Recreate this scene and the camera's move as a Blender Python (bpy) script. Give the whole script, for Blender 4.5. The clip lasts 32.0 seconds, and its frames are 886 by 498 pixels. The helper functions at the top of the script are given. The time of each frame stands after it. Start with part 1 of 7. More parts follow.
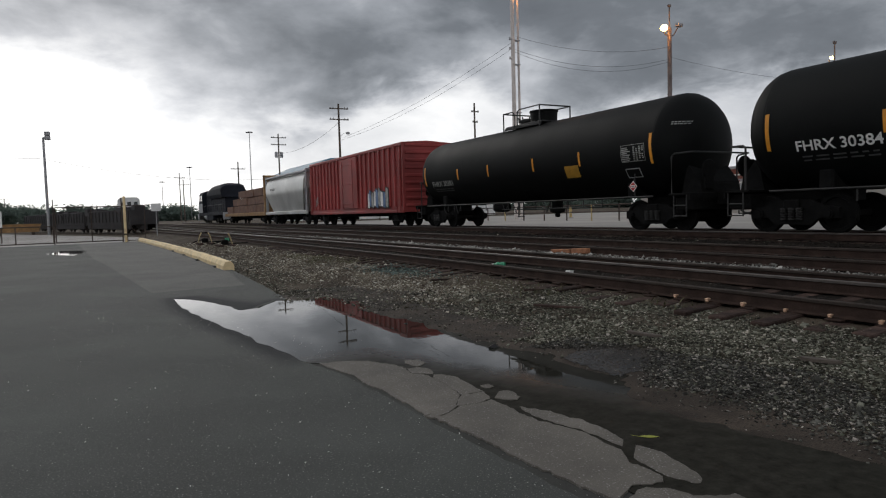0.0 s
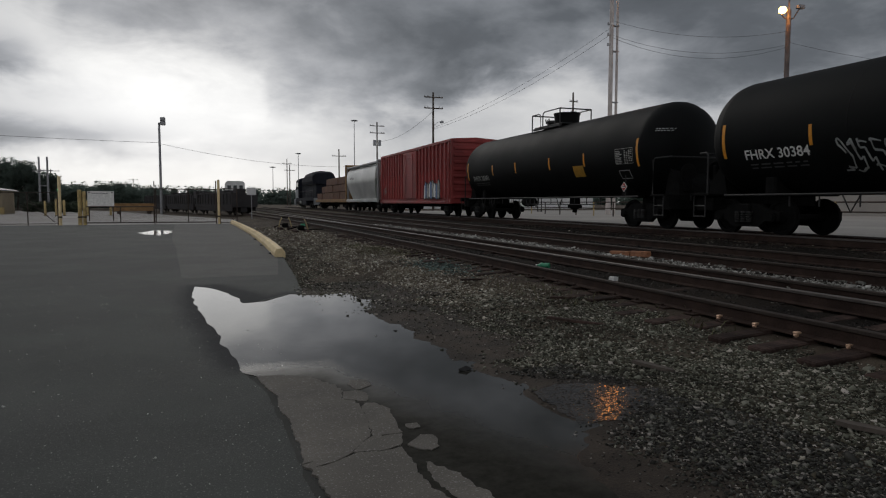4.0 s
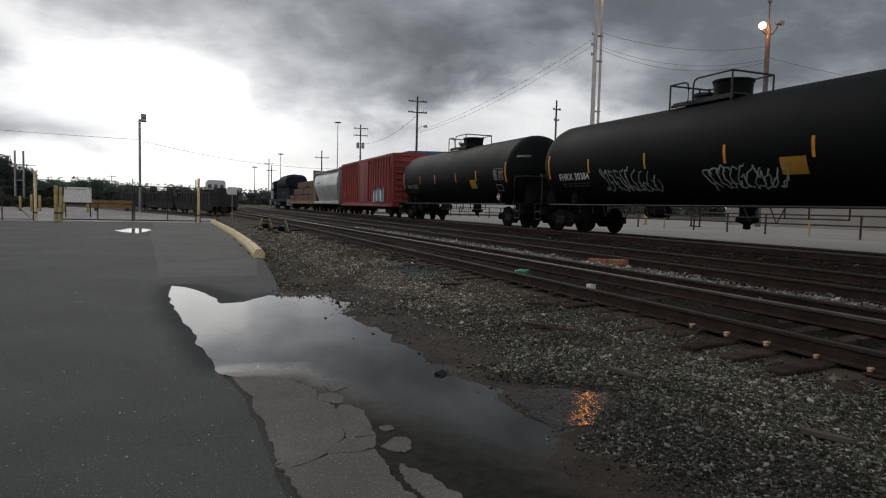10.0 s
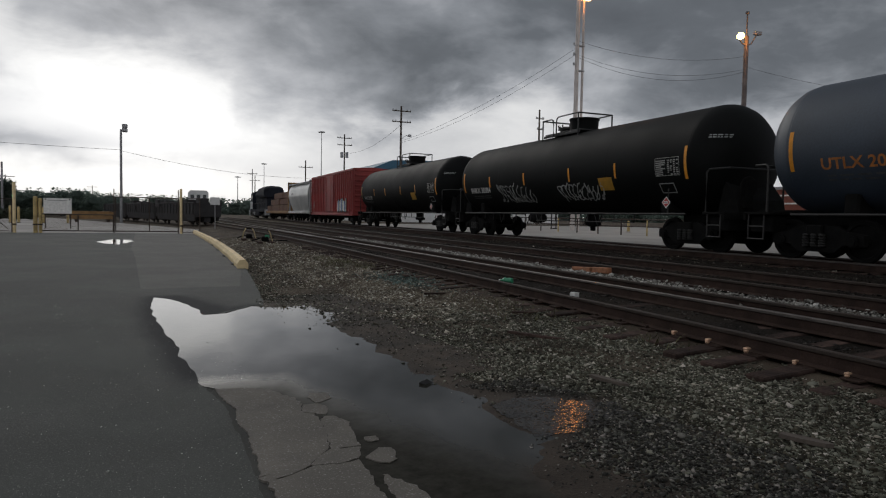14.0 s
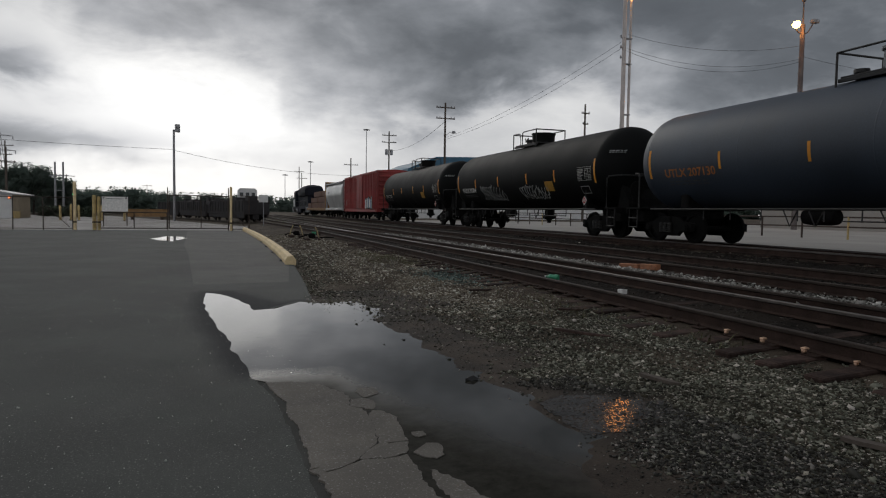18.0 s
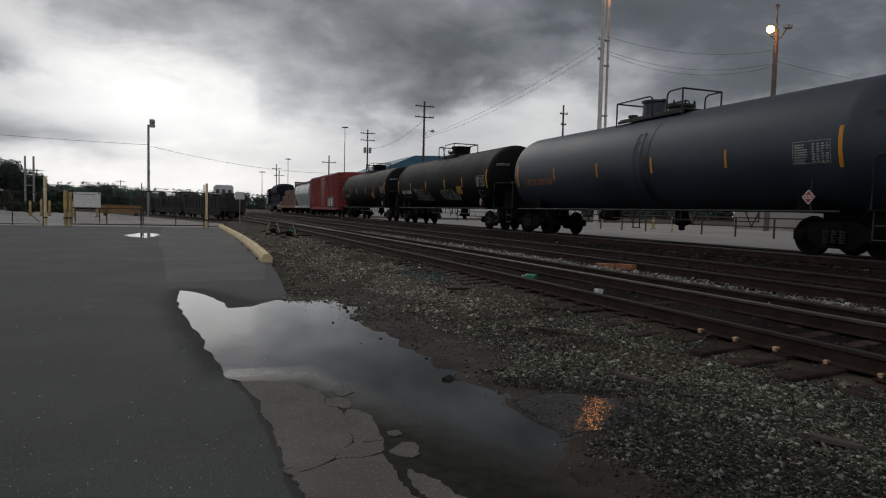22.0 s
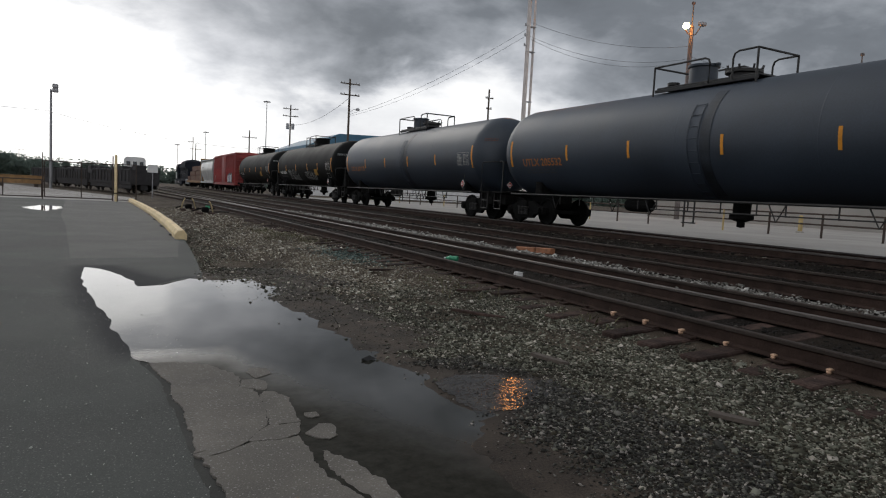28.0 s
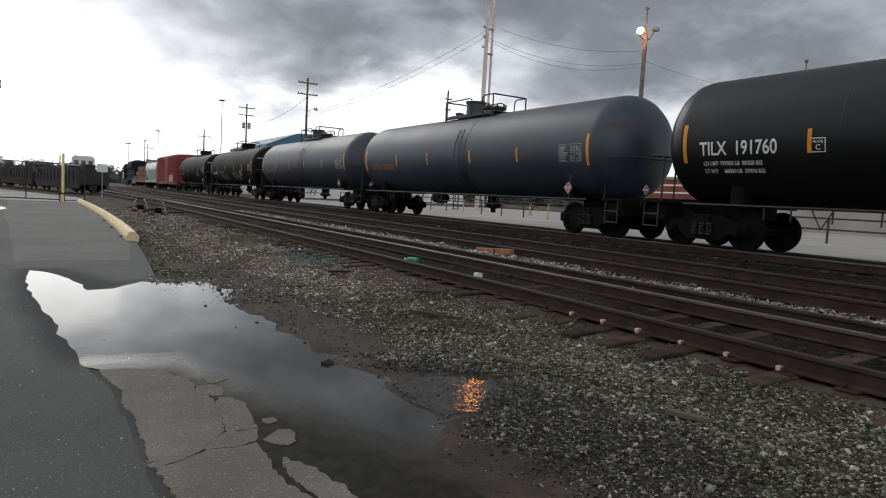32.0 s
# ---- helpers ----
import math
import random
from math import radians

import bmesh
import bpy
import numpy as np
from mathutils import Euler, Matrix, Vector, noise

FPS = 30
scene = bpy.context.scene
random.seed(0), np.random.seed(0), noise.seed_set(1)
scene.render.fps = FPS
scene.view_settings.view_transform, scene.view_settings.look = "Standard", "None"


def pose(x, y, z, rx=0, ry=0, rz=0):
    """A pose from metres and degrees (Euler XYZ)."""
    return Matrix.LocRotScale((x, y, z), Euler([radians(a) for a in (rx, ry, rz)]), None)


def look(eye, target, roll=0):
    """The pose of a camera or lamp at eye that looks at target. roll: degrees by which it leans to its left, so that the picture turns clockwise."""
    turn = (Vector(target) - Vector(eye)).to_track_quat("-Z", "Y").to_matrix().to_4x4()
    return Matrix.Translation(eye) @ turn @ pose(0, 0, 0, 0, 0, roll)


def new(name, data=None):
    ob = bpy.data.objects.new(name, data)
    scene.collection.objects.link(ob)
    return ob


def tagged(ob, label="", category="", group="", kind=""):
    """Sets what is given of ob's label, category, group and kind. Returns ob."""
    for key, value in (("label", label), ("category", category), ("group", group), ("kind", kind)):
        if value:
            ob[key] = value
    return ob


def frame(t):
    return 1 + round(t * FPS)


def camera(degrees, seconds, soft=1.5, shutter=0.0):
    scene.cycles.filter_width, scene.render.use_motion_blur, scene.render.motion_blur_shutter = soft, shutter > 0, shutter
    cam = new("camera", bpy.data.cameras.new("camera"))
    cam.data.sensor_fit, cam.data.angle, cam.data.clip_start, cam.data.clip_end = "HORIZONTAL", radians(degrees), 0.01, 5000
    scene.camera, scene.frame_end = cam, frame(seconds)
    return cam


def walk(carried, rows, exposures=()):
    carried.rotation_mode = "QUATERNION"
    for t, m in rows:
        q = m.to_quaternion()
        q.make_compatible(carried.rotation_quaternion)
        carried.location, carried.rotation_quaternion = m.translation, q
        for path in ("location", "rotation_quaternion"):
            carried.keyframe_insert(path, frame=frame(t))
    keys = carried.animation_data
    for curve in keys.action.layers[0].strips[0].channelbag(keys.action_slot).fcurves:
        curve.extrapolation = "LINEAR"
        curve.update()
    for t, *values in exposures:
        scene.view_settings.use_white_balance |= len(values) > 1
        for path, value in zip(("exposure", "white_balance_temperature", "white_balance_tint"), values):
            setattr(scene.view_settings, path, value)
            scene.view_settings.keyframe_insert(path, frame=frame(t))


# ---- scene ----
cam = camera(68.73, 32.0, soft=1.15)
# seconds, eye, target, roll: three steps along the lot, then held in the hand
PATH = [
    (0, (-1.681, -0.385, 1.541), (3.099, 8.379, 0.950), -1.69),
    (0.5, (-1.373, -0.220, 1.538), (3.242, 8.634, 0.964), -3.29),
    (1, (-0.988, -0.223, 1.543), (2.874, 8.986, 1.022), -1.22),
    (1.5, (-0.700, -0.121, 1.552), (3.769, 8.811, 1.054), -1.03),
    (2, (-0.447, -0.023, 1.564), (3.697, 9.059, 0.974), -2.74),
    (2.5, (-0.190, -0.079, 1.575), (2.704, 9.461, 0.791), -2.33),
    (3, (-0.099, 0.032, 1.583), (3.336, 9.393, 0.828), -2.07),
    (3.5, (-0.053, 0.069, 1.570), (3.305, 9.460, 0.828), -0.05),
    (5.5, (-0.004, -0.008, 1.580), (3.606, 9.308, 1.146), 1.30),
    (6, (0.006, -0.006, 1.575), (3.893, 9.201, 1.240), 2.12),
    (6.5, (0.006, 0.009, 1.568), (4.082, 9.122, 0.990), 2.35),
    (7, (-0.005, 0.006, 1.572), (3.925, 9.176, 0.884), 2.25),
    (7.5, (-0.004, 0.009, 1.570), (3.885, 9.190, 0.812), 2.10),
    (8, (-0.006, 0.018, 1.566), (3.779, 9.242, 0.786), 1.93),
    (8.5, (-0.004, 0.019, 1.570), (3.804, 9.228, 0.744), 1.55),
    (9, (-0.009, 0.006, 1.577), (3.801, 9.234, 1.000), 1.62),
    (9.5, (-0.014, 0.006, 1.578), (3.760, 9.247, 0.991), 1.90),
    (10, (-0.017, 0.005, 1.576), (3.624, 9.296, 0.931), 1.41),
    (10.5, (-0.021, 0.001, 1.572), (3.500, 9.340, 0.941), 1.19),
    (11, (-0.026, -0.000, 1.572), (3.378, 9.379, 0.899), 1.20),
    (11.5, (-0.024, -0.002, 1.575), (3.330, 9.393, 0.881), 0.76),
    (12, (-0.024, -0.011, 1.578), (3.347, 9.380, 0.907), 0.66),
    (12.5, (-0.019, -0.012, 1.580), (3.388, 9.368, 0.947), 0.13),
    (13, (-0.011, -0.021, 1.585), (3.726, 9.250, 1.303), -0.07),
    (13.5, (-0.011, -0.021, 1.586), (3.996, 9.132, 1.166), 0.71),
    (14, (-0.018, -0.025, 1.586), (3.841, 9.187, 1.084), 1.09),
    (14.5, (-0.020, -0.021, 1.587), (3.752, 9.224, 1.023), 1.07),
    (16.5, (-0.025, -0.014, 1.585), (3.469, 9.336, 0.992), 0.59),
    (17, (-0.034, -0.017, 1.585), (3.349, 9.372, 0.953), 0.71),
    (17.5, (-0.034, -0.019, 1.583), (3.279, 9.398, 1.005), 0.63),
    (18, (-0.037, -0.011, 1.583), (3.188, 9.438, 1.016), 0.86),
    (18.5, (-0.039, -0.014, 1.584), (3.148, 9.450, 1.052), 0.54),
    (19, (-0.045, -0.019, 1.586), (3.130, 9.449, 1.063), 0.83),
    (19.5, (-0.046, -0.019, 1.587), (3.089, 9.462, 1.053), 0.48),
    (20, (-0.049, -0.019, 1.585), (3.167, 9.436, 1.071), 0.71),
    (20.5, (-0.041, -0.013, 1.584), (3.273, 9.410, 1.110), 0.55),
    (21, (-0.043, -0.011, 1.582), (3.354, 9.379, 1.062), 0.66),
    (21.5, (-0.037, 0.000, 1.580), (3.327, 9.402, 1.037), 0.83),
    (22, (-0.025, 0.001, 1.580), (3.517, 9.335, 1.002), 1.36),
    (22.5, (-0.034, 0.006, 1.589), (3.518, 9.338, 1.043), 0.78),
    (23, (-0.029, -0.000, 1.587), (3.625, 9.292, 1.028), 1.13),
    (23.5, (-0.026, 0.003, 1.582), (3.742, 9.250, 1.040), 1.62),
    (24, (-0.029, 0.005, 1.578), (3.926, 9.166, 0.924), 2.95),
    (24.5, (-0.027, 0.000, 1.582), (3.901, 9.164, 0.806), 2.00),
    (26.5, (-0.020, 0.022, 1.580), (3.974, 9.144, 0.662), 1.82),
    (27, (-0.019, 0.025, 1.581), (3.977, 9.146, 0.654), 1.86),
    (27.5, (-0.010, 0.022, 1.579), (4.163, 9.065, 0.681), 2.39),
    (28, (-0.006, 0.016, 1.577), (4.614, 8.847, 0.757), 3.01),
    (28.5, (-0.003, 0.026, 1.582), (5.147, 8.558, 0.760), 3.48),
    (29, (0.002, 0.040, 1.581), (5.324, 8.475, 0.841), 3.43),
    (29.5, (-0.002, 0.034, 1.592), (5.248, 8.529, 1.059), 2.31),
    (30, (-0.006, 0.030, 1.594), (5.223, 8.533, 1.010), 2.57),
    (30.5, (-0.006, 0.032, 1.590), (5.154, 8.573, 0.938), 2.70),
    (31, (-0.002, 0.035, 1.587), (5.143, 8.585, 0.929), 2.71),
    (31.5, (-0.004, 0.035, 1.588), (5.171, 8.564, 0.895), 2.94),
    (32, (-0.003, 0.037, 1.585), (5.162, 8.564, 0.809), 3.12),
]
EXPOSURE = [(0, 0.02), (0.5, -0.18), (1, -0.42), (2, -0.04), (3, -0.58), (6, -0.64), (7, -0.11), (8, -0.18), (9, -0.16), (11, -0.36), (12, -0.48), (13, -0.62), (14, -0.44), (17, -0.44), (19, -0.59), (21, -0.64), (24, -0.39), (27, -0.04), (28, 0.10), (29, 0.49), (30, 0.36), (31, 0.42), (32, 0.44)]
walk(cam, [(t, look(eye, target, roll)) for t, eye, target, roll in PATH], EXPOSURE)

# ---------------------------------------------------------------- sky and light
world = bpy.data.worlds.new("overcast_evening_sky")
scene.world = world
world.use_nodes = True
wt = world.node_tree
wt.nodes.clear()


def wnode(kind, **vals):
    n = wt.nodes.new(kind)
    for k, v in vals.items():
        n.inputs[k].default_value = v
    return n


def wmath(op, a, b=None, c=None):
    n = wt.nodes.new("ShaderNodeMath")
    n.operation = op
    for i, v in enumerate((a, b, c)):
        if v is None:
            continue
        if isinstance(v, (int, float)):
            n.inputs[i].default_value = v
        else:
            wt.links.new(v, n.inputs[i])
    return n.outputs[0]


def wramp(fac, stops):
    n = wt.nodes.new("ShaderNodeValToRGB")
    wt.links.new(fac, n.inputs[0])
    el = n.color_ramp.elements
    while len(el) < len(stops):
        el.new(0.5)
    for e, (p, c) in zip(el, stops):
        e.position, e.color = p, (*c, 1)
    return n.outputs[0]


SUN_YAW, SUN_UP = 2.0, 16.0   # degrees left of the tracks, and above the horizon
sky = wt.nodes.new("ShaderNodeTexSky")
sky.sky_type, sky.sun_disc = "NISHITA", False
sky.sun_elevation, sky.sun_rotation = radians(SUN_UP), radians(-SUN_YAW)
coord = wt.nodes.new("ShaderNodeTexCoord")
sep = wt.nodes.new("ShaderNodeSeparateXYZ")
wt.links.new(coord.outputs["Generated"], sep.inputs[0])
dx, dy, dz = sep.outputs
up = wmath("MAXIMUM", dz, 0.0)


def wsmooth(v, a, b):
    n = wt.nodes.new("ShaderNodeMapRange")
    n.interpolation_type = "SMOOTHSTEP"
    wt.links.new(v, n.inputs["Value"])
    n.inputs["From Min"].default_value, n.inputs["From Max"].default_value = a, b
    return n.outputs[0]


def wbell(v, mid, width):
    d = wmath("DIVIDE", wmath("SUBTRACT", v, mid), width)
    return wmath("EXPONENT", wmath("MULTIPLY", wmath("MULTIPLY", d, d), -1.0))


side = wmath("MULTIPLY", wmath("ARCTAN2", wmath("MULTIPLY", dx, -1.0), dy), 180 / math.pi)   # degrees left of the tracks
rise = wmath("MULTIPLY", wmath("ARCSINE", dz), 180 / math.pi)                                # degrees above the horizon


def puffs(scale, detail, rough, shift, squash=1.9):
    mp = wt.nodes.new("ShaderNodeMapping")
    mp.inputs["Location"].default_value, mp.inputs["Scale"].default_value = shift, (1, 1, squash)
    wt.links.new(coord.outputs["Generated"], mp.inputs[0])
    n = wnode("ShaderNodeTexNoise", Scale=scale, Detail=detail, Roughness=rough, Distortion=0.25)
    wt.links.new(mp.outputs[0], n.inputs["Vector"])
    return n.outputs[0]


def wcurve(v, lo, hi, stops):
    """A smooth curve through (place, height) stops, heights 0 to 1."""
    r = wt.nodes.new("ShaderNodeValToRGB")
    r.color_ramp.interpolation = "EASE"
    wt.links.new(wmath("DIVIDE", wmath("SUBTRACT", v, lo), hi - lo), r.inputs[0])
    el = r.color_ramp.elements
    while len(el) < len(stops):
        el.new(0.5)
    for e, (at, h) in zip(el, stops):
        e.position, e.color = (at - lo) / (hi - lo), (h, h, h, 1)
    return r.outputs[0]


big = puffs(2.6, 2.0, 0.5, (4.3, 1.2, 0))
mid = puffs(5.0, 5.0, 0.52, (2.2, 3.1, 5.0), 2.0)
fine = puffs(8.5, 8.0, 0.60, (0.4, 7.1, 0), 2.3)
# billows shift the banks' outlines
side_w = wmath("ADD", side, wmath("MULTIPLY", wmath("SUBTRACT", mid, 0.5), 11.0))
rise_w = wmath("ADD", rise, wmath("ADD", wmath("MULTIPLY", wmath("SUBTRACT", fine, 0.5), 4.0), wmath("MULTIPLY", wmath("SUBTRACT", mid, 0.5), 2.0)))
# lower edge of the dark deck, in tenths of 20 degrees, by degrees left of the tracks
edge = wmath("MULTIPLY", wcurve(side_w, -90.0, 90.0, [(-90, 0.45), (-66, 0.46), (-58, 0.45), (-50, 0.41), (-42, 0.36), (-37, 0.39), (-32, 0.50), (-25, 0.43), (-18, 0.33), (-11, 0.27), (-6.0, 0.27), (-3.8, 0.48), (-1.0, 0.51), (4, 0.49), (8, 0.52), (11, 0.66), (14, 0.84), (19, 0.86), (30, 0.66), (60, 0.5), (90, 0.4)]), 20.0)
# its edge is ragged and thin before the sun, firmer over the tracks
span = wmath("ADD", wmath("ADD", 2.3, wmath("MULTIPLY", wsmooth(side, -40.0, -30.0), 0.9)), wmath("MULTIPLY", wsmooth(side, -6.0, 1.0), 0.5))
deck = wsmooth(wmath("DIVIDE", wmath("SUBTRACT", rise_w, edge), span), -0.22, 1.05)
# how thick the high veil is under the deck
veil_low = wcurve(side, -180.0, 180.0, [(-180, 0.28), (-130, 0.36), (-95, 0.46), (-50, 0.32), (-40, 0.30), (-34, 0.22), (-28, 0.19), (-20, 0.25), (-12, 0.22), (-5, 0.14), (2, 0.10), (9, 0.11), (16, 0.17), (30, 0.32), (55, 0.52), (100, 0.54), (140, 0.36), (180, 0.28)])
streaks = wmath("MULTIPLY", wmath("SUBTRACT", fine, 0.5), wmath("ADD", 0.30, wmath("MULTIPLY", deck, 0.04)))
lumps = wmath("MULTIPLY", wmath("ADD", wmath("SUBTRACT", big, 0.5), wmath("SUBTRACT", mid, 0.5)), wmath("ADD", 0.18, wmath("MULTIPLY", deck, 0.60)))
bank = wmath("MULTIPLY", wmath("MULTIPLY", wbell(side_w, 16.0, 11.0), wbell(rise_w, 4.9, 1.5)), 0.42)
shelf = wmath("MULTIPLY", wmath("MULTIPLY", wbell(side_w, 15.5, 4.5), wbell(rise_w, 10.6, 1.2)), 0.34)
glare = wmath("MULTIPLY", wmath("SUBTRACT", 1.0, wsmooth(rise, 0.5, 5.0)), 0.12)
body = wmath("ADD", 0.605, wmath("MULTIPLY", wsmooth(wmath("SUBTRACT", rise_w, edge), 1.0, 8.0), 0.09))
body = wmath("SUBTRACT", body, wmath("MULTIPLY", wsmooth(side, -26.0, 1.0), 0.25))
# the sky behind is brighter low down
behind = wmath("MULTIPLY", wsmooth(wmath("ABSOLUTE", side), 100.0, 150.0), wmath("SUBTRACT", 1.0, wsmooth(rise, 12.0, 40.0)))
body = wmath("SUBTRACT", body, wmath("MULTIPLY", behind, 0.20))
# overhead the deck is thinner
body = wmath("SUBTRACT", body, wmath("MULTIPLY", wsmooth(rise, 18.0, 34.0), 0.03))
thick = wmath("ADD", veil_low, wmath("MULTIPLY", deck, wmath("SUBTRACT", body, veil_low)))
thick = wmath("SUBTRACT", wmath("ADD", wmath("ADD", thick, wmath("ADD", streaks, lumps)), wmath("ADD", bank, shelf)), glare)
cloud = wramp(thick, [(0.0, (1.25, 1.25, 1.24)), (0.22, (0.86, 0.87, 0.89)), (0.40, (0.55, 0.57, 0.61)), (0.56, (0.324, 0.346, 0.381)), (0.74, (0.175, 0.192, 0.216)), (1.0, (0.112, 0.123, 0.140))])
mixer = wt.nodes.new("ShaderNodeMix")
mixer.data_type = "RGBA"
mixer.inputs[0].default_value = 0.97
skybg = wt.nodes.new("ShaderNodeVectorMath")
skybg.operation = "SCALE"
skybg.inputs["Scale"].default_value = 0.05
wt.links.new(sky.outputs[0], skybg.inputs[0])
wt.links.new(skybg.outputs[0], mixer.inputs[6])
# the low sun shines through where the cloud is thinnest
gleam = wmath("ADD", 1.0, wmath("MULTIPLY", wmath("MULTIPLY", wbell(side, 3.0, 13.0), wbell(rise, 7.0, 5.5)), 0.45))
veil = wt.nodes.new("ShaderNodeVectorMath")
veil.operation = "SCALE"
wt.links.new(cloud, veil.inputs[0])
wt.links.new(gleam, veil.inputs["Scale"])
wt.links.new(veil.outputs[0], mixer.inputs[7])
back = wt.nodes.new("ShaderNodeBackground")
wt.links.new(mixer.outputs[2], back.inputs[0])
back.inputs[1].default_value = 1.0
wout = wt.nodes.new("ShaderNodeOutputWorld")
wt.links.new(back.outputs[0], wout.inputs[0])

sun = new("sun", bpy.data.lights.new("sun", "SUN"))
sun.data.energy, sun.data.angle, sun.data.color = 0.5, radians(25), (1.0, 0.96, 0.9)
sun.matrix_world = look((0, 0, 50), (50 * math.sin(radians(SUN_YAW)) , -50 * math.cos(radians(SUN_YAW)), 50 - 50 * math.tan(radians(SUN_UP + 12))))


def mast_lamp(at):
    ob = new("sodium_light", bpy.data.lights.new("sodium_light", "POINT"))
    ob.data.energy, ob.data.color, ob.data.shadow_soft_size = 110, (1.0, 0.34, 0.07), 0.3
    ob.location = at


mast_lamp((30.85, 45.0, 19.0))
mast_lamp((40.7, 37.9, 15.9))

# ---------------------------------------------------------------- materials
def material(name, base, rough=0.7, metal=0.0, vary=0.25, scale=3.0, fine=40.0, bump=0.15, tint=None, stain=0.0, spec=0.5, dist=0.01, per_piece=0.0, speck=0.0):
    """A painted, stony or metal surface: two scales of change in colour, and fine relief."""
    m = bpy.data.materials.new(name)
    m.use_nodes = True
    nt = m.node_tree
    b = nt.nodes["Principled BSDF"]
    b.inputs["Roughness"].default_value = rough
    b.inputs["Metallic"].default_value = metal
    b.inputs["Specular IOR Level"].default_value = spec
    tc = nt.nodes.new("ShaderNodeTexCoord")
    n1, n2 = nt.nodes.new("ShaderNodeTexNoise"), nt.nodes.new("ShaderNodeTexNoise")
    for n, s, d in ((n1, scale, 4.0), (n2, fine, 3.0)):
        n.inputs["Scale"].default_value, n.inputs["Detail"].default_value = s, d
        nt.links.new(tc.outputs["Object"], n.inputs["Vector"])
    ramp = nt.nodes.new("ShaderNodeValToRGB")
    lo = [c * (1 - vary) for c in base]
    hi = [min(1, c * (1 + vary)) for c in (tint or base)]
    ramp.color_ramp.elements[0].position, ramp.color_ramp.elements[0].color = 0.32, (*lo, 1)
    ramp.color_ramp.elements[1].position, ramp.color_ramp.elements[1].color = 0.68, (*hi, 1)
    nt.links.new(n1.outputs[0], ramp.inputs[0])
    mix = nt.nodes.new("ShaderNodeMix")
    mix.data_type, mix.blend_type = "RGBA", "MULTIPLY"
    mix.inputs[0].default_value = min(1.0, vary * 1.6)
    nt.links.new(ramp.outputs[0], mix.inputs[6])
    r2 = nt.nodes.new("ShaderNodeValToRGB")
    r2.color_ramp.elements[0].position, r2.color_ramp.elements[0].color = 0.3, (0.55, 0.55, 0.55, 1)
    r2.color_ramp.elements[1].position, r2.color_ramp.elements[1].color = 0.7, (1.3, 1.3, 1.3, 1)
    nt.links.new(n2.outputs[0], r2.inputs[0])
    nt.links.new(r2.outputs[0], mix.inputs[7])
    colour = mix.outputs[2]
    if stain:
        n3 = nt.nodes.new("ShaderNodeTexNoise")
        n3.inputs["Scale"].default_value, n3.inputs["Detail"].default_value = scale * 0.35, 6.0
        nt.links.new(tc.outputs["Object"], n3.inputs["Vector"])
        r3 = nt.nodes.new("ShaderNodeValToRGB")
        r3.color_ramp.elements[0].position, r3.color_ramp.elements[0].color = 0.42, (1 - stain, 1 - stain, 1 - stain, 1)
        r3.color_ramp.elements[1].position, r3.color_ramp.elements[1].color = 0.6, (1, 1, 1, 1)
        nt.links.new(n3.outputs[0], r3.inputs[0])
        m3 = nt.nodes.new("ShaderNodeMix")
        m3.data_type, m3.blend_type = "RGBA", "MULTIPLY"
        m3.inputs[0].default_value = 1.0
        nt.links.new(colour, m3.inputs[6])
        nt.links.new(r3.outputs[0], m3.inputs[7])
        colour = m3.outputs[2]
    if speck:
        n5 = nt.nodes.new("ShaderNodeTexNoise")
        n5.inputs["Scale"].default_value, n5.inputs["Detail"].default_value = 70.0, 1.0
        nt.links.new(tc.outputs["Object"], n5.inputs["Vector"])
        r5 = nt.nodes.new("ShaderNodeValToRGB")
        r5.color_ramp.elements[0].position, r5.color_ramp.elements[0].color = 0.62, (0, 0, 0, 1)
        r5.color_ramp.elements[1].position, r5.color_ramp.elements[1].color = 0.76, (speck,) * 3 + (1,)
        nt.links.new(n5.outputs[0], r5.inputs[0])
        m5 = nt.nodes.new("ShaderNodeMix")
        m5.data_type = "RGBA"
        nt.links.new(r5.outputs[0], m5.inputs[0])
        nt.links.new(colour, m5.inputs[6])
        m5.inputs[7].default_value = (0.34, 0.33, 0.31, 1)
        colour = m5.outputs[2]
    if per_piece:
        inf = nt.nodes.new("ShaderNodeObjectInfo")
        r4 = nt.nodes.new("ShaderNodeValToRGB")
        r4.color_ramp.elements[0].color = (1 - per_piece,) * 3 + (1,)
        r4.color_ramp.elements[1].color = (1 + per_piece,) * 3 + (1,)
        nt.links.new(inf.outputs["Random"], r4.inputs[0])
        m4 = nt.nodes.new("ShaderNodeMix")
        m4.data_type, m4.blend_type = "RGBA", "MULTIPLY"
        m4.inputs[0].default_value = 1.0
        nt.links.new(colour, m4.inputs[6])
        nt.links.new(r4.outputs[0], m4.inputs[7])
        colour = m4.outputs[2]
    nt.links.new(colour, b.inputs["Base Color"])
    if bump:
        bm = nt.nodes.new("ShaderNodeBump")
        bm.inputs["Strength"].default_value, bm.inputs["Distance"].default_value = bump, dist
        nt.links.new(n2.outputs[0], bm.inputs["Height"])
        nt.links.new(bm.outputs[0], b.inputs["Normal"])
    rr = nt.nodes.new("ShaderNodeMapRange")
    rr.inputs["To Min"].default_value, rr.inputs["To Max"].default_value = max(0.02, rough - 0.12), min(1.0, rough + 0.12)
    nt.links.new(n1.outputs[0], rr.inputs["Value"])
    nt.links.new(rr.outputs[0], b.inputs["Roughness"])
    return m


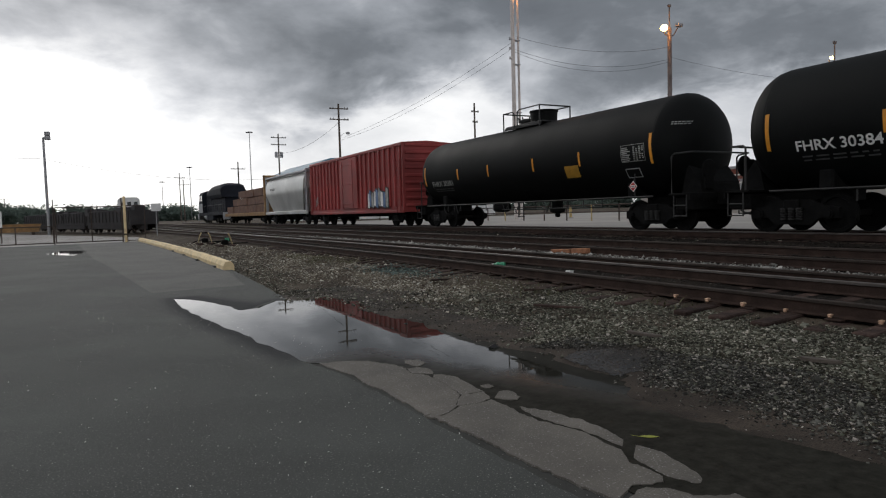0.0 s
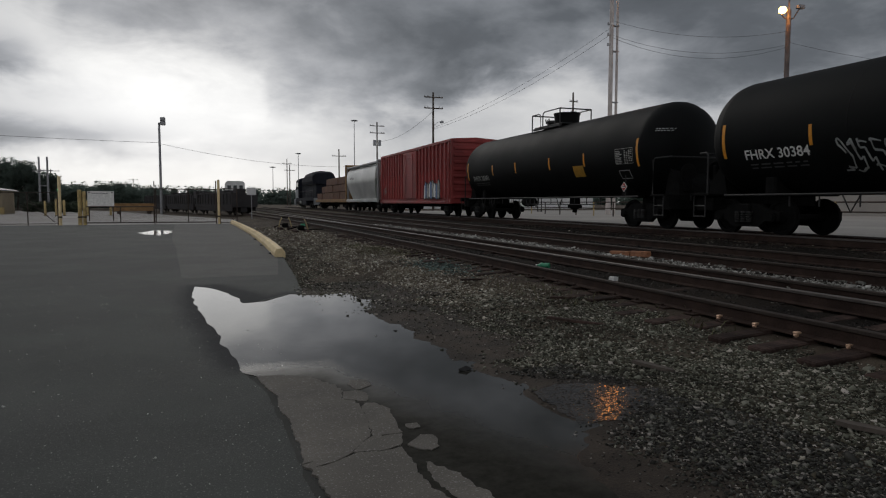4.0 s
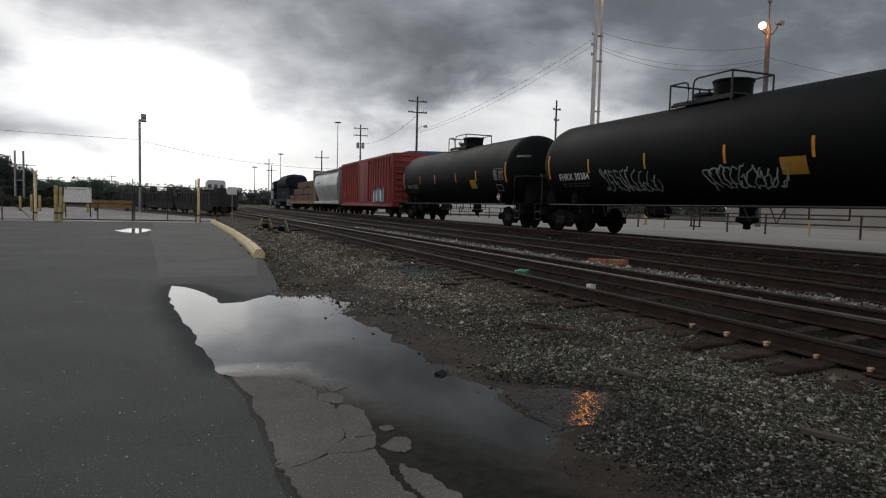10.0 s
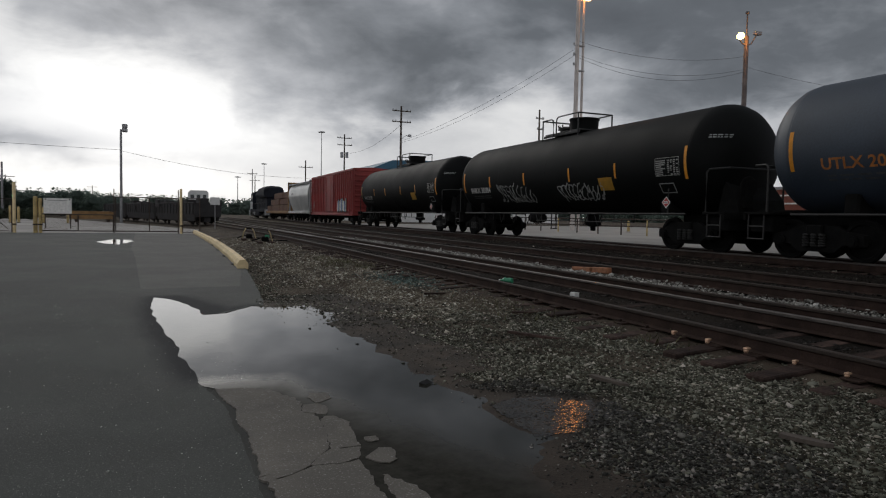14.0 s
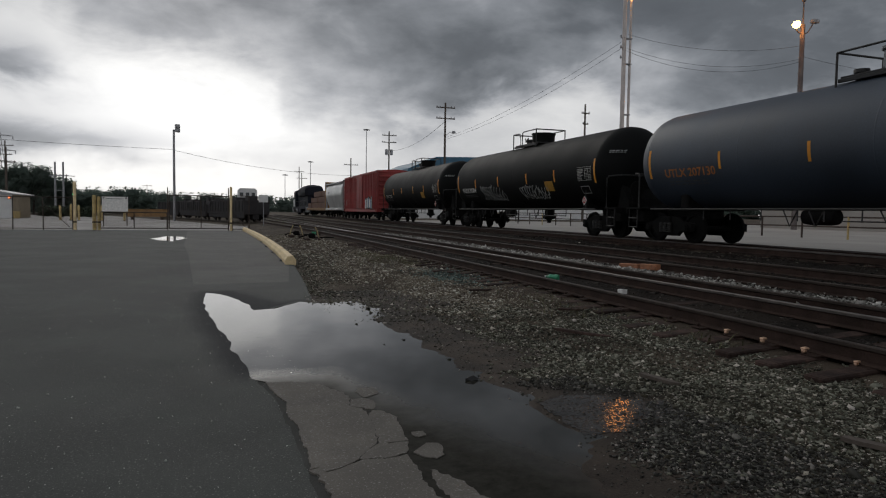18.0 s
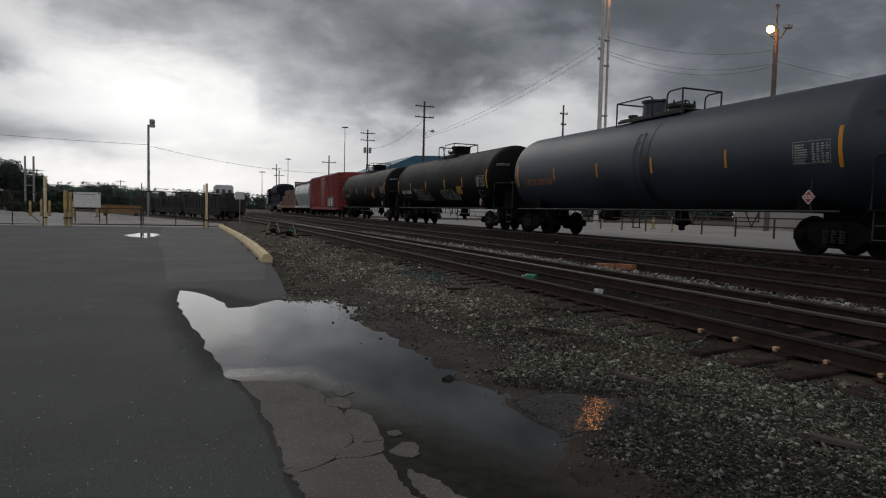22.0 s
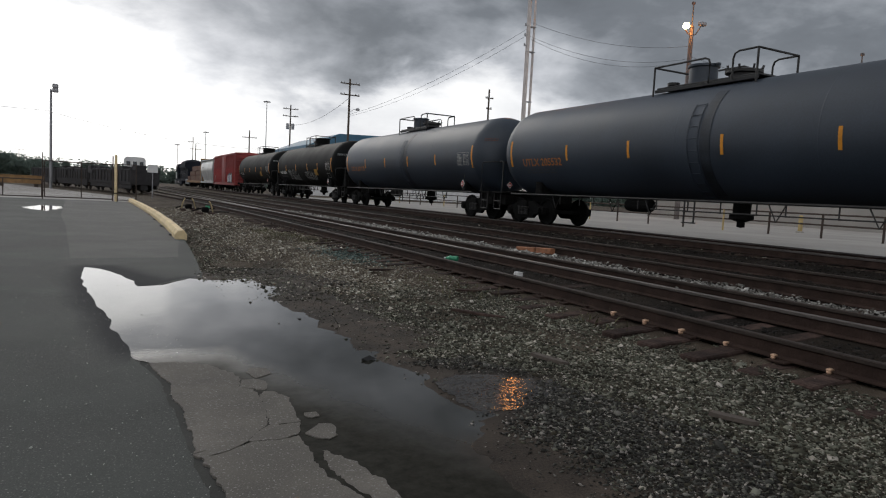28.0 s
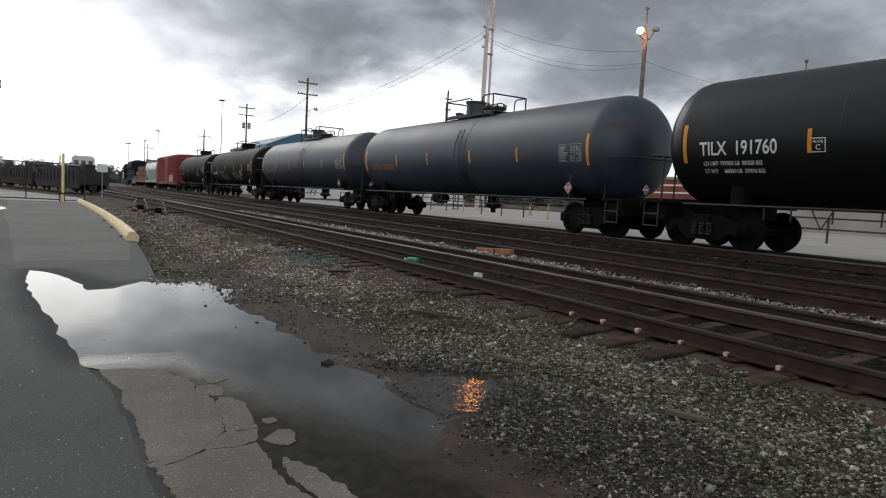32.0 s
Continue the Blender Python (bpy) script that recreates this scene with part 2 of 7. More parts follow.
def glow(name, colour, power):
    m = bpy.data.materials.new(name)
    m.use_nodes = True
    b = m.node_tree.nodes["Principled BSDF"]
    b.inputs["Base Color"].default_value = (*colour, 1)
    b.inputs["Emission Color"].default_value = (*colour, 1)
    b.inputs["Emission Strength"].default_value = power
    return m


def shards(name, shades, rough=0.8, damp=0.0):
    """Broken stone: every stone takes its own shade, from a row of (share, colour)."""
    m = bpy.data.materials.new(name)
    m.use_nodes = True
    nt = m.node_tree
    b = nt.nodes["Principled BSDF"]
    b.inputs["Roughness"].default_value = rough
    b.inputs["Specular IOR Level"].default_value = 0.18
    g = nt.nodes.new("ShaderNodeNewGeometry")
    r = nt.nodes.new("ShaderNodeValToRGB")
    el = r.color_ramp.elements
    while len(el) < len(shades):
        el.new(0.5)
    for e, (at, colour) in zip(el, shades):
        e.position, e.color = at, (*colour, 1)
    nt.links.new(g.outputs["Random Per Island"], r.inputs[0])
    tc = nt.nodes.new("ShaderNodeTexCoord")
    n = nt.nodes.new("ShaderNodeTexNoise")
    n.inputs["Scale"].default_value, n.inputs["Detail"].default_value = 60.0, 3.0
    nt.links.new(tc.outputs["Object"], n.inputs["Vector"])
    mx = nt.nodes.new("ShaderNodeMix")
    mx.data_type, mx.blend_type = "RGBA", "MULTIPLY"
    mx.inputs[0].default_value = 0.4
    nt.links.new(r.outputs[0], mx.inputs[6])
    nt.links.new(n.outputs[0], mx.inputs[7])
    colour = mx.outputs[2]
    if damp:
        n2 = nt.nodes.new("ShaderNodeTexNoise")
        n2.inputs["Scale"].default_value, n2.inputs["Detail"].default_value = 0.8, 4.0
        nt.links.new(tc.outputs["Object"], n2.inputs["Vector"])
        r2 = nt.nodes.new("ShaderNodeValToRGB")
        r2.color_ramp.elements[0].position, r2.color_ramp.elements[0].color = 0.42, (1 - damp,) * 3 + (1,)
        r2.color_ramp.elements[1].position, r2.color_ramp.elements[1].color = 0.58, (1, 1, 1, 1)
        nt.links.new(n2.outputs[0], r2.inputs[0])
        m2 = nt.nodes.new("ShaderNodeMix")
        m2.data_type, m2.blend_type = "RGBA", "MULTIPLY"
        m2.inputs[0].default_value = 1.0
        nt.links.new(colour, m2.inputs[6])
        nt.links.new(r2.outputs[0], m2.inputs[7])
        colour = m2.outputs[2]
    nt.links.new(colour, b.inputs["Base Color"])
    return m


# ---------------------------------------------------------------- mesh helpers
class Shape:
    """Gathers vertices and faces of one mesh."""

    def __init__(self):
        self.v, self.f = [], []

    def add(self, verts, faces, m=None):
        k = len(self.v)
        if m is not None:
            verts = [m @ Vector(p) for p in verts]
        self.v.extend(tuple(p) for p in verts)
        self.f.extend(tuple(i + k for i in f) for f in faces)
        return self

    def box(self, c, s, m=None, bevel=0.0):
        x, y, z = (a / 2 for a in s)
        if bevel:
            b = min(bevel, x * 0.9, y * 0.9, z * 0.9)
            vs, fs = [], []
            for sx in (-1, 1):
                for sy in (-1, 1):
                    for sz in (-1, 1):
                        vs += [(c[0] + sx * x, c[1] + sy * (y - b), c[2] + sz * (z - b)),
                               (c[0] + sx * (x - b), c[1] + sy * y, c[2] + sz * (z - b)),
                               (c[0] + sx * (x - b), c[1] + sy * (y - b), c[2] + sz * z)]
            bm = bmesh.new()
            for p in vs:
                bm.verts.new(p)
            bmesh.ops.convex_hull(bm, input=bm.verts)
            bm.verts.index_update()
            self.add([v.co.copy() for v in bm.verts], [[v.index for v in f.verts] for f in bm.faces], m)
            bm.free()
            return self
        vs = [(c[0] + i * x, c[1] + j * y, c[2] + k * z) for i in (-1, 1) for j in (-1, 1) for k in (-1, 1)]
        return self.add(vs, [(0, 1, 3, 2), (4, 6, 7, 5), (0, 4, 5, 1), (2, 3, 7, 6), (0, 2, 6, 4), (1, 5, 7, 3)], m)

    def cyl(self, a, b, r, n=12, r1=None, caps=True):
        a, b = Vector(a), Vector(b)
        r1 = r if r1 is None else r1
        q = (b - a).to_track_quat("Z", "Y").to_matrix()
        vs = []
        for p, rad in ((a, r), (b, r1)):
            for i in range(n):
                w = 2 * math.pi * i / n
                vs.append(p + q @ Vector((rad * math.cos(w), rad * math.sin(w), 0)))
        fs = [(i, (i + 1) % n, n + (i + 1) % n, n + i) for i in range(n)]
        if caps:
            fs += [tuple(range(n - 1, -1, -1)), tuple(range(n, 2 * n))]
        return self.add(vs, fs)

    def tube(self, pts, r, n=6):
        pts = [Vector(p) for p in pts]
        vs, fs = [], []
        for i, p in enumerate(pts):
            d = (pts[min(i + 1, len(pts) - 1)] - pts[max(i - 1, 0)]).normalized()
            q = d.to_track_quat("Z", "Y").to_matrix()
            for k in range(n):
                w = 2 * math.pi * k / n
                vs.append(p + q @ Vector((r * math.cos(w), r * math.sin(w), 0)))
        for i in range(len(pts) - 1):
            for k in range(n):
                fs.append((i * n + k, i * n + (k + 1) % n, (i + 1) * n + (k + 1) % n, (i + 1) * n + k))
        fs += [tuple(range(n - 1, -1, -1)), tuple((len(pts) - 1) * n + k for k in range(n))]
        return self.add(vs, fs)

    def lathe(self, prof, c=(0, 0, 0), axis="z", n=24):
        """prof: (radius, height) pairs along the axis."""
        vs, fs = [], []
        for r, h in prof:
            for i in range(n):
                w = 2 * math.pi * i / n
                a, b = r * math.cos(w), r * math.sin(w)
                p = {"z": (a, b, h), "y": (a, h, b), "x": (h, a, b)}[axis]
                vs.append((c[0] + p[0], c[1] + p[1], c[2] + p[2]))
        for k in range(len(prof) - 1):
            for i in range(n):
                j = (i + 1) % n
                q = (k * n + i, k * n + j, (k + 1) * n + j, (k + 1) * n + i)
                fs.append(q if axis != "y" else q[::-1])
        fs += [tuple(range(n)), tuple((len(prof) - 1) * n + i for i in range(n))]
        return self.add(vs, fs)

    def prism(self, poly, a, b, axis="z", m=None):
        """An outline pushed from a to b along an axis; the outline's two numbers are the other axes in order."""
        def put(p, h):
            return {"z": (p[0], p[1], h), "y": (p[0], h, p[1]), "x": (h, p[0], p[1])}[axis]
        n = len(poly)
        vs = [put(p, a) for p in poly] + [put(p, b) for p in poly]
        fs = [(i, (i + 1) % n, n + (i + 1) % n, n + i) for i in range(n)] + [tuple(range(n - 1, -1, -1)), tuple(range(n, 2 * n))]
        return self.add(vs, fs, m)

    def sweep(self, section, path):
        """A section (sideways, up) carried along a path in plan; the path's points are x, y, z."""
        n, vs, fs = len(section), [], []
        for i, p in enumerate(path):
            a, b = path[max(i - 1, 0)], path[min(i + 1, len(path) - 1)]
            d = Vector((b[0] - a[0], b[1] - a[1], 0)).normalized()
            side = Vector((d.y, -d.x, 0))
            for u, w in section:
                vs.append(Vector(p) + side * u + Vector((0, 0, w)))
        for i in range(len(path) - 1):
            for k in range(n):
                fs.append((i * n + k, i * n + (k + 1) % n, (i + 1) * n + (k + 1) % n, (i + 1) * n + k))
        fs += [tuple(range(n - 1, -1, -1)), tuple((len(path) - 1) * n + k for k in range(n))]
        return self.add(vs, fs)

    def mesh(self, name, mat, smooth=0):
        me = bpy.data.meshes.new(name)
        me.from_pydata(self.v, [], self.f)
        me.materials.append(mat)
        bm = bmesh.new()
        bm.from_mesh(me)
        bmesh.ops.recalc_face_normals(bm, faces=bm.faces)
        bm.to_mesh(me)
        bm.free()
        if smooth:
            me.shade_smooth()
            me.set_sharp_from_angle(angle=radians(smooth))
        return me

    def make(self, name, mat, parent=None, label="", smooth=0):
        ob = new(name, self.mesh(name, mat, smooth))
        ob.parent = parent
        return tagged(ob, label)


def thing(name, m, label, category, group="", kind=""):
    """An Empty at the base of a thing, which carries its parts."""
    ob = new(name)
    ob.empty_display_size = 0.2
    ob.matrix_basis = m
    return tagged(ob, label, category, group, kind)


def flat_text(body, size, mat_name=None):
    """Vertices and faces of words in the built-in font, centred in x, standing on y = 0."""
    cu = bpy.data.curves.new("words", "FONT")
    cu.body, cu.size, cu.align_x, cu.resolution_u, cu.offset = body, size, "CENTER", 3, size * 0.018
    ob = new("words", cu)
    bpy.context.view_layer.update()
    me = ob.evaluated_get(bpy.context.evaluated_depsgraph_get()).to_mesh()
    vs, fs = [v.co.copy() for v in me.vertices], [tuple(p.vertices) for p in me.polygons]
    ob.evaluated_get(bpy.context.evaluated_depsgraph_get()).to_mesh_clear()
    bpy.data.objects.remove(ob)
    bpy.data.curves.remove(cu)
    return vs, fs


ASPHALT = material("asphalt", (0.063, 0.068, 0.061), 0.82, vary=0.22, scale=1.3, fine=120, bump=0.9, stain=0.28, dist=0.008, speck=0.6)
ASPHALT_SOAKED = ASPHALT.copy()
ASPHALT_SOAKED.name = "soaked_asphalt"
_a = ASPHALT_SOAKED.node_tree
_ab, _at = _a.nodes["Principled BSDF"], _a.nodes.new("ShaderNodeAttribute")
_at.attribute_name = "soak"
_am = _a.nodes.new("ShaderNodeMix")
_am.data_type = "RGBA"
_a.links.new(_at.outputs["Fac"], _am.inputs[0])
_a.links.new(_ab.inputs["Base Color"].links[0].from_socket, _am.inputs[6])
_am.inputs[7].default_value = (0.046, 0.047, 0.049, 1)
_a.links.new(_am.outputs[2], _ab.inputs["Base Color"])
_ar = _a.nodes.new("ShaderNodeMix")
_a.links.new(_at.outputs["Fac"], _ar.inputs[0])
_a.links.new(_ab.inputs["Roughness"].links[0].from_socket, _ar.inputs[2])
_ar.inputs[3].default_value = 0.8
_a.links.new(_ar.outputs[0], _ab.inputs["Roughness"])
_as = _a.nodes.new("ShaderNodeMix")
_a.links.new(_at.outputs["Fac"], _as.inputs[0])
_as.inputs[2].default_value, _as.inputs[3].default_value = 0.5, 0.08
_a.links.new(_as.outputs[0], _ab.inputs["Specular IOR Level"])
WORN_ASPHALT = material("worn_asphalt", (0.108, 0.107, 0.098), 0.82, vary=0.2, scale=1.3, fine=120, bump=0.9, stain=0.2, dist=0.008, speck=0.6)
OLD_ASPHALT = material("old_asphalt", (0.160, 0.144, 0.123), 0.85, vary=0.2, scale=2.0, fine=90, bump=0.7, stain=0.25, dist=0.008, speck=0.8)
WET_ASPHALT = material("wet_asphalt", (0.070, 0.069, 0.064), 0.88, vary=0.2, scale=2.0, fine=110, bump=0.45, stain=0.2, dist=0.005, spec=0.15)
DIRT = material("ballast_dirt", (0.090, 0.066, 0.047), 0.9, vary=0.4, scale=1.1, fine=75, bump=1.0, tint=(0.112, 0.090, 0.067), stain=0.3, dist=0.03, spec=0.15)
CONCRETE = material("concrete_apron", (0.37, 0.352, 0.325), 0.8, vary=0.12, scale=0.4, fine=40, bump=0.2, stain=0.12)
STONE = shards("ballast_stone", [(0.0, (0.030, 0.028, 0.020)), (0.25, (0.060, 0.055, 0.039)), (0.45, (0.106, 0.090, 0.062)), (0.60, (0.135, 0.143, 0.106)), (0.76, (0.235, 0.230, 0.177)), (0.88, (0.361, 0.363, 0.288)), (0.96, (0.596, 0.541, 0.443)), (1.0, (0.829, 0.750, 0.674))], 0.8, damp=0.3)
STONE_DRY = shards("dry_ballast", [(0.0, (0.091, 0.071, 0.051)), (0.25, (0.156, 0.125, 0.091)), (0.45, (0.237, 0.191, 0.139)), (0.62, (0.312, 0.279, 0.215)), (0.78, (0.424, 0.392, 0.321)), (0.92, (0.727, 0.666, 0.554)), (1.0, (0.931, 0.911, 0.811))], 0.85, damp=0.2)
STONE_OILY = shards("oily_ballast", [(0.0, (0.010, 0.009, 0.007)), (0.5, (0.023, 0.018, 0.015)), (0.85, (0.047, 0.038, 0.032)), (1.0, (0.136, 0.122, 0.106))], 0.7, damp=0.3)
STONE_TEAL = shards("teal_stained_stone", [(0.0, (0.045, 0.060, 0.055)), (0.5, (0.10, 0.145, 0.130)), (0.85, (0.22, 0.31, 0.285)), (1.0, (0.45, 0.55, 0.50))], 0.8, damp=0.3)
STONE_WET = shards("wet_stone", [(0.0, (0.018, 0.016, 0.013)), (0.40, (0.043, 0.040, 0.034)), (0.68, (0.093, 0.093, 0.079)), (0.88, (0.224, 0.220, 0.188)), (1.0, (0.514, 0.458, 0.413))], 0.6, damp=0.3)
GRIT = shards("pale_grit", [(0.0, (0.25, 0.25, 0.23)), (0.6, (0.42, 0.42, 0.38)), (1.0, (0.85, 0.85, 0.80))], 0.8)
STONE_PALE = shards("pale_ballast", [(0.0, (0.10, 0.09, 0.08)), (0.4, (0.28, 0.27, 0.24)), (0.75, (0.50, 0.48, 0.44)), (1.0, (0.85, 0.83, 0.78))], 0.8, damp=0.3)
RAIL = material("rail_side_rust", (0.046, 0.029, 0.023), 0.75, metal=0.05, vary=0.35, scale=4, fine=60, bump=0.3, spec=0.15)
RAIL_DULL = material("dull_rail_head", (0.050, 0.039, 0.033), 0.6, metal=0.15, vary=0.3, scale=3, fine=50, bump=0.05, spec=0.15)
RAIL_TOP = material("worn_rail_head", (0.125, 0.108, 0.098), 0.48, metal=0.5, vary=0.25, scale=3, fine=50, bump=0.05)
TIE = material("weathered_tie", (0.040, 0.027, 0.023), 0.9, vary=0.4, scale=4, fine=30, bump=0.9, tint=(0.062, 0.040, 0.033), per_piece=0.35, spec=0.15)
STEEL_DARK = material("dark_steel", (0.018, 0.017, 0.016), 0.55, vary=0.3, scale=3, fine=40, bump=0.2)
TRUCK_STEEL = material("truck_steel", (0.008, 0.0078, 0.0075), 0.85, vary=0.4, scale=5, fine=40, bump=0.3, spec=0.12)
GLOSS_TANK = material("new_black_tank_paint", (0.0095, 0.0098, 0.0105), 0.40, vary=0.2, scale=0.8, fine=30, bump=0.02, stain=0.15, spec=0.34)
DULL_RED = material("dull_red_stencil", (0.15, 0.05, 0.03), 0.7, vary=0.3, scale=6, fine=40, bump=0.0)
BLACK_TANK = material("black_tank_paint", (0.0062, 0.0068, 0.0066), 0.6, vary=0.3, scale=0.8, fine=30, bump=0.03, stain=0.25, spec=0.11)
GREY_TANK = material("faded_black_tank_paint", (0.035, 0.048, 0.068), 0.50, vary=0.22, scale=0.6, fine=25, bump=0.02, stain=0.2, spec=0.62)
STAINED_TANK = material("stained_tank_paint", (0.024, 0.031, 0.041), 0.5, vary=0.4, scale=2.5, fine=25, bump=0.03, stain=0.4)
BRIGHT_STRIPE = material("orange_reflective_stripe", (0.75, 0.30, 0.02), 0.5, vary=0.15, scale=6, fine=60, bump=0.0)
WHITE_PAINT = material("white_paint", (0.78, 0.77, 0.74), 0.6, vary=0.15, scale=6, fine=60, bump=0.05)
FADED_ORANGE = material("faded_orange_lettering", (0.46, 0.17, 0.04), 0.6, vary=0.3, scale=8, fine=60, bump=0.0)
DATA_PAINT = material("stencil_paint", (0.34, 0.34, 0.32), 0.6, vary=0.35, scale=6, fine=40, bump=0.0)
GRAFFITI = material("grey_spray_paint", (0.35, 0.36, 0.35), 0.6, vary=0.35, scale=3, fine=40, bump=0.0)
RED_CAR = material("boxcar_red_paint", (0.34, 0.046, 0.042), 0.55, vary=0.2, scale=0.7, fine=20, bump=0.06, stain=0.25)
HOPPER = material("hopper_silver_paint", (0.66, 0.66, 0.64), 0.36, metal=0.35, vary=0.12, scale=0.8, fine=15, bump=0.03, stain=0.25)
LUMBER = material("wrapped_brown_lumber", (0.155, 0.078, 0.05), 0.8, vary=0.3, scale=2, fine=12, bump=0.3)
YELLOW_BROWN = material("ochre_bulkhead_paint", (0.29, 0.165, 0.065), 0.7, vary=0.25, scale=2, fine=20, bump=0.1)
LOCO = material("locomotive_dark_blue", (0.014, 0.016, 0.024), 0.7, vary=0.3, scale=1, fine=20, bump=0.05, spec=0.2)
LOCO_GREY = material("locomotive_grey", (0.34, 0.35, 0.36), 0.55, vary=0.2, scale=2, fine=20, bump=0.05)
YELLOW = material("worn_yellow_paint", (0.62, 0.46, 0.20), 0.65, vary=0.2, scale=4, fine=40, bump=0.1, stain=0.3)
CREAM = material("weathered_cream_paint", (0.92, 0.71, 0.41), 0.75, vary=0.12, scale=5, fine=40, bump=0.4, stain=0.15)
WOOD_POLE = material("weathered_pole_wood", (0.105, 0.085, 0.07), 0.9, vary=0.3, scale=1.2, fine=25, bump=0.4)
GALV = material("galvanised_steel", (0.33, 0.33, 0.34), 0.5, metal=0.6, vary=0.15, scale=2, fine=30, bump=0.05)
RUST_POLE = material("rust_red_mast", (0.145, 0.125, 0.12), 0.8, vary=0.3, scale=1.5, fine=20, bump=0.2)
FENCE = material("rusty_fence_steel", (0.075, 0.055, 0.045), 0.75, metal=0.3, vary=0.3, scale=4, fine=30, bump=0.1)
LEAF = material("far_foliage", (0.128, 0.162, 0.140), 0.95, vary=0.35, scale=0.35, fine=2.5, bump=0.0)
_l = LEAF.node_tree
_lb, _lt, _lm = _l.nodes["Principled BSDF"], _l.nodes.new("ShaderNodeBsdfTranslucent"), _l.nodes.new("ShaderNodeMixShader")
_lt.inputs["Color"].default_value, _lm.inputs[0].default_value = (0.18, 0.235, 0.195, 1), 0.5
_l.links.new(_lb.outputs[0], _lm.inputs[1])
_l.links.new(_lt.outputs[0], _lm.inputs[2])
_l.links.new(_lm.outputs[0], _l.nodes["Material Output"].inputs[0])
BRICK = material("red_brick_wall", (0.25, 0.085, 0.06), 0.85, vary=0.2, scale=0.6, fine=9, bump=0.2)
ROOF_BLUE = material("blue_metal_roof", (0.05, 0.15, 0.24), 0.5, vary=0.15, scale=0.5, fine=10, bump=0.05)
PALE_WALL = material("pale_metal_siding", (0.76, 0.76, 0.75), 0.65, vary=0.1, scale=1, fine=20, bump=0.05)
GLASS_DARK = material("dark_window_glass", (0.02, 0.025, 0.03), 0.08, vary=0.1, scale=1, fine=5, bump=0.0)
SODIUM = glow("lit_sodium_lamp", (1.0, 0.39, 0.085), 32.0)
GREEN = material("green_plastic", (0.05, 0.30, 0.16), 0.4, vary=0.15, scale=8, fine=40, bump=0.05)
ORANGE_BOARD = material("orange_brown_board", (0.30, 0.125, 0.06), 0.8, vary=0.3, scale=6, fine=40, bump=0.3)
DIM_PAINT = material("dim_stencil_paint", (0.07, 0.07, 0.07), 0.6, vary=0.3, scale=5, fine=40, bump=0.0)
YELLOW_PANEL = material("yellow_panel_paint", (0.42, 0.22, 0.02), 0.6, vary=0.2, scale=4, fine=40, bump=0.0)
BARK = material("tree_bark", (0.06, 0.05, 0.04), 0.9, vary=0.3, scale=3, fine=20, bump=0.5)
RED_LAMP = glow("red_porch_lamp", (1.0, 0.20, 0.07), 2.2)
GREEN_LAMP = glow("green_signal_lamp", (0.08, 1.0, 0.35), 1.6)
STAND_PAINT = material("worn_ochre_stand_paint", (0.46, 0.36, 0.19), 0.8, vary=0.35, scale=9, fine=40, bump=0.3, stain=0.3)
TAN_WALL = material("tan_stucco", (0.46, 0.37, 0.25), 0.85, vary=0.15, scale=1, fine=20, bump=0.1, stain=0.2)
HEDGE = material("hedge_leaf", (0.055, 0.075, 0.045), 0.9, vary=0.35, scale=1.5, fine=8, bump=0.0)
WEED = material("dry_weed", (0.10, 0.095, 0.045), 0.9, vary=0.4, scale=3, fine=20, bump=0.0)
PALE_YARD = material("pale_yard_pavement", (0.38, 0.355, 0.33), 0.85, vary=0.15, scale=0.3, fine=20, bump=0.2, stain=0.2)
GONDOLA = material("black_gondola_paint", (0.040, 0.038, 0.040), 0.7, vary=0.35, scale=1, fine=15, bump=0.1, stain=0.3)
CINDER = material("oily_cinders", (0.013, 0.010, 0.008), 0.95, vary=0.4, scale=1.5, fine=45, bump=0.9, tint=(0.022, 0.017, 0.013), stain=0.3, dist=0.02, speck=0.15, spec=0.08)
MUD = material("wet_mud", (0.064, 0.050, 0.039), 0.8, vary=0.45, scale=2.2, fine=70, bump=0.6, stain=0.4, dist=0.012, spec=0.2)
FILM = material("wet_silt", (0.040, 0.034, 0.028), 0.05, vary=0.4, scale=6, fine=110, bump=1.0, dist=0.00042, stain=0.3, spec=0.14)
PALE_POLE = material("pale_pole_paint", (0.62, 0.56, 0.53), 0.8, vary=0.15, scale=1.2, fine=20, bump=0.1)
LEAF_YELLOW = material("yellow_leaf", (0.30, 0.32, 0.05), 0.6, vary=0.25, scale=20, fine=80, bump=0.1)
# the silt shines only where the film lies smooth between the grains
_f = FILM.node_tree
_r = [n for n in _f.nodes if n.bl_idname == "ShaderNodeMapRange"][0]
_g = _f.nodes.new("ShaderNodeTexNoise")
_g.inputs["Scale"].default_value, _g.inputs["Detail"].default_value = 38.0, 2.0
_f.links.new(_f.nodes["Texture Coordinate"].outputs["Object"], _g.inputs["Vector"])
_f.links.new(_g.outputs[0], _r.inputs["Value"])
_r.inputs["From Min"].default_value, _r.inputs["From Max"].default_value = 0.40, 0.50
_r.inputs["To Min"].default_value, _r.inputs["To Max"].default_value = 0.55, 0.03
# pale orange base colour: the sodium lamp's glint put into the spike steel
SPIKE_GLINT = material("painted_glint_steel", (0.66, 0.43, 0.29), 0.35, metal=0.5, vary=0.2, scale=20, fine=80, bump=0.1)
WATER = bpy.data.materials.new("standing_water")
WATER.use_nodes = True
_w = WATER.node_tree
_b = _w.nodes["Principled BSDF"]
_b.inputs["Roughness"].default_value, _b.inputs["IOR"].default_value = 0.015, 1.33
_n = _w.nodes.new("ShaderNodeTexNoise")
_n.inputs["Scale"].default_value, _n.inputs["Detail"].default_value = 5.0, 2.0
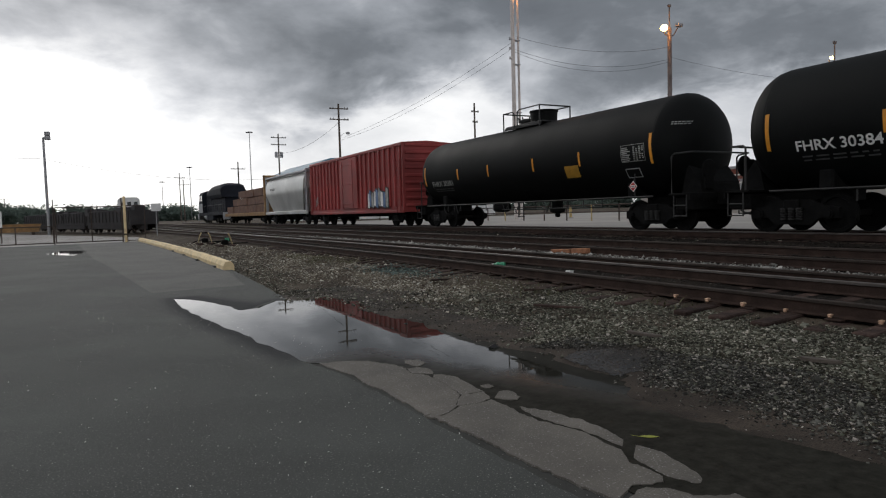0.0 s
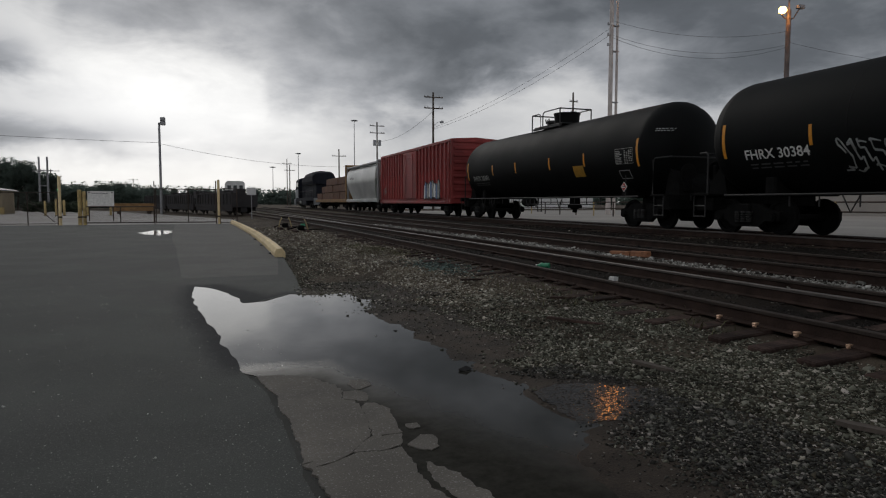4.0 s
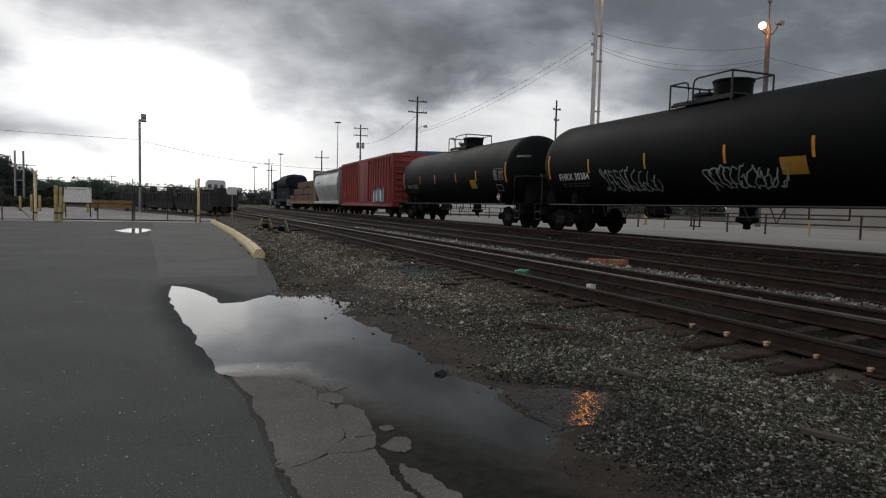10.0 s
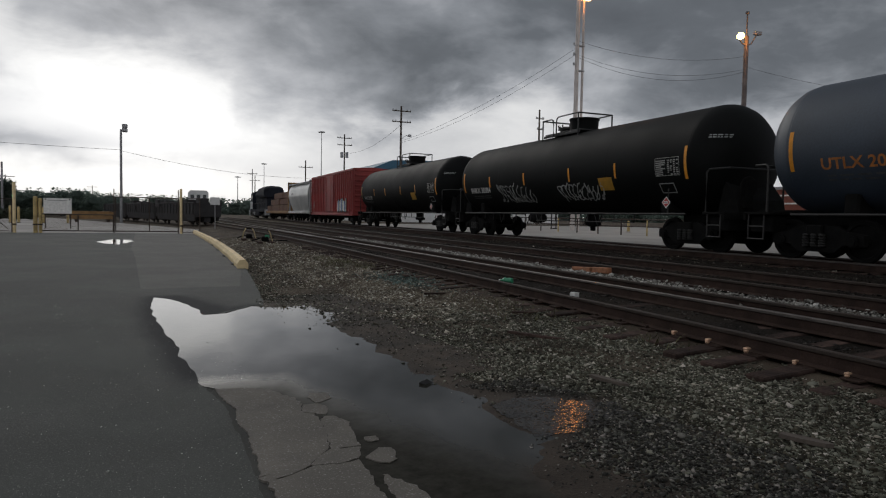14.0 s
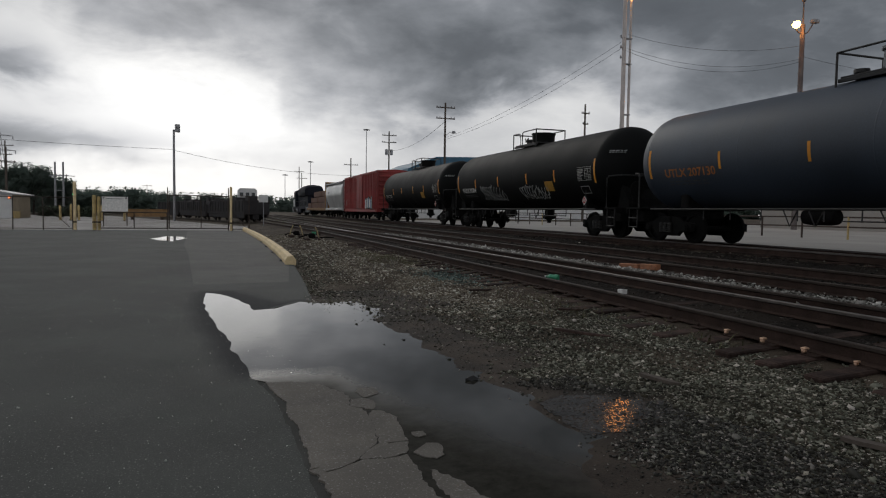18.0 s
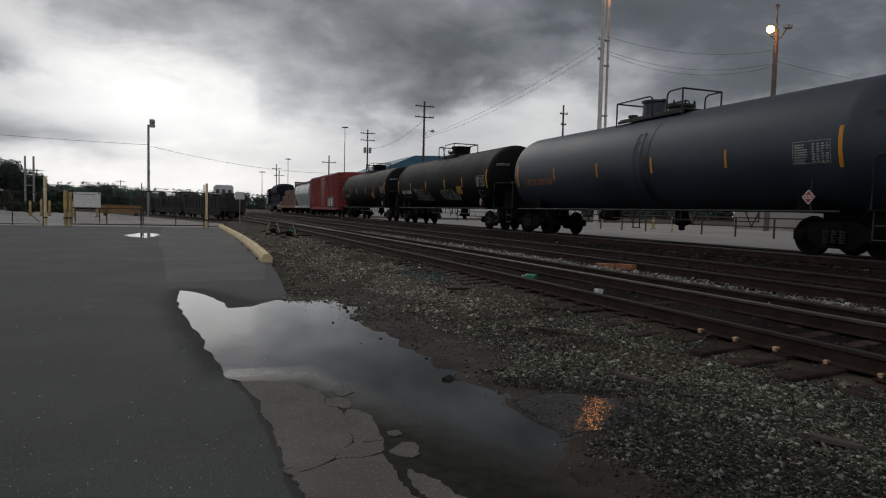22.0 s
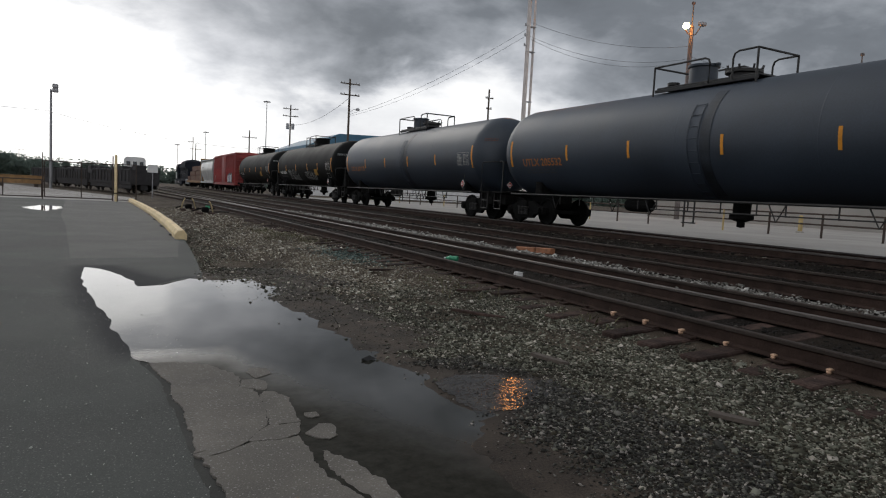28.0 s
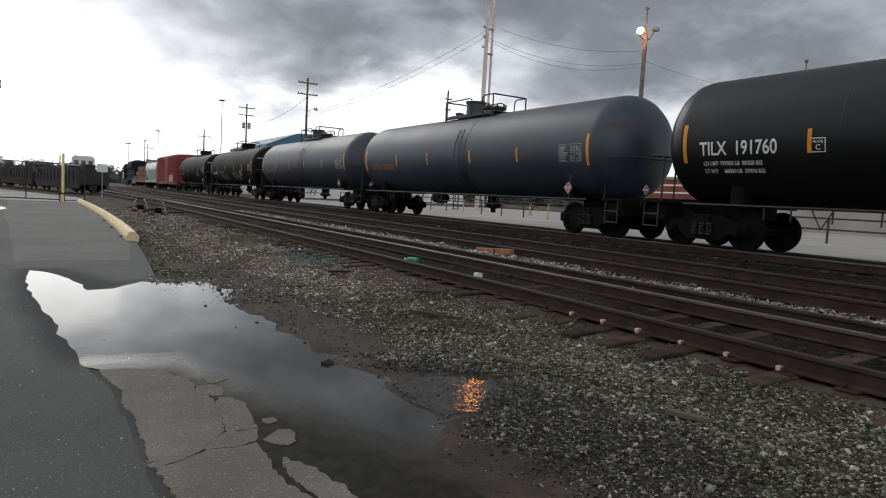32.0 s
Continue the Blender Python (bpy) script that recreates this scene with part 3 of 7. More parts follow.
_u = _w.nodes.new("ShaderNodeBump")
_u.inputs["Strength"].default_value, _u.inputs["Distance"].default_value = 0.025, 0.01
_c = _w.nodes.new("ShaderNodeTexCoord")
_w.links.new(_c.outputs["Object"], _n.inputs["Vector"])
_w.links.new(_n.outputs[0], _u.inputs["Height"])
_w.links.new(_u.outputs[0], _b.inputs["Normal"])


def _wet(op, *vals):
    n = _w.nodes.new("ShaderNodeMath")
    n.operation = op
    for i, v in enumerate(vals):
        if isinstance(v, (int, float)):
            n.inputs[i].default_value = v
        else:
            _w.links.new(v, n.inputs[i])
    return n.outputs[0]


# the water thins out to soaked ground towards the old patch
_s = _w.nodes.new("ShaderNodeSeparateXYZ")
_w.links.new(_c.outputs["Object"], _s.inputs[0])
_n2 = _w.nodes.new("ShaderNodeTexNoise")
_n2.inputs["Scale"].default_value, _n2.inputs["Detail"].default_value = 4.0, 5.0
_w.links.new(_c.outputs["Object"], _n2.inputs["Vector"])
_depth = _wet("MAXIMUM", _wet("ADD", _wet("MULTIPLY", _s.outputs[0], 0.93), _wet("MULTIPLY", _s.outputs[1], 0.36)), _wet("SUBTRACT", _wet("MULTIPLY", _s.outputs[1], 0.62), 0.72))
_depth = _wet("ADD", _depth, _wet("MULTIPLY", _wet("SUBTRACT", _n2.outputs[0], 0.5), 0.35))
for _name, _thin, _full in (("Roughness", 0.6, 0.015), ("Specular IOR Level", 0.06, 0.42)):
    _m = _w.nodes.new("ShaderNodeMapRange")
    _m.inputs["From Min"].default_value, _m.inputs["From Max"].default_value = 2.76, 3.44
    _m.inputs["To Min"].default_value, _m.inputs["To Max"].default_value = _thin, _full
    _w.links.new(_depth, _m.inputs["Value"])
    _w.links.new(_m.outputs[0], _b.inputs[_name])

# silt and drowned grit show through the shallow water
_n3 = _w.nodes.new("ShaderNodeTexNoise")
_n3.inputs["Scale"].default_value, _n3.inputs["Detail"].default_value, _n3.inputs["Roughness"].default_value = 9.0, 9.0, 0.72
_w.links.new(_c.outputs["Object"], _n3.inputs["Vector"])
_silt = _w.nodes.new("ShaderNodeValToRGB")
_w.links.new(_n3.outputs[0], _silt.inputs[0])
_silt.color_ramp.elements[0].position, _silt.color_ramp.elements[0].color = 0.32, (0.015, 0.014, 0.011, 1)
_silt.color_ramp.elements[1].position, _silt.color_ramp.elements[1].color = 0.72, (0.046, 0.044, 0.036, 1)
_w.links.new(_silt.outputs[0], _b.inputs["Base Color"])

# ---------------------------------------------------------------- ground, lot, water
PROFILE = [(-3000, -0.05), (1.6, -0.05), (2.4, -0.045), (3.2, -0.005), (3.7, 0.055), (4.4, 0.085), (5.2, 0.125), (5.7, 0.16), (5.95, 0.165), (7.1, 0.205), (7.6, 0.235), (7.75, 0.285), (7.95, 0.30), (8.3, 0.33), (8.8, 0.36), (10.2, 0.45),
           (12.0, 0.50), (13.7, 0.54), (15.3, 0.54), (16.3, 0.58), (17.2, 0.60), (3000, 0.60)]


def lie(x):
    """Height of the ground across the tracks: the yard rises from the lot to the rails."""
    for (a, za), (b, zb) in zip(PROFILE, PROFILE[1:]):
        if x <= b:
            return za + (zb - za) * (x - a) / (b - a)
    return PROFILE[-1][1]


def terrain(x, y):
    z = lie(x)
    if 2.0 < x < 17 and y < 90:
        k = min(1, (x - 2.0) / 1.5) * max(0.0, min(1, (90 - y) / 30))
        z += k * (0.035 * noise.noise((x * 0.9, y * 0.5, 1)) + 0.018 * noise.noise((x * 3.1, y * 2.7, 5)))
    return z


def steps(*runs):
    out = []
    for a, b, d in runs:
        n = max(1, round((b - a) / d))
        out += [a + (b - a) * i / n for i in range(n)]
    return out + [runs[-1][1]]


def ground():
    xs = steps((-2500, -300, 500), (-300, -40, 60), (-40, 1.2, 8), (1.2, 9, 0.16), (9, 18, 0.4), (18, 60, 8), (60, 300, 60), (300, 2500, 500))
    ys = steps((-600, -60, 150), (-60, -6, 6), (-6, 1, 0.6), (1, 16, 0.16), (16, 40, 0.6), (40, 100, 3), (100, 400, 40), (400, 3500, 500))
    s = Shape()
    n = len(ys)
    s.v = [(x, y, terrain(x, y)) for x in xs for y in ys]
    s.f = [(i * n + j, (i + 1) * n + j, (i + 1) * n + j + 1, i * n + j + 1) for i in range(len(xs) - 1) for j in range(n - 1)]
    ob = s.make("ground", DIRT, smooth=60)
    return tagged(ob, "dark trodden dirt and cinder ground of the rail yard", "ground", kind="structure")


ground()


def ragged(points, amount, step, seed, crumble=0.0):
    """An outline with its edges broken up."""
    out = []
    for i, p in enumerate(points):
        q = points[(i + 1) % len(points)]
        d = math.dist(p, q)
        n = max(1, int(d / step))
        for k in range(n):
            u = k / n
            x, y = p[0] + (q[0] - p[0]) * u, p[1] + (q[1] - p[1]) * u
            a = amount * min(1.0, d)
            c = crumble * noise.noise((x * 13, y * 13, seed + 4)) + 0.6 * crumble * noise.noise((x * 31, y * 31, seed + 5))
            out.append((x + c + a * noise.noise((x * 2.3, y * 2.3, seed)), y + c + a * noise.noise((x * 2.3, y * 2.3, seed + 9))))
    return out


LOT = [(-120, -40), (1.4, -40), (0.9, -4), (0.7, 0), (0.6, 1.5), (0.53, 2.3), (0.49, 2.8), (0.47, 3.4), (0.44, 4.0), (0.43, 4.6), (0.40, 5.2), (0.36, 5.6), (0.27, 6.1), (0.30, 6.6), (0.25, 8.0), (0.35, 9.6), (0.78, 10.75), (1.22, 11.35), (1.44, 11.4), (1.54, 12.6), (1.62, 13.7),
       (1.76, 16.0), (1.9, 18.6), (2.0, 20.5), (1.95, 27), (1.85, 38), (1.5, 50.3), (-120, 50.3)]


def sheet(name, outline, z0, z1, mat, label, category):
    s = Shape().prism(outline, z0, z1)
    return tagged(s.make(name, mat), label, category, kind="structure")


sheet("pavement", ragged(LOT, 0.025, 0.08, 3, 0.02), -0.12, 0.0, ASPHALT, "dark smooth asphalt parking lot with a broken edge beside the yard", "pavement")
sheet("concrete_apron", [(16.7, -60), (17.2, 10), (17.6, 40), (17.4, 70), (60, 70), (110, -60)], 0.3, 0.64, CONCRETE, "pale concrete apron beyond the tracks", "pavement")

sheet("worn_strip", [(-0.6, 14.4), (-0.84, 18.5), (-1.15, 24), (-1.6, 30), (-2.4, 50.2), (1.4, 50.2), (1.75, 38), (1.84, 27), (1.88, 20.6), (1.68, 18), (1.5, 16.2), (1.34, 14.5)], -0.05, 0.0008, WORN_ASPHALT, "paler worn strip of asphalt along the kerb", "pavement")
# the old patch along the lot's edge, cracked into pieces
OLD = [[(0.33, 6.02), (0.58, 6.0), (0.77, 5.86), (0.9, 5.61), (0.98, 5.4), (0.93, 5.14), (1.01, 4.99), (1.03, 4.86), (1.01, 4.59), (0.98, 4.37), (0.95, 4.24), (0.86, 4.12), (0.77, 3.99), (0.64, 3.98), (0.46, 3.91), (0.48, 4.36), (0.49, 4.79), (0.44, 5.4)],
       [(1.09, 4.95), (1.15, 4.92), (1.22, 4.76), (1.19, 4.49), (1.17, 4.23), (1.04, 4.23), (0.97, 4.23), (0.99, 4.37), (1.02, 4.59), (1.04, 4.86)],
       [(0.97, 5.28), (1.09, 5.28), (1.14, 5.19), (1.1, 4.99), (1.03, 5.0), (0.95, 5.12)],
       [(0.96, 4.21), (1.15, 4.2), (1.1, 4.01), (0.98, 3.96), (0.79, 3.99), (0.87, 4.11)],
       [(0.47, 3.89), (0.63, 3.96), (0.78, 3.98), (0.67, 3.89), (0.52, 3.82), (0.48, 3.85)],
       [(0.49, 3.81), (0.57, 3.81), (0.8, 3.95), (0.97, 3.93), (1.09, 3.96), (1.1, 3.81), (1.08, 3.45), (1.14, 3.2), (1.2, 2.94), (1.18, 2.6), (1.08, 2.43), (1.08, 2.18), (1.02, 2.12), (0.85, 2.18), (0.66, 2.1), (0.61, 2.44), (0.56, 2.9), (0.53, 3.4)],
       [(1.16, 3.68), (1.3, 3.48), (1.36, 3.19), (1.36, 2.94), (1.32, 2.73), (1.23, 2.64), (1.24, 2.9), (1.2, 3.18), (1.14, 3.47)],
       [(1.31, 2.6), (1.35, 2.46), (1.32, 2.25), (1.25, 2.05), (1.18, 2.01), (1.12, 2.13), (1.12, 2.31), (1.16, 2.46)],
       [(0.70, 2.06), (0.85, 2.13), (0.98, 2.07), (1.04, 1.9), (1.2, 1.8), (1.3, 1.0), (1.3, -0.5), (1.2, -4), (0.95, -4), (0.78, 0), (0.68, 1.4)],
       [(1.09, 5.62), (1.23, 5.58), (1.24, 5.41), (1.15, 5.34), (1.08, 5.31), (1.06, 5.46)], [(1.26, 4.38), (1.32, 4.36), (1.32, 4.28), (1.26, 4.26), (1.23, 4.29)],
       [(1.15, 4.0), (1.28, 4.13), (1.34, 4.11), (1.35, 4.02), (1.33, 3.9), (1.27, 3.86), (1.2, 3.88)]]
tagged(Shape().prism(ragged([(0.05, 6.2), (0.7, 6.1), (1.1, 5.3), (1.2, 4.4), (1.25, 2.6), (1.4, 0), (1.5, -4.1), (0.6, -4.1), (0.35, 0), (0.15, 3), (0.1, 5)], 0.05, 0.2, 31), -0.05, -0.003).make("tar_seam", WET_ASPHALT), "dark tar seam between the lot and the old patch", "pavement", kind="structure")
patch = thing("old_asphalt_patch", pose(0, 0, 0), "pale cracked strip of old asphalt along the edge of the lot", "pavement", kind="structure")
for k, outline in enumerate(OLD):
    edge = ragged(outline, 0.08, 0.022, 20, 0.022)
    mx, my = sum(p[0] for p in edge) / len(edge), sum(p[1] for p in edge) / len(edge)
    edge = [(x + (mx - x) / math.hypot(mx - x, my - y) * -0.006, y + (my - y) / math.hypot(mx - x, my - y) * -0.006) for x, y in edge]
    Shape().prism(edge, -0.05, 0.006 + 0.0011 * (k % 6)).make("asphalt_piece", OLD_ASPHALT, patch)


PUDDLE = [(-0.34, 12.9), (-0.33, 11.5), (-0.25, 10.4), (-0.12, 9.2), (0.0, 8.4), (0.12, 7.2), (0.26, 6.14), (0.5, 5.9), (0.9, 5.3), (0.95, 4.6), (1.0, 4.0), (1.05, 3.5), (1.1, 2.8), (1.05, 2.2), (1.0, 1.7), (1.7, 1.2), (2.2, 1.6), (2.12, 2.2), (2.02, 2.7),
          (1.98, 3.1), (2.08, 3.42), (2.36, 3.75), (2.48, 4.09), (2.55, 4.6), (2.4, 5.1), (2.28, 5.7), (2.24, 6.84), (2.19, 7.95), (2.05, 9.0), (2.35, 10.0), (2.1, 11.3), (1.59, 11.0), (1.22, 11.3), (0.76, 10.6), (0.44, 10.5), (0.27, 11.7), (-0.07, 12.6)]
SILT = [(2.40, 3.92), (2.95, 4.0), (3.3, 4.0), (3.5, 4.15), (3.42, 4.42), (3.2, 4.56), (3.0, 4.72), (2.7, 4.82), (2.45, 4.7)]
WATER_Z = 0.0045


def away(x, y, poly):
    """Distance from an outline, negative inside it."""
    best, inside = 1e9, False
    for i, (ax, ay) in enumerate(poly):
        bx, by = poly[i - 1]
        dx, dy = bx - ax, by - ay
        u = max(0.0, min(1.0, ((x - ax) * dx + (y - ay) * dy) / (dx * dx + dy * dy)))
        best = min(best, math.hypot(x - ax - u * dx, y - ay - u * dy))
        if (ay > y) != (by > y) and x < ax + (y - ay) / (by - ay) * (bx - ax):
            inside = not inside
    return -best if inside else best


def silt_z(x, y):
    return WATER_Z + max(0.0005, 0.038 * ((x - 2.45) * 0.57 + (y - 3.9) * 0.82))


MUD_X, MUD_Y = steps((1.25, 4.2, 0.055)), steps((-2, 12.8, 0.07))


def mud_z(x, y):
    d = away(x, y, PUDDLE)
    z = WATER_Z + (max(-0.02, 0.05 * d) if d < 0 else min(0.03 * d, 0.022)) + 0.02 * max(0.0, x - 2.9)
    z += 0.005 * noise.noise((x * 3, y * 3, 8)) + 0.003 * noise.noise((x * 11, y * 11, 2))
    w = max(0.0, min(1.0, 1 - away(x, y, SILT) / 0.14))
    z += w * (silt_z(x, y) - 0.0035 + 0.004 * noise.noise((x * 9, y * 9, 5)) - z)
    if x < 1.9 and d > 0:
        z = min(z, -0.004)
    return z - 0.05 * max(0.0, y - 12.0) - 0.3 * max(0.0, x - 3.9)


MUD_GRID = [[mud_z(x, y) for y in MUD_Y] for x in MUD_X]


def surface(x, y):
    """Height of the highest of ground and mud."""
    z = terrain(x, y)
    if MUD_X[0] < x < MUD_X[-1] and MUD_Y[0] < y < MUD_Y[-1]:
        i = round((x - MUD_X[0]) / (MUD_X[1] - MUD_X[0]))
        j = round((y - MUD_Y[0]) / (MUD_Y[1] - MUD_Y[0]))
        z = max(z, MUD_GRID[i][j])
    return z


def mud():
    """Wet ground that rises gently out of the puddle until the stones cover it."""
    s, n = Shape(), len(MUD_Y)
    s.v = [(x, y, MUD_GRID[i][j]) for i, x in enumerate(MUD_X) for j, y in enumerate(MUD_Y)]
    s.f = [(i * n + j, (i + 1) * n + j, (i + 1) * n + j + 1, i * n + j + 1) for i in range(len(MUD_X) - 1) for j in range(n - 1)]
    tagged(s.make("mud", MUD, smooth=60), "wet dark mud round the puddle", "mud", kind="structure")
    rim = ragged(SILT, 0.08, 0.03, 61, 0.05)
    s = Shape()
    s.v = [(x, y, silt_z(x, y)) for x, y in rim]
    s.f = [tuple(range(len(rim)))]
    tagged(s.make("wet_silt", FILM, smooth=60), "rippled film of shining wet silt beside the puddle", "puddle", kind="structure")


mud()
WET = [(-0.36, 13.0), (-0.38, 11.5), (-0.32, 10.3), (-0.20, 9.0), (-0.08, 8.3), (0.05, 7.1), (0.18, 6.2), (0.40, 6.1), (0.6, 9), (1.0, 10.6), (1.5, 11.1), (1.25, 11.4), (0.8, 11.0), (0.42, 12.0), (0.05, 13.0)]


def wet_margin():
    """Asphalt that darkens and shines as it soaks, fading out into the dry lot."""
    xs, ys = steps((-1.3, 1.44, 0.05)), steps((5.7, 14.2, 0.07))
    s, n = Shape(), len(ys)
    s.v = [(x, y, 0.0008) for x in xs for y in ys]
    for i in range(len(xs) - 1):
        for j in range(n - 1):
            mx, my = (xs[i] + xs[i + 1]) / 2, (ys[j] + ys[j + 1]) / 2
            if away(mx, my, LOT) < -0.06 and away(mx, my, WET) < 0.6:
                s.f.append((i * n + j, (i + 1) * n + j, (i + 1) * n + j + 1, i * n + j + 1))
    ob = s.make("wet_asphalt", ASPHALT_SOAKED)
    soak = ob.data.attributes.new("soak", "FLOAT", "POINT")
    for k, (x, y, _) in enumerate(s.v):
        d = away(x, y, WET) + 0.05 * noise.noise((x * 5, y * 2.5, 3)) + 0.03 * noise.noise((x * 14, y * 9, 6))
        soak.data[k].value = max(0.0, min(1.0, 1.1 - d / (0.16 + 0.012 * y))) * max(0.0, min(1.0, (y - 5.85) / 0.7))
    tagged(ob, "dark wet asphalt round the puddle", "pavement", kind="structure")


wet_margin()
POOL = PUDDLE[:7] + [(0.45, 5.95), (0.6, 5.2), (0.7, 4.5), (0.72, 3.5), (0.78, 2.5), (0.85, 1.7), (1.7, 1.2)] + [(x + (0.35 if y > 3.6 else 0.1), y) for x, y in PUDDLE[16:31]] + PUDDLE[31:]
tagged(Shape().prism(ragged(POOL, 0.05, 0.04, 50, 0.008), -0.008, WATER_Z).make("puddle", WATER), "long shallow rain puddle on the edge of the lot", "puddle", kind="structure")
tagged(Shape().prism(ragged([(-3.5, 36.4), (-3.0, 39.5), (-2.0, 38.3), (-1.9, 35.5), (-2.35, 33.2), (-3.0, 34.5)], 0.25, 0.4, 70), -0.008, 0.0045).make("small_puddle", WATER), "small rain puddle in front of the gate", "puddle", kind="structure")


tagged(Shape().prism([(-150, 50.34), (1.5, 50.34), (2.2, 62), (-9, 100), (-20, 135), (-150, 135)], -0.12, -0.004).make("yard_pavement", PALE_YARD), "pale worn yard pavement behind the gate", "pavement", kind="structure")


def trackbed(x0, x1, y0, y1, shift, lift=0.018):
    """Oil-dark cinders between and beside the rails."""
    xs, ys = steps((x0, x1, 0.3)), steps((y0, 20, 0.5), (20, y1, 2.0))
    s, n = Shape(), len(ys)
    s.v = [(x + shift(y), y, terrain(x + shift(y), y) + (lift if 0 < i < len(xs) - 1 else -0.03)) for i, x in enumerate(xs) for y in ys]
    s.f = [(i * n + j, (i + 1) * n + j, (i + 1) * n + j + 1, i * n + j + 1) for i in range(len(xs) - 1) for j in range(n - 1)]
    tagged(s.make("trackbed", CINDER, smooth=60), "dark oily cinders between the rails", "trackbed", kind="structure")


trackbed(5.62, 8.0, -8, 60, lambda y: -0.010 * max(0.0, y - 20), 0.042)
trackbed(8.45, 13.4, -8, 60, lambda y: 0.0)
trackbed(13.5, 16.6, -8, 90, lambda y: 0.0)
# ---------------------------------------------------------------- tracks
FOOT = [(-0.075, 0), (0.075, 0), (0.075, 0.012), (0.012, 0.03), (0.009, 0.13), (0.036, 0.145), (-0.036, 0.145), (-0.009, 0.13), (-0.012, 0.03), (-0.075, 0.012)]
HEAD = [(-0.036, 0.145), (0.036, 0.145), (0.037, 0.176), (0.028, 0.185), (-0.028, 0.185), (-0.037, 0.176)]


def along(points, top):
    """A smooth line through plan points, as rail tops are laid; top is the height of the rail's head."""
    ys = steps((-30, 20, 1.0), (20, 130, 2.5))
    px, py = [p[0] for p in points], [p[1] for p in points]
    out = []
    for y in ys:
        i = max(0, min(len(py) - 2, sum(1 for v in py if v <= y) - 1))
        u = (y - py[i]) / (py[i + 1] - py[i])
        m0 = (px[i + 1] - px[i - 1]) / (py[i + 1] - py[i - 1]) if i > 0 else (px[1] - px[0]) / (py[1] - py[0])
        m1 = (px[i + 2] - px[i]) / (py[i + 2] - py[i]) if i + 2 < len(px) else (px[-1] - px[-2]) / (py[-1] - py[-2])
        h = py[i + 1] - py[i]
        x = (2 * u**3 - 3 * u**2 + 1) * px[i] + (u**3 - 2 * u**2 + u) * h * m0 + (-2 * u**3 + 3 * u**2) * px[i + 1] + (u**3 - u**2) * h * m1
        out.append((x, y, top - 0.185))
    return out


def rail(line, parent, label="", head=None):
    r = Shape().sweep(FOOT, line).make("rail", RAIL, parent, label)
    Shape().sweep(HEAD, line).make("rail_head", head or RAIL_DULL, r)
    return r


def ties(parent, y0, y1, spacing, x0, x1, z_at, seed, stagger=0.12):
    rng = random.Random(seed)
    w = x1 - x0
    me = Shape().box((0, 0, -0.09), (w, 0.22, 0.18), bevel=0.015).mesh("tie", TIE)
    y = y0
    while y < y1:
        ob = new("tie", me)
        ob.parent = parent
        cx = (x0 + x1) / 2 + rng.uniform(-stagger, stagger)
        tilt = math.degrees(math.atan2(z_at(x1) - z_at(x0), w))
        ob.matrix_basis = pose(cx, y + rng.uniform(-0.03, 0.03), z_at(cx) + rng.uniform(-0.02, 0.008), 0, -tilt, rng.uniform(-1.5, 1.5))
        y += spacing


NEAR_A = [(5.75, -30), (5.75, 5), (5.72, 13), (5.64, 22), (5.55, 30), (5.35, 38), (4.95, 49), (4.2, 62), (3.6, 75), (3.2, 130)]
NEAR_B = [(7.12, -30), (7.12, 5), (7.06, 13), (6.96, 22), (6.88, 30), (6.84, 38), (6.84, 49), (6.84, 75), (6.8, 130)]
NEAR_C = [(7.78, -30), (7.78, 5), (7.74, 13), (7.64, 22), (7.58, 34), (7.52, 50), (7.42, 75), (7.3, 130)]
TURNOUT = [(6.99, -30), (6.99, 24), (6.93, 30), (6.74, 38), (6.37, 49), (5.63, 62), (5.03, 75), (4.63, 130)]
track_near = thing("siding_track", pose(0, 0, 0), "rusty siding track with exposed tie ends", "railway track", kind="structure")
rail(along(NEAR_A, 0.38), track_near)
rail(along(NEAR_B, 0.45), track_near, "rail with a bright worn head", RAIL_TOP)
rail(along(NEAR_C, 0.47), track_near)
rail([p for p in along(TURNOUT, 0.44) if p[1] > 27], track_near, "rail of the turnout that bears away", RAIL_TOP)
ties(track_near, 0.6, 30, 0.545, 5.1, 8.2, lambda x: 0.185 + (x - 5.75) * 0.05, 5, 0.17)
PLATE = Shape().box((0, 0, 0.012), (0.30, 0.19, 0.024), bevel=0.006).mesh("tie_plate", RAIL)
_k = Shape()
_k.box((-0.10, 0.04, 0.036), (0.036, 0.036, 0.030), bevel=0.010)
_k.box((-0.09, 0.04, 0.053), (0.05, 0.042, 0.018), bevel=0.006)
SPIKES_GLINT = _k.mesh("rail_spike", SPIKE_GLINT)
SPIKES_DULL = _k.mesh("rail_spike", RAIL)
for k in range(46):
    y = 0.6 + 0.545 * k
    x = 5.75 if y < 5 else 5.75 - 0.006 * (y - 5)
    o = new("tie_plate", PLATE)
    o.parent = track_near
    o.matrix_basis = pose(x, y, 0.176, 0, -3)
    if (k * 7) % 5 == 0 and not 4 < k < 11:
        continue
    # spikes 5 to 10 take the glint-coloured copy, the rest plain rail rust
    q = new("rail_spike", SPIKES_GLINT if 4 < k < 11 else SPIKES_DULL)
    q.parent = o
    q.scale = ((1.1 if 4 < k < 11 else 0.8) + 0.3 * ((k * 13) % 7) / 6,) * 3
track_mid = thing("middle_track", pose(0, 0, 0), "empty yard track sunk in dark cinders", "railway track", kind="structure")
rail(along([(8.85, -30), (8.85, 20), (8.8, 40), (8.6, 75), (8.2, 130)], 0.58), track_mid)
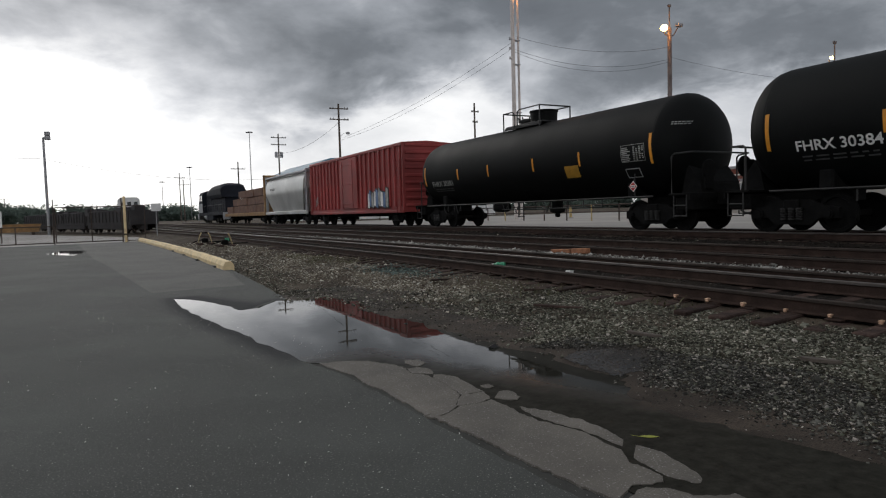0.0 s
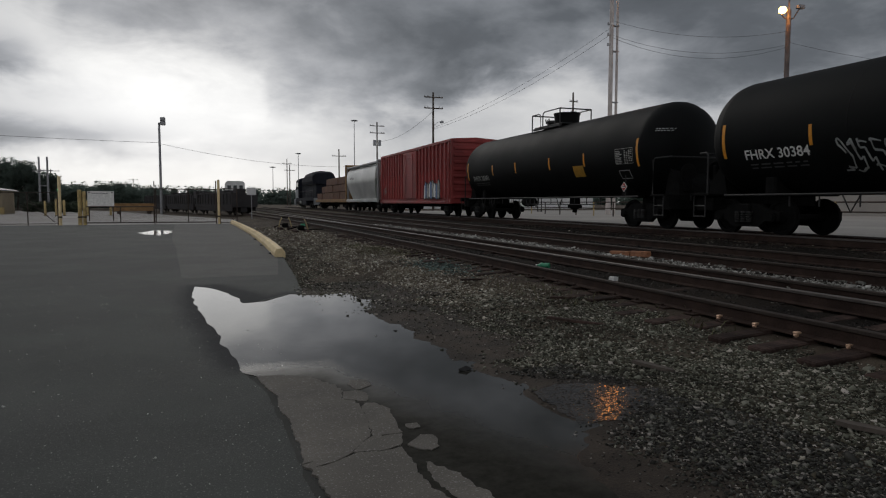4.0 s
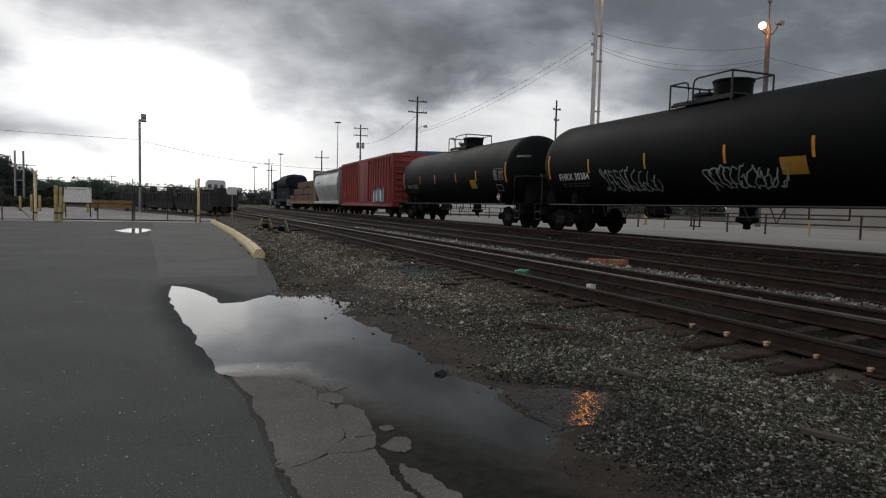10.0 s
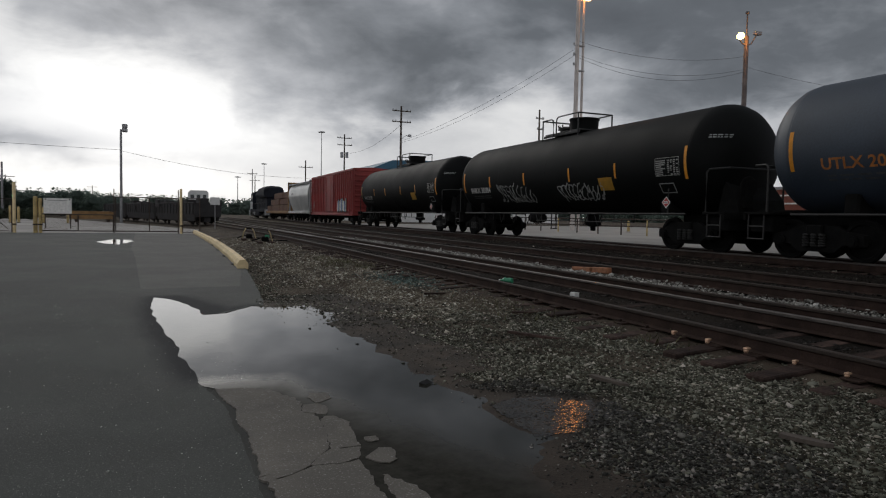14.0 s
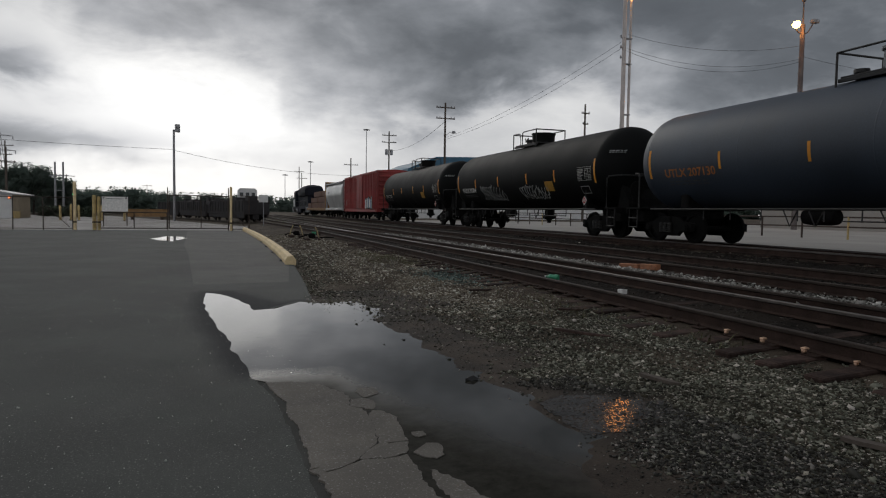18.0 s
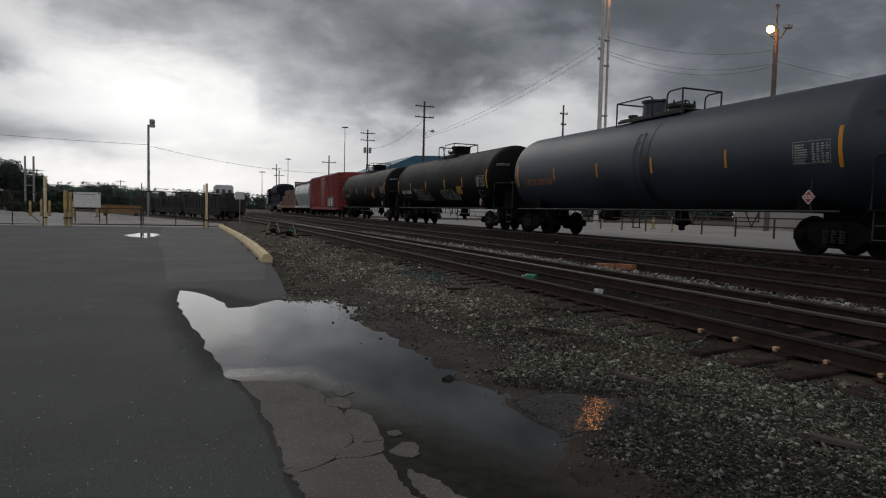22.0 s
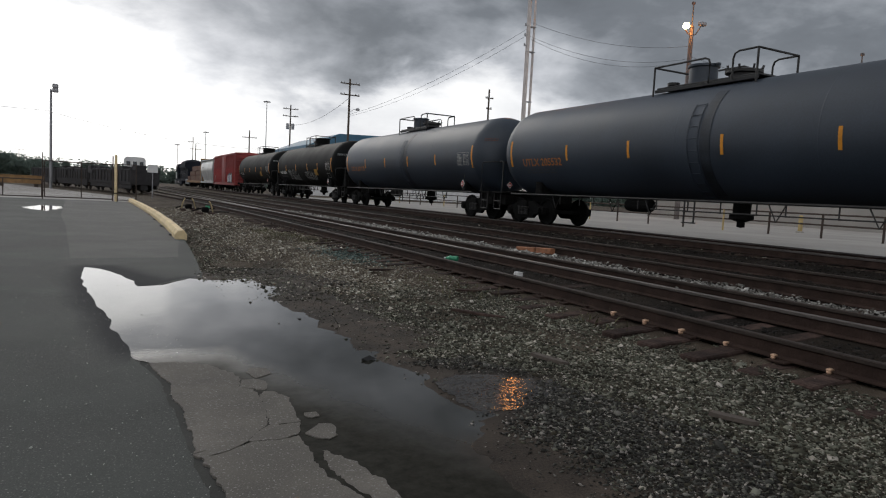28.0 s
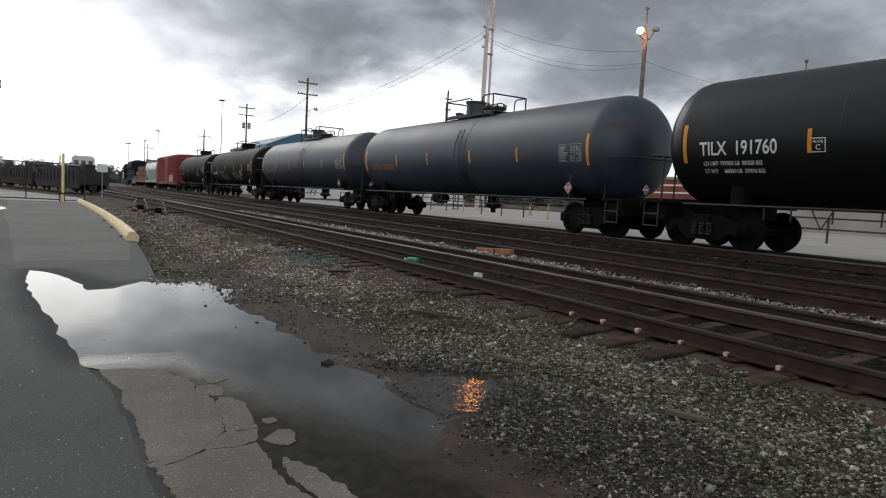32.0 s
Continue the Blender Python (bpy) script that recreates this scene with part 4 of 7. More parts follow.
rail(along([(10.28, -30), (10.28, 20), (10.23, 40), (10.03, 75), (9.63, 130)], 0.65), track_mid)
ties(track_mid, -6, 40, 0.545, 8.3, 10.9, lambda x: 0.385 + (x - 8.85) * 0.05, 6)
track_far = thing("main_track", pose(0, 0, 0), "yard track on which the freight train rolls", "railway track", kind="structure")
for x in (14.5 - 0.7175, 14.5 + 0.7175):
    rail(along([(x, -30), (x, 60), (x, 130)], 0.75), track_far, "", RAIL_TOP)
ties(track_far, -10, 50, 0.545, 13.2, 15.8, lambda x: 0.56, 7)

# ---------------------------------------------------------------- the train
TRAIN_X, RAIL_Z = 14.5, 0.75
MOVERS, WHEELS = [], []


def ran(t):
    """Metres that the train has rolled by t seconds, from its mark."""
    return 9.747 + t * (0.92262 + t * (0.034829 + t * (-0.00046154 + t * 4.784e-6)))


def car_thing(name, offset, label, category):
    ob = thing(name, pose(TRAIN_X, offset + ran(0), RAIL_Z), label, category, "cars of the freight train")
    MOVERS.append((ob, offset))
    return ob


WHEEL_R = 0.457
_wheel = Shape()
for sx in (-1, 1):
    _wheel.lathe([(0.10, sx * 0.80), (0.14, sx * 0.80), (0.16, sx * 0.745), (0.36, sx * 0.73), (0.38, sx * 0.775), (WHEEL_R, sx * 0.775), (WHEEL_R + 0.005, sx * 0.70), (WHEEL_R + 0.028, sx * 0.68), (WHEEL_R + 0.02, sx * 0.655), (0.38, sx * 0.65), (0.36, sx * 0.69), (0.12, sx * 0.66), (0.085, sx * 0.6)], axis="x", n=28)
_wheel.cyl((-0.98, 0, 0), (0.98, 0, 0), 0.08, 10)
WHEELSET = _wheel.mesh("wheelset", TRUCK_STEEL, 35)
_out = [(-1.12, 0.36), (-1.12, 0.60), (-0.72, 0.66), (-0.42, 0.80), (0.42, 0.80), (0.72, 0.66), (1.12, 0.60), (1.12, 0.36), (0.66, 0.36), (0.46, 0.20), (-0.46, 0.20), (-0.66, 0.36)]
_sf = Shape().prism(_out, -0.07, 0.07, axis="x")
for sy in (-1, 1):
    _sf.cyl((-0.13, sy * 0.89, 0.457), (0.10, sy * 0.89, 0.457), 0.13, 14)
    _sf.cyl((-0.16, sy * 0.89, 0.457), (-0.13, sy * 0.89, 0.457), 0.09, 10)
SIDE_FRAME = _sf.mesh("side_frame", TRUCK_STEEL, 30)
_sp = Shape()
for k in range(5):
    _sp.lathe([(0.05, 0.31 + k * 0.06), (0.08, 0.325 + k * 0.06), (0.08, 0.345 + k * 0.06), (0.05, 0.37 + k * 0.06)], (0, 0, 0), "z", 10)
SPRING = _sp.mesh("coil_spring", STEEL_DARK, 30)
BOLSTER = Shape().box((0, 0, 0.68), (2.3, 0.40, 0.26), bevel=0.03).mesh("truck", TRUCK_STEEL)
BRAKE = Shape().box((0, 0, 0.44), (1.7, 0.10, 0.12), bevel=0.02).mesh("brake_beam", TRUCK_STEEL)


def truck(parent, y):
    tr = new("truck", BOLSTER)
    tr.parent = parent
    tr.matrix_basis = pose(0, y, 0)
    for sx, turn in ((-1, 0), (1, 180)):
        o = new("side_frame", SIDE_FRAME)
        o.parent = tr
        o.matrix_basis = pose(sx * 1.0, 0, 0, 0, 0, turn)
        for sy in (-0.2, 0, 0.2):
            o = new("coil_spring", SPRING)
            o.parent = tr
            o.matrix_basis = pose(sx * 1.12, sy, 0)
    for sy in (-0.89, 0.89):
        w = new("wheelset", WHEELSET)
        w.parent = tr
        w.matrix_basis = pose(0, sy, WHEEL_R)
        WHEELS.append((w, sy))
        o = new("brake_beam", BRAKE)
        o.parent = tr
        o.matrix_basis = pose(0, sy * 0.4, 0)
    return tr


def coupler(parent, y, s):
    c = Shape()
    c.box((0, y - s * 0.35, 0.86), (0.22, 0.75, 0.24), bevel=0.03)
    c.box((0.05, y + s * 0.12, 0.86), (0.30, 0.26, 0.28), bevel=0.07)
    c.make("coupler", TRUCK_STEEL, parent)
    h = Shape()
    pts = [(0.28, y - s * 0.25, 0.78), (0.30, y, 0.62), (0.30, y + s * 0.2, 0.48), (0.24, y + s * 0.42, 0.45)]
    h.tube(pts, 0.03, 8).make("air_hose", STEEL_DARK, parent)


def on_tank(r, zc, y, ang):
    """A point of the tank's near side: y along it, ang degrees above its middle."""
    a = radians(ang)
    return (-r * math.cos(a), y, zc + r * math.sin(a))


def band(r, zc, y, width, a0, a1, n=10):
    s = Shape()
    vs, fs = [], []
    for i in range(n + 1):
        a = a0 + (a1 - a0) * i / n
        for rr in (r + 0.002, r + 0.008):
            for yy in (y - width / 2, y + width / 2):
                vs.append(on_tank(rr, zc, yy, a))
    for i in range(n):
        k, m = 4 * i, 4 * i + 4
        fs += [(k + 2, k + 3, m + 3, m + 2), (k, k + 2, m + 2, m), (k + 1, m + 1, m + 3, k + 3)]
    fs += [(0, 1, 3, 2), (4 * n, 4 * n + 2, 4 * n + 3, 4 * n + 1)]
    return s.add(vs, fs)


def wrapped(vs, fs, r, zc, y, ang, lift=0.008, ends=None):
    """Flat words or shapes laid round the tank's near side; seen from there they read towards -y. Cut into narrow strips, so that they follow the round."""
    bm = bmesh.new()
    made = [bm.verts.new(v) for v in vs]
    for f in fs:
        try:
            bm.faces.new([made[i] for i in f])
        except ValueError:
            pass
    lo, hi = min(v[1] for v in vs), max(v[1] for v in vs)
    n = int((hi - lo) / 0.06)
    for k in range(1, n + 1):
        bmesh.ops.bisect_plane(bm, geom=bm.verts[:] + bm.edges[:] + bm.faces[:], plane_co=(0, lo + k * (hi - lo) / (n + 1), 0), plane_no=(0, 1, 0))
    bm.verts.index_update()
    out = []
    for v in bm.verts:
        yy, rr = y - v.co.x, r
        if ends and abs(yy) > ends[0]:
            rr = r * math.sqrt(max(0.05, 1 - ((abs(yy) - ends[0]) / ends[1]) ** 2))
            rise = r * math.sin(radians(ang)) + v.co.y
            out.append((-math.sqrt(max(0.01, rr * rr - rise * rise)) - lift, yy + math.copysign(lift, yy), zc + rise))
            continue
        out.append(on_tank(rr + lift, zc, yy, ang + math.degrees(v.co.y / r)))
    faces = [[v.index for v in f.verts] for f in bm.faces]
    bm.free()
    return Shape().add(out, faces)


def scrawl(width, height, seed):
    """Looping spray-can letters, as ribbons in a plane."""
    rng = random.Random(seed)
    vs, fs = [], []
    x = -width / 2
    while x < width / 2:
        w = rng.uniform(0.25, 0.42)
        pts = [Vector((x + w * 0.5 + w * 0.55 * math.sin(a * rng.uniform(0.9, 1.1) + seed), height * (0.5 + rng.uniform(0.3, 0.5) * math.cos(a * rng.uniform(0.55, 0.75) + x)), 0)) for a in [i * 0.55 for i in range(rng.randint(10, 15))]]
        for p, q in zip(pts, pts[1:]):
            d = (q - p)
            if d.length < 0.02:
                continue
            nrm = Vector((-d.y, d.x, 0)).normalized() * rng.uniform(0.016, 0.028)
            k = len(vs)
            vs += [p - nrm, q - nrm, q + nrm, p + nrm]
            fs.append((k, k + 1, k + 2, k + 3))
        x += w * 0.8
    return vs, fs


def bars(rows, w, h, gap=0.5, seed=1):
    """Rows of short bars in place of small lettering."""
    rng = random.Random(seed)
    vs, fs = [], []
    for k in range(rows):
        x, y = -w / 2, h - (k + 1) * h / rows
        while x < w / 2 - 0.02:
            b = min(rng.uniform(0.08, 0.22) * w, w / 2 - x)
            n = len(vs)
            vs += [Vector((x, y, 0)), Vector((x + b, y, 0)), Vector((x + b, y + h / rows * gap, 0)), Vector((x, y + h / rows * gap, 0))]
            fs.append((n, n + 1, n + 2, n + 3))
            x += b + 0.05 * w
    return vs, fs


def data_table(w, h, seed):
    """A stencilled table: a frame, a long column of entries and four narrow ones, as plain bars."""
    rng = random.Random(seed)
    vs, fs = [], []
    def box(x0, x1, y0, y1):
        k = len(vs)
        vs.extend([Vector((x0, y0, 0)), Vector((x1, y0, 0)), Vector((x1, y1, 0)), Vector((x0, y1, 0))])
        fs.append((k, k + 1, k + 2, k + 3))
    e = 0.014
    box(-w / 2, w / 2, 0, e), box(-w / 2, w / 2, h - e, h), box(-w / 2, -w / 2 + e, e, h - e), box(w / 2 - e, w / 2, e, h - e)
    for k in range(8):
        y = h - 0.045 - (k + 1) * (h - 0.07) / 8
        t = (h - 0.07) / 8 * 0.60
        box(-w * 0.46, -w * 0.46 + w * rng.uniform(0.22, 0.40), y, y + t)
        for c in range(4):
            if rng.random() < 0.85:
                x = w * (0.02 + 0.12 * c)
                box(x, x + w * rng.uniform(0.06, 0.09), y, y + t)
    return vs, fs


def words(vs, fs, gap):
    """Splits lettering into its words: lists of points and faces parted by clear gaps."""
    rows = sorted((min(vs[i].x for i in f), max(vs[i].x for i in f), f) for f in fs)
    groups, reach = [], None
    for lo, hi, f in rows:
        if reach is None or lo - reach > gap:
            groups.append([])
            reach = hi
        groups[-1].append(f)
        reach = max(reach, hi)
    for g in groups:
        ids = sorted({i for f in g for i in f})
        at = {i: k for k, i in enumerate(ids)}
        yield [vs[i] for i in ids], [tuple(at[i] for i in f) for f in g]


def tank_car(offset, paint, label, half, marks, front_words, base_ang, words_mat, style, seed):
    car = car_thing("tank_car", offset, label, "tank car")
    R, ZC = 1.55, 2.57
    L = half + 0.12                       # where the heads begin
    deep = 0.98 if style == "new" else 0.92
    prof = []
    for i in range(9):
        a = math.pi / 2 * i / 8
        prof.append((R * math.sin(a) + 0.001, -L - deep * math.cos(a)))
    shell = [(R, -L), (R, -L + 0.04), (R + 0.004, -L + 0.05)]
    ribs = [-L * 0.5, 0.0, L * 0.5]
    for y in ribs:
        shell += [(R + 0.004, y - 0.02), (R + 0.006, y - 0.01), (R + 0.006, y + 0.01), (R + 0.004, y + 0.02)]
    shell += [(R + 0.004, L - 0.05), (R, L - 0.04), (R, L)]
    Shape().lathe(shell, (0, 0, ZC), "y", 72).make("tank_shell", paint, car, smooth=9)
    Shape().lathe(prof, (0, 0, ZC), "y", 72).make("tank_head", paint, car, smooth=50)
    Shape().lathe([(r, -h) for r, h in prof], (0, 0, ZC), "y", 72).make("tank_head", paint, car, smooth=50)
    # stripes along the near side
    for y in (half, -half):
        band(R, ZC, y, 0.10, -21.5, 12, 12).make("reflective_stripe", BRIGHT_STRIPE, car, "tall orange reflective stripe")
    for y in marks:
        band(R + 0.003, ZC, y, 0.085, -15.7, 2, 6).make("reflective_stripe", BRIGHT_STRIPE, car)
    # words
    ends = (L, deep)
    if front_words:
        size, inset, wide = {"late": (0.43, 0.42, 1.90), "old": (0.35, 0.68, 1.92), "new": (0.35, 0.72, 2.15)}[style]
        vs, fs = flat_text(front_words, size)
        grow = wide / (max(v.x for v in vs) - min(v.x for v in vs))
        vs = [Vector((v.x * grow, v.y, 0)) for v in vs]
        for v1, f1 in words(vs, fs, 0.10):
            wrapped(v1, f1, R, ZC, half - inset - wide / 2, base_ang).make("lettering", words_mat, car, "painted reporting mark")
        if style == "late":
            for body, ang in (("LD LMT 197000 LB  89350 KG", -24.0), ("LT WT     66000 LB  29950 KG", -31.0)):
                v2, f2 = flat_text(body, 0.135)
                v2 = [Vector((v.x * 0.86, v.y, 0)) for v in v2]
                left = half - 0.5 - max(v.x for v in v2)
                for v1, f1 in words(v2, f2, 0.035):
                    wrapped(v1, f1, R, ZC, left, ang).make("lettering", words_mat, car, "small white load lettering")
            v2, f2 = flat_text("PLATE", 0.072)
            wrapped(v2, f2, R, ZC, 4.13, -8.6).make("lettering", words_mat, car)
            v2, f2 = flat_text("C", 0.15)
            wrapped(v2, f2, R, ZC, 4.13, -13.6).make("lettering", words_mat, car)
            b4 = Shape()
            for u0, u1, w0, w1 in ((-0.15, 0.15, 0.0, 0.018), (-0.15, 0.15, 0.27, 0.288), (-0.15, -0.132, 0.018, 0.27), (0.132, 0.15, 0.018, 0.27)):
                q = wrapped([Vector((u0, w0, 0)), Vector((u1, w0, 0)), Vector((u1, w1, 0)), Vector((u0, w1, 0))], [(0, 1, 2, 3)], R, ZC, 4.13, -15.5)
                b4.add(q.v, q.f)
            b4.make("plate_frame", words_mat, car)
        else:
            v2, f2 = bars(2, 1.7, 0.20, 0.4, seed)
            wrapped(v2, f2, R, ZC, half - inset - 0.95, base_ang - 10).make("lettering", DIM_PAINT, car, "small worn lettering")
    v2, f2 = data_table(0.98, 0.52, seed + 3)
    wrapped(v2, f2, R, ZC, -half + 0.72, -17).make("data_panel", DATA_PAINT, car, "rows of small stencilled data")
    v2, f2 = bars(2, 0.75, 0.22, 0.5, seed + 5)
    wrapped([Vector((v[0] * 0.42, v[1] * 0.55, 0)) for v in v2], f2, R, ZC, -L - 0.58, 19, 0.012, ends).make("end_lettering", DULL_RED if words_mat is FADED_ORANGE else GRAFFITI, car)
    if style == "old":
        wrapped([Vector((-0.36, 0, 0)), Vector((0.36, 0, 0)), Vector((0.36, 0.44, 0)), Vector((-0.36, 0.44, 0))], [(0, 1, 2, 3)], R, ZC, -3.64, -30).make("yellow_panel", YELLOW_PANEL, car, "plain yellow warning panel")
        wrapped([Vector((-0.3, 0, 0)), Vector((0.3, 0, 0)), Vector((0.3, 0.03, 0)), Vector((-0.3, 0.03, 0))] + [Vector((-0.3, 0.3, 0)), Vector((0.3, 0.3, 0)), Vector((0.3, 0.33, 0)), Vector((-0.3, 0.33, 0))] + [Vector((-0.3, 0, 0)), Vector((-0.27, 0, 0)), Vector((-0.27, 0.33, 0)), Vector((-0.3, 0.33, 0))] + [Vector((0.27, 0, 0)), Vector((0.3, 0, 0)), Vector((0.3, 0.33, 0)), Vector((0.27, 0.33, 0))],
                [(0, 1, 2, 3), (4, 5, 6, 7), (8, 9, 10, 11), (12, 13, 14, 15)], R, ZC, -half + 0.85, -37).make("test_frame", GRAFFITI, car)
    if seed == 12:
        for yc, w, k in ((2.6, 2.7, 3), (-2.0, 2.5, 8)):
            v2, f2 = scrawl(w, 0.95 if yc > 0 else 0.8, k)
            wrapped(v2, f2, R, ZC, yc, -46).make("spray_paint", GRAFFITI, car, "grey scrawled spray paint")
    # placard
    d, px, py, pz = 0.17, -1.44, -half + 0.8, 1.36
    for yy, xx in ((py, px),):
        placard = Shape().prism([(yy, pz - d), (yy + d, pz), (yy, pz + d), (yy - d, pz)], xx - 0.006, xx + 0.006, axis="x").make("placard", WHITE_PAINT, car, "red diamond hazard placard with a white rim")
        e = d - 0.028
        Shape().prism([(yy, pz - e), (yy + e, pz), (yy, pz + e), (yy - e, pz)], xx - 0.009, xx - 0.006, axis="x").make("placard_face", material_red(), placard)
        Shape().box((xx - 0.011, yy, pz), (0.004, 0.17, 0.072)).make("placard_panel", WHITE_PAINT, placard)
        for k in range(4):
            Shape().box((xx - 0.014, yy - 0.054 + 0.036 * k, pz), (0.003, 0.019, 0.046)).make("placard_digit", STEEL_DARK, placard)
        Shape().tube([(xx + 0.03, yy - 0.05, 1.02), (xx + 0.03, yy - 0.05, 1.75)], 0.022).make("placard_bracket", STEEL_DARK, car)
    if style == "new":
        ye, xe, ze, d = -half - 1.34, -0.52, 1.37, 0.135
        placard = Shape().prism([(xe, ze - d), (xe + d, ze), (xe, ze + d), (xe - d, ze)], ye - 0.006, ye + 0.006, axis="y").make("placard", WHITE_PAINT, car, "small red diamond hazard placard on the car's end")
        e = d - 0.022
        Shape().prism([(xe, ze - e), (xe + e, ze), (xe, ze + e), (xe - e, ze)], ye - 0.009, ye - 0.006, axis="y").make("placard_face", material_red(), placard)
        Shape().box((xe, ye - 0.011, ze), (0.13, 0.004, 0.055)).make("placard_panel", WHITE_PAINT, placard)
        Shape().tube([(xe, ye + 0.03, 1.02), (xe, ye + 0.03, 1.46)], 0.022).make("placard_bracket", STEEL_DARK, car)
    # top fittings
    top = ZC + R
    old = style == "old"
    y0, y1 = (1.5, -0.95) if old else (1.65, -1.65)
    Shape().box((0, (y0 + y1) / 2, top + 0.03), (1.3, y0 - y1 - 0.05, 0.05), bevel=0.01).make("top_platform", STEEL_DARK, car)
    for sx in (-1, 1):
        Shape().box((sx * 0.68, (y0 + y1) / 2, top - 0.05), (0.06, y0 - y1, 0.09), bevel=0.01).make("platform_edge", STEEL_DARK, car)
    if old:
        Shape().lathe([(0.46, top), (0.46, top + 0.06), (0.52, top + 0.09), (0.54, top + 0.44), (0.57, top + 0.46), (0.57, top + 0.52), (0.01, top + 0.54)], (0, -0.25, 0), "z", 28).make("valve_housing", paint, car, smooth=30)
        hatch, hr = 0.85, 0.38
    else:
        Shape().lathe([(0.34, top), (0.36, top + 0.06), (0.36, top + 0.10), (0.38, top + 0.12), (0.37, top + 0.54), (0.42, top + 0.56), (0.42, top + 0.62), (0.01, top + 0.64)], (0, 0.6, 0), "z", 28).make("valve_housing", paint, car, smooth=30)
        Shape().box((0, 0.14, top + 0.60), (0.12, 0.14, 0.07), bevel=0.02).make("housing_lug", paint, car)
        Shape().lathe([(0.10, top), (0.10, top + 0.12), (0.17, top + 0.14), (0.17, top + 0.22), (0.01, top + 0.25)], (-0.25, 1.4, 0), "z", 14).make("vent_valve", STEEL_DARK, car, smooth=30)
        hatch, hr = -0.7, 0.46
    Shape().lathe([(hr * 0.8, top), (hr * 0.8, top + 0.20), (hr, top + 0.22), (hr, top + 0.29), (hr * 0.6, top + 0.34), (0.01, top + 0.36)], (0, hatch, 0), "z", 24).make("manway", STEEL_DARK, car, smooth=30)
    for i in range(8):
        a = (i + 0.5) * math.pi / 4
        ca, sa = math.cos(a), math.sin(a)
        Shape().cyl((hr * 0.9 * ca, hatch + hr * 0.9 * sa, top + 0.22), (hr * ca, hatch + hr * sa, top + 0.40), 0.03, 6).make("manway_bolt", STEEL_DARK, car)
    # two pipe cages: a plain one and an arched one
    z = top + 0.61
    if old:
        runs = [(y0, 0.72, z - 0.02), (y1, 0.52, z + 0.02)]
    else:
        runs = [(y0, -0.25, z), (y1, -0.95, z + 0.02)]
    for ya, yb, zz in runs:
        out = 1 if ya > yb else -1
        for sx in (-0.75, 0.75):
            Shape().tube([(sx, ya, top - 0.25), (sx, ya, zz)], 0.028, 8).make("rail_post", STEEL_DARK, car, smooth=60)
            Shape().tube([(sx, ya, zz), (sx, yb + out * 0.16, zz), (sx, yb + out * 0.04, zz - 0.05), (sx, yb, zz - 0.17), (sx, yb, top - 0.05)], 0.026, 8).make("safety_rail", STEEL_DARK, car, smooth=60)
        Shape().tube([(-0.75, ya, zz), (0.75, ya, zz)], 0.028, 8).make("cross_rail", STEEL_DARK, car, smooth=60)
    # ladder over the near side
    lad, foot, high = Shape(), Shape(), (-40 if old else 42)
    for dy in (-0.16, 0.16):
        lad.tube([on_tank(R + 0.025, ZC, -0.6 + dy, a) for a in range(-70, high, 8)], 0.012, 6)
        foot.tube([(-1.46, -0.6 + dy, 1.05), (-1.46, -0.6 + dy, 0.45)], 0.022, 6)
    for a in range(-66, high - 2, 11):
        lad.tube([on_tank(R + 0.025, ZC, -0.76, a), on_tank(R + 0.025, ZC, -0.44, a)], 0.010, 5)
    for z in (0.47, 0.75):
        foot.tube([(-1.46, -0.82, z), (-1.46, -0.38, z)], 0.018, 5)
    lad.make("ladder", paint, car)
    foot.make("side_step", STEEL_DARK, car)
    if style == "new":
        band(R + 0.006, ZC, -0.98, 0.30, -62, 50, 24).make("spill_stain", STAINED_TANK, car, "dark streak of spilt product below the manway")
    # sills, side walk rail and steps
    for s in (-1, 1):
        Shape().box((0, s * (half + 0.15), 0.95), (0.55, 3.0, 0.42), bevel=0.02).make("stub_sill", TRUCK_STEEL, car)
        Shape().box((0, s * (half - 1.2), 1.25), (2.3, 0.35, 0.5), bevel=0.05).make("saddle", TRUCK_STEEL, car)
        e = Shape().box((0, s * (half + 0.95), 1.06), (2.9, 0.75, 0.06), bevel=0.01)
        e.box((0, s * (half + 1.3), 0.98), (2.9, 0.06, 0.18))
        e.make("end_platform", TRUCK_STEEL, car)
        ye = s * (half + 0.68)
        Shape().tube([(-1.42, ye, 1.05), (-1.42, ye, 2.14), (-1.40, ye + s * 0.08, 2.22), (-1.20, s * (half + 1.24), 2.24), (1.20, s * (half + 1.24), 2.24), (1.40, ye + s * 0.08, 2.22), (1.42, ye, 2.14), (1.42, ye, 1.05)], 0.026, 8).make("end_rail", STEEL_DARK, car, "bent pipe rail across the car's end")
        for sx in (-1, 1):
            x = sx * 1.42
            st = Shape()
            for yy in (half + 0.75, half + 1.2):
                st.tube([(x, s * yy, 1.05), (x, s * yy, 0.42)], 0.02, 6)
            for z in (0.44, 0.74):
                st.tube([(x, s * (half + 0.75), z), (x, s * (half + 1.2), z)], 0.02, 6)
            st.make("step", STEEL_DARK, car)
        truck(car, s * (half - 0.35))
        coupler(car, s * 8.85, s)
        Shape().box((0, s * (half + 0.98), 0.80), (2.5, 0.62, 0.40), bevel=0.03).make("end_sill", TRUCK_STEEL, car)
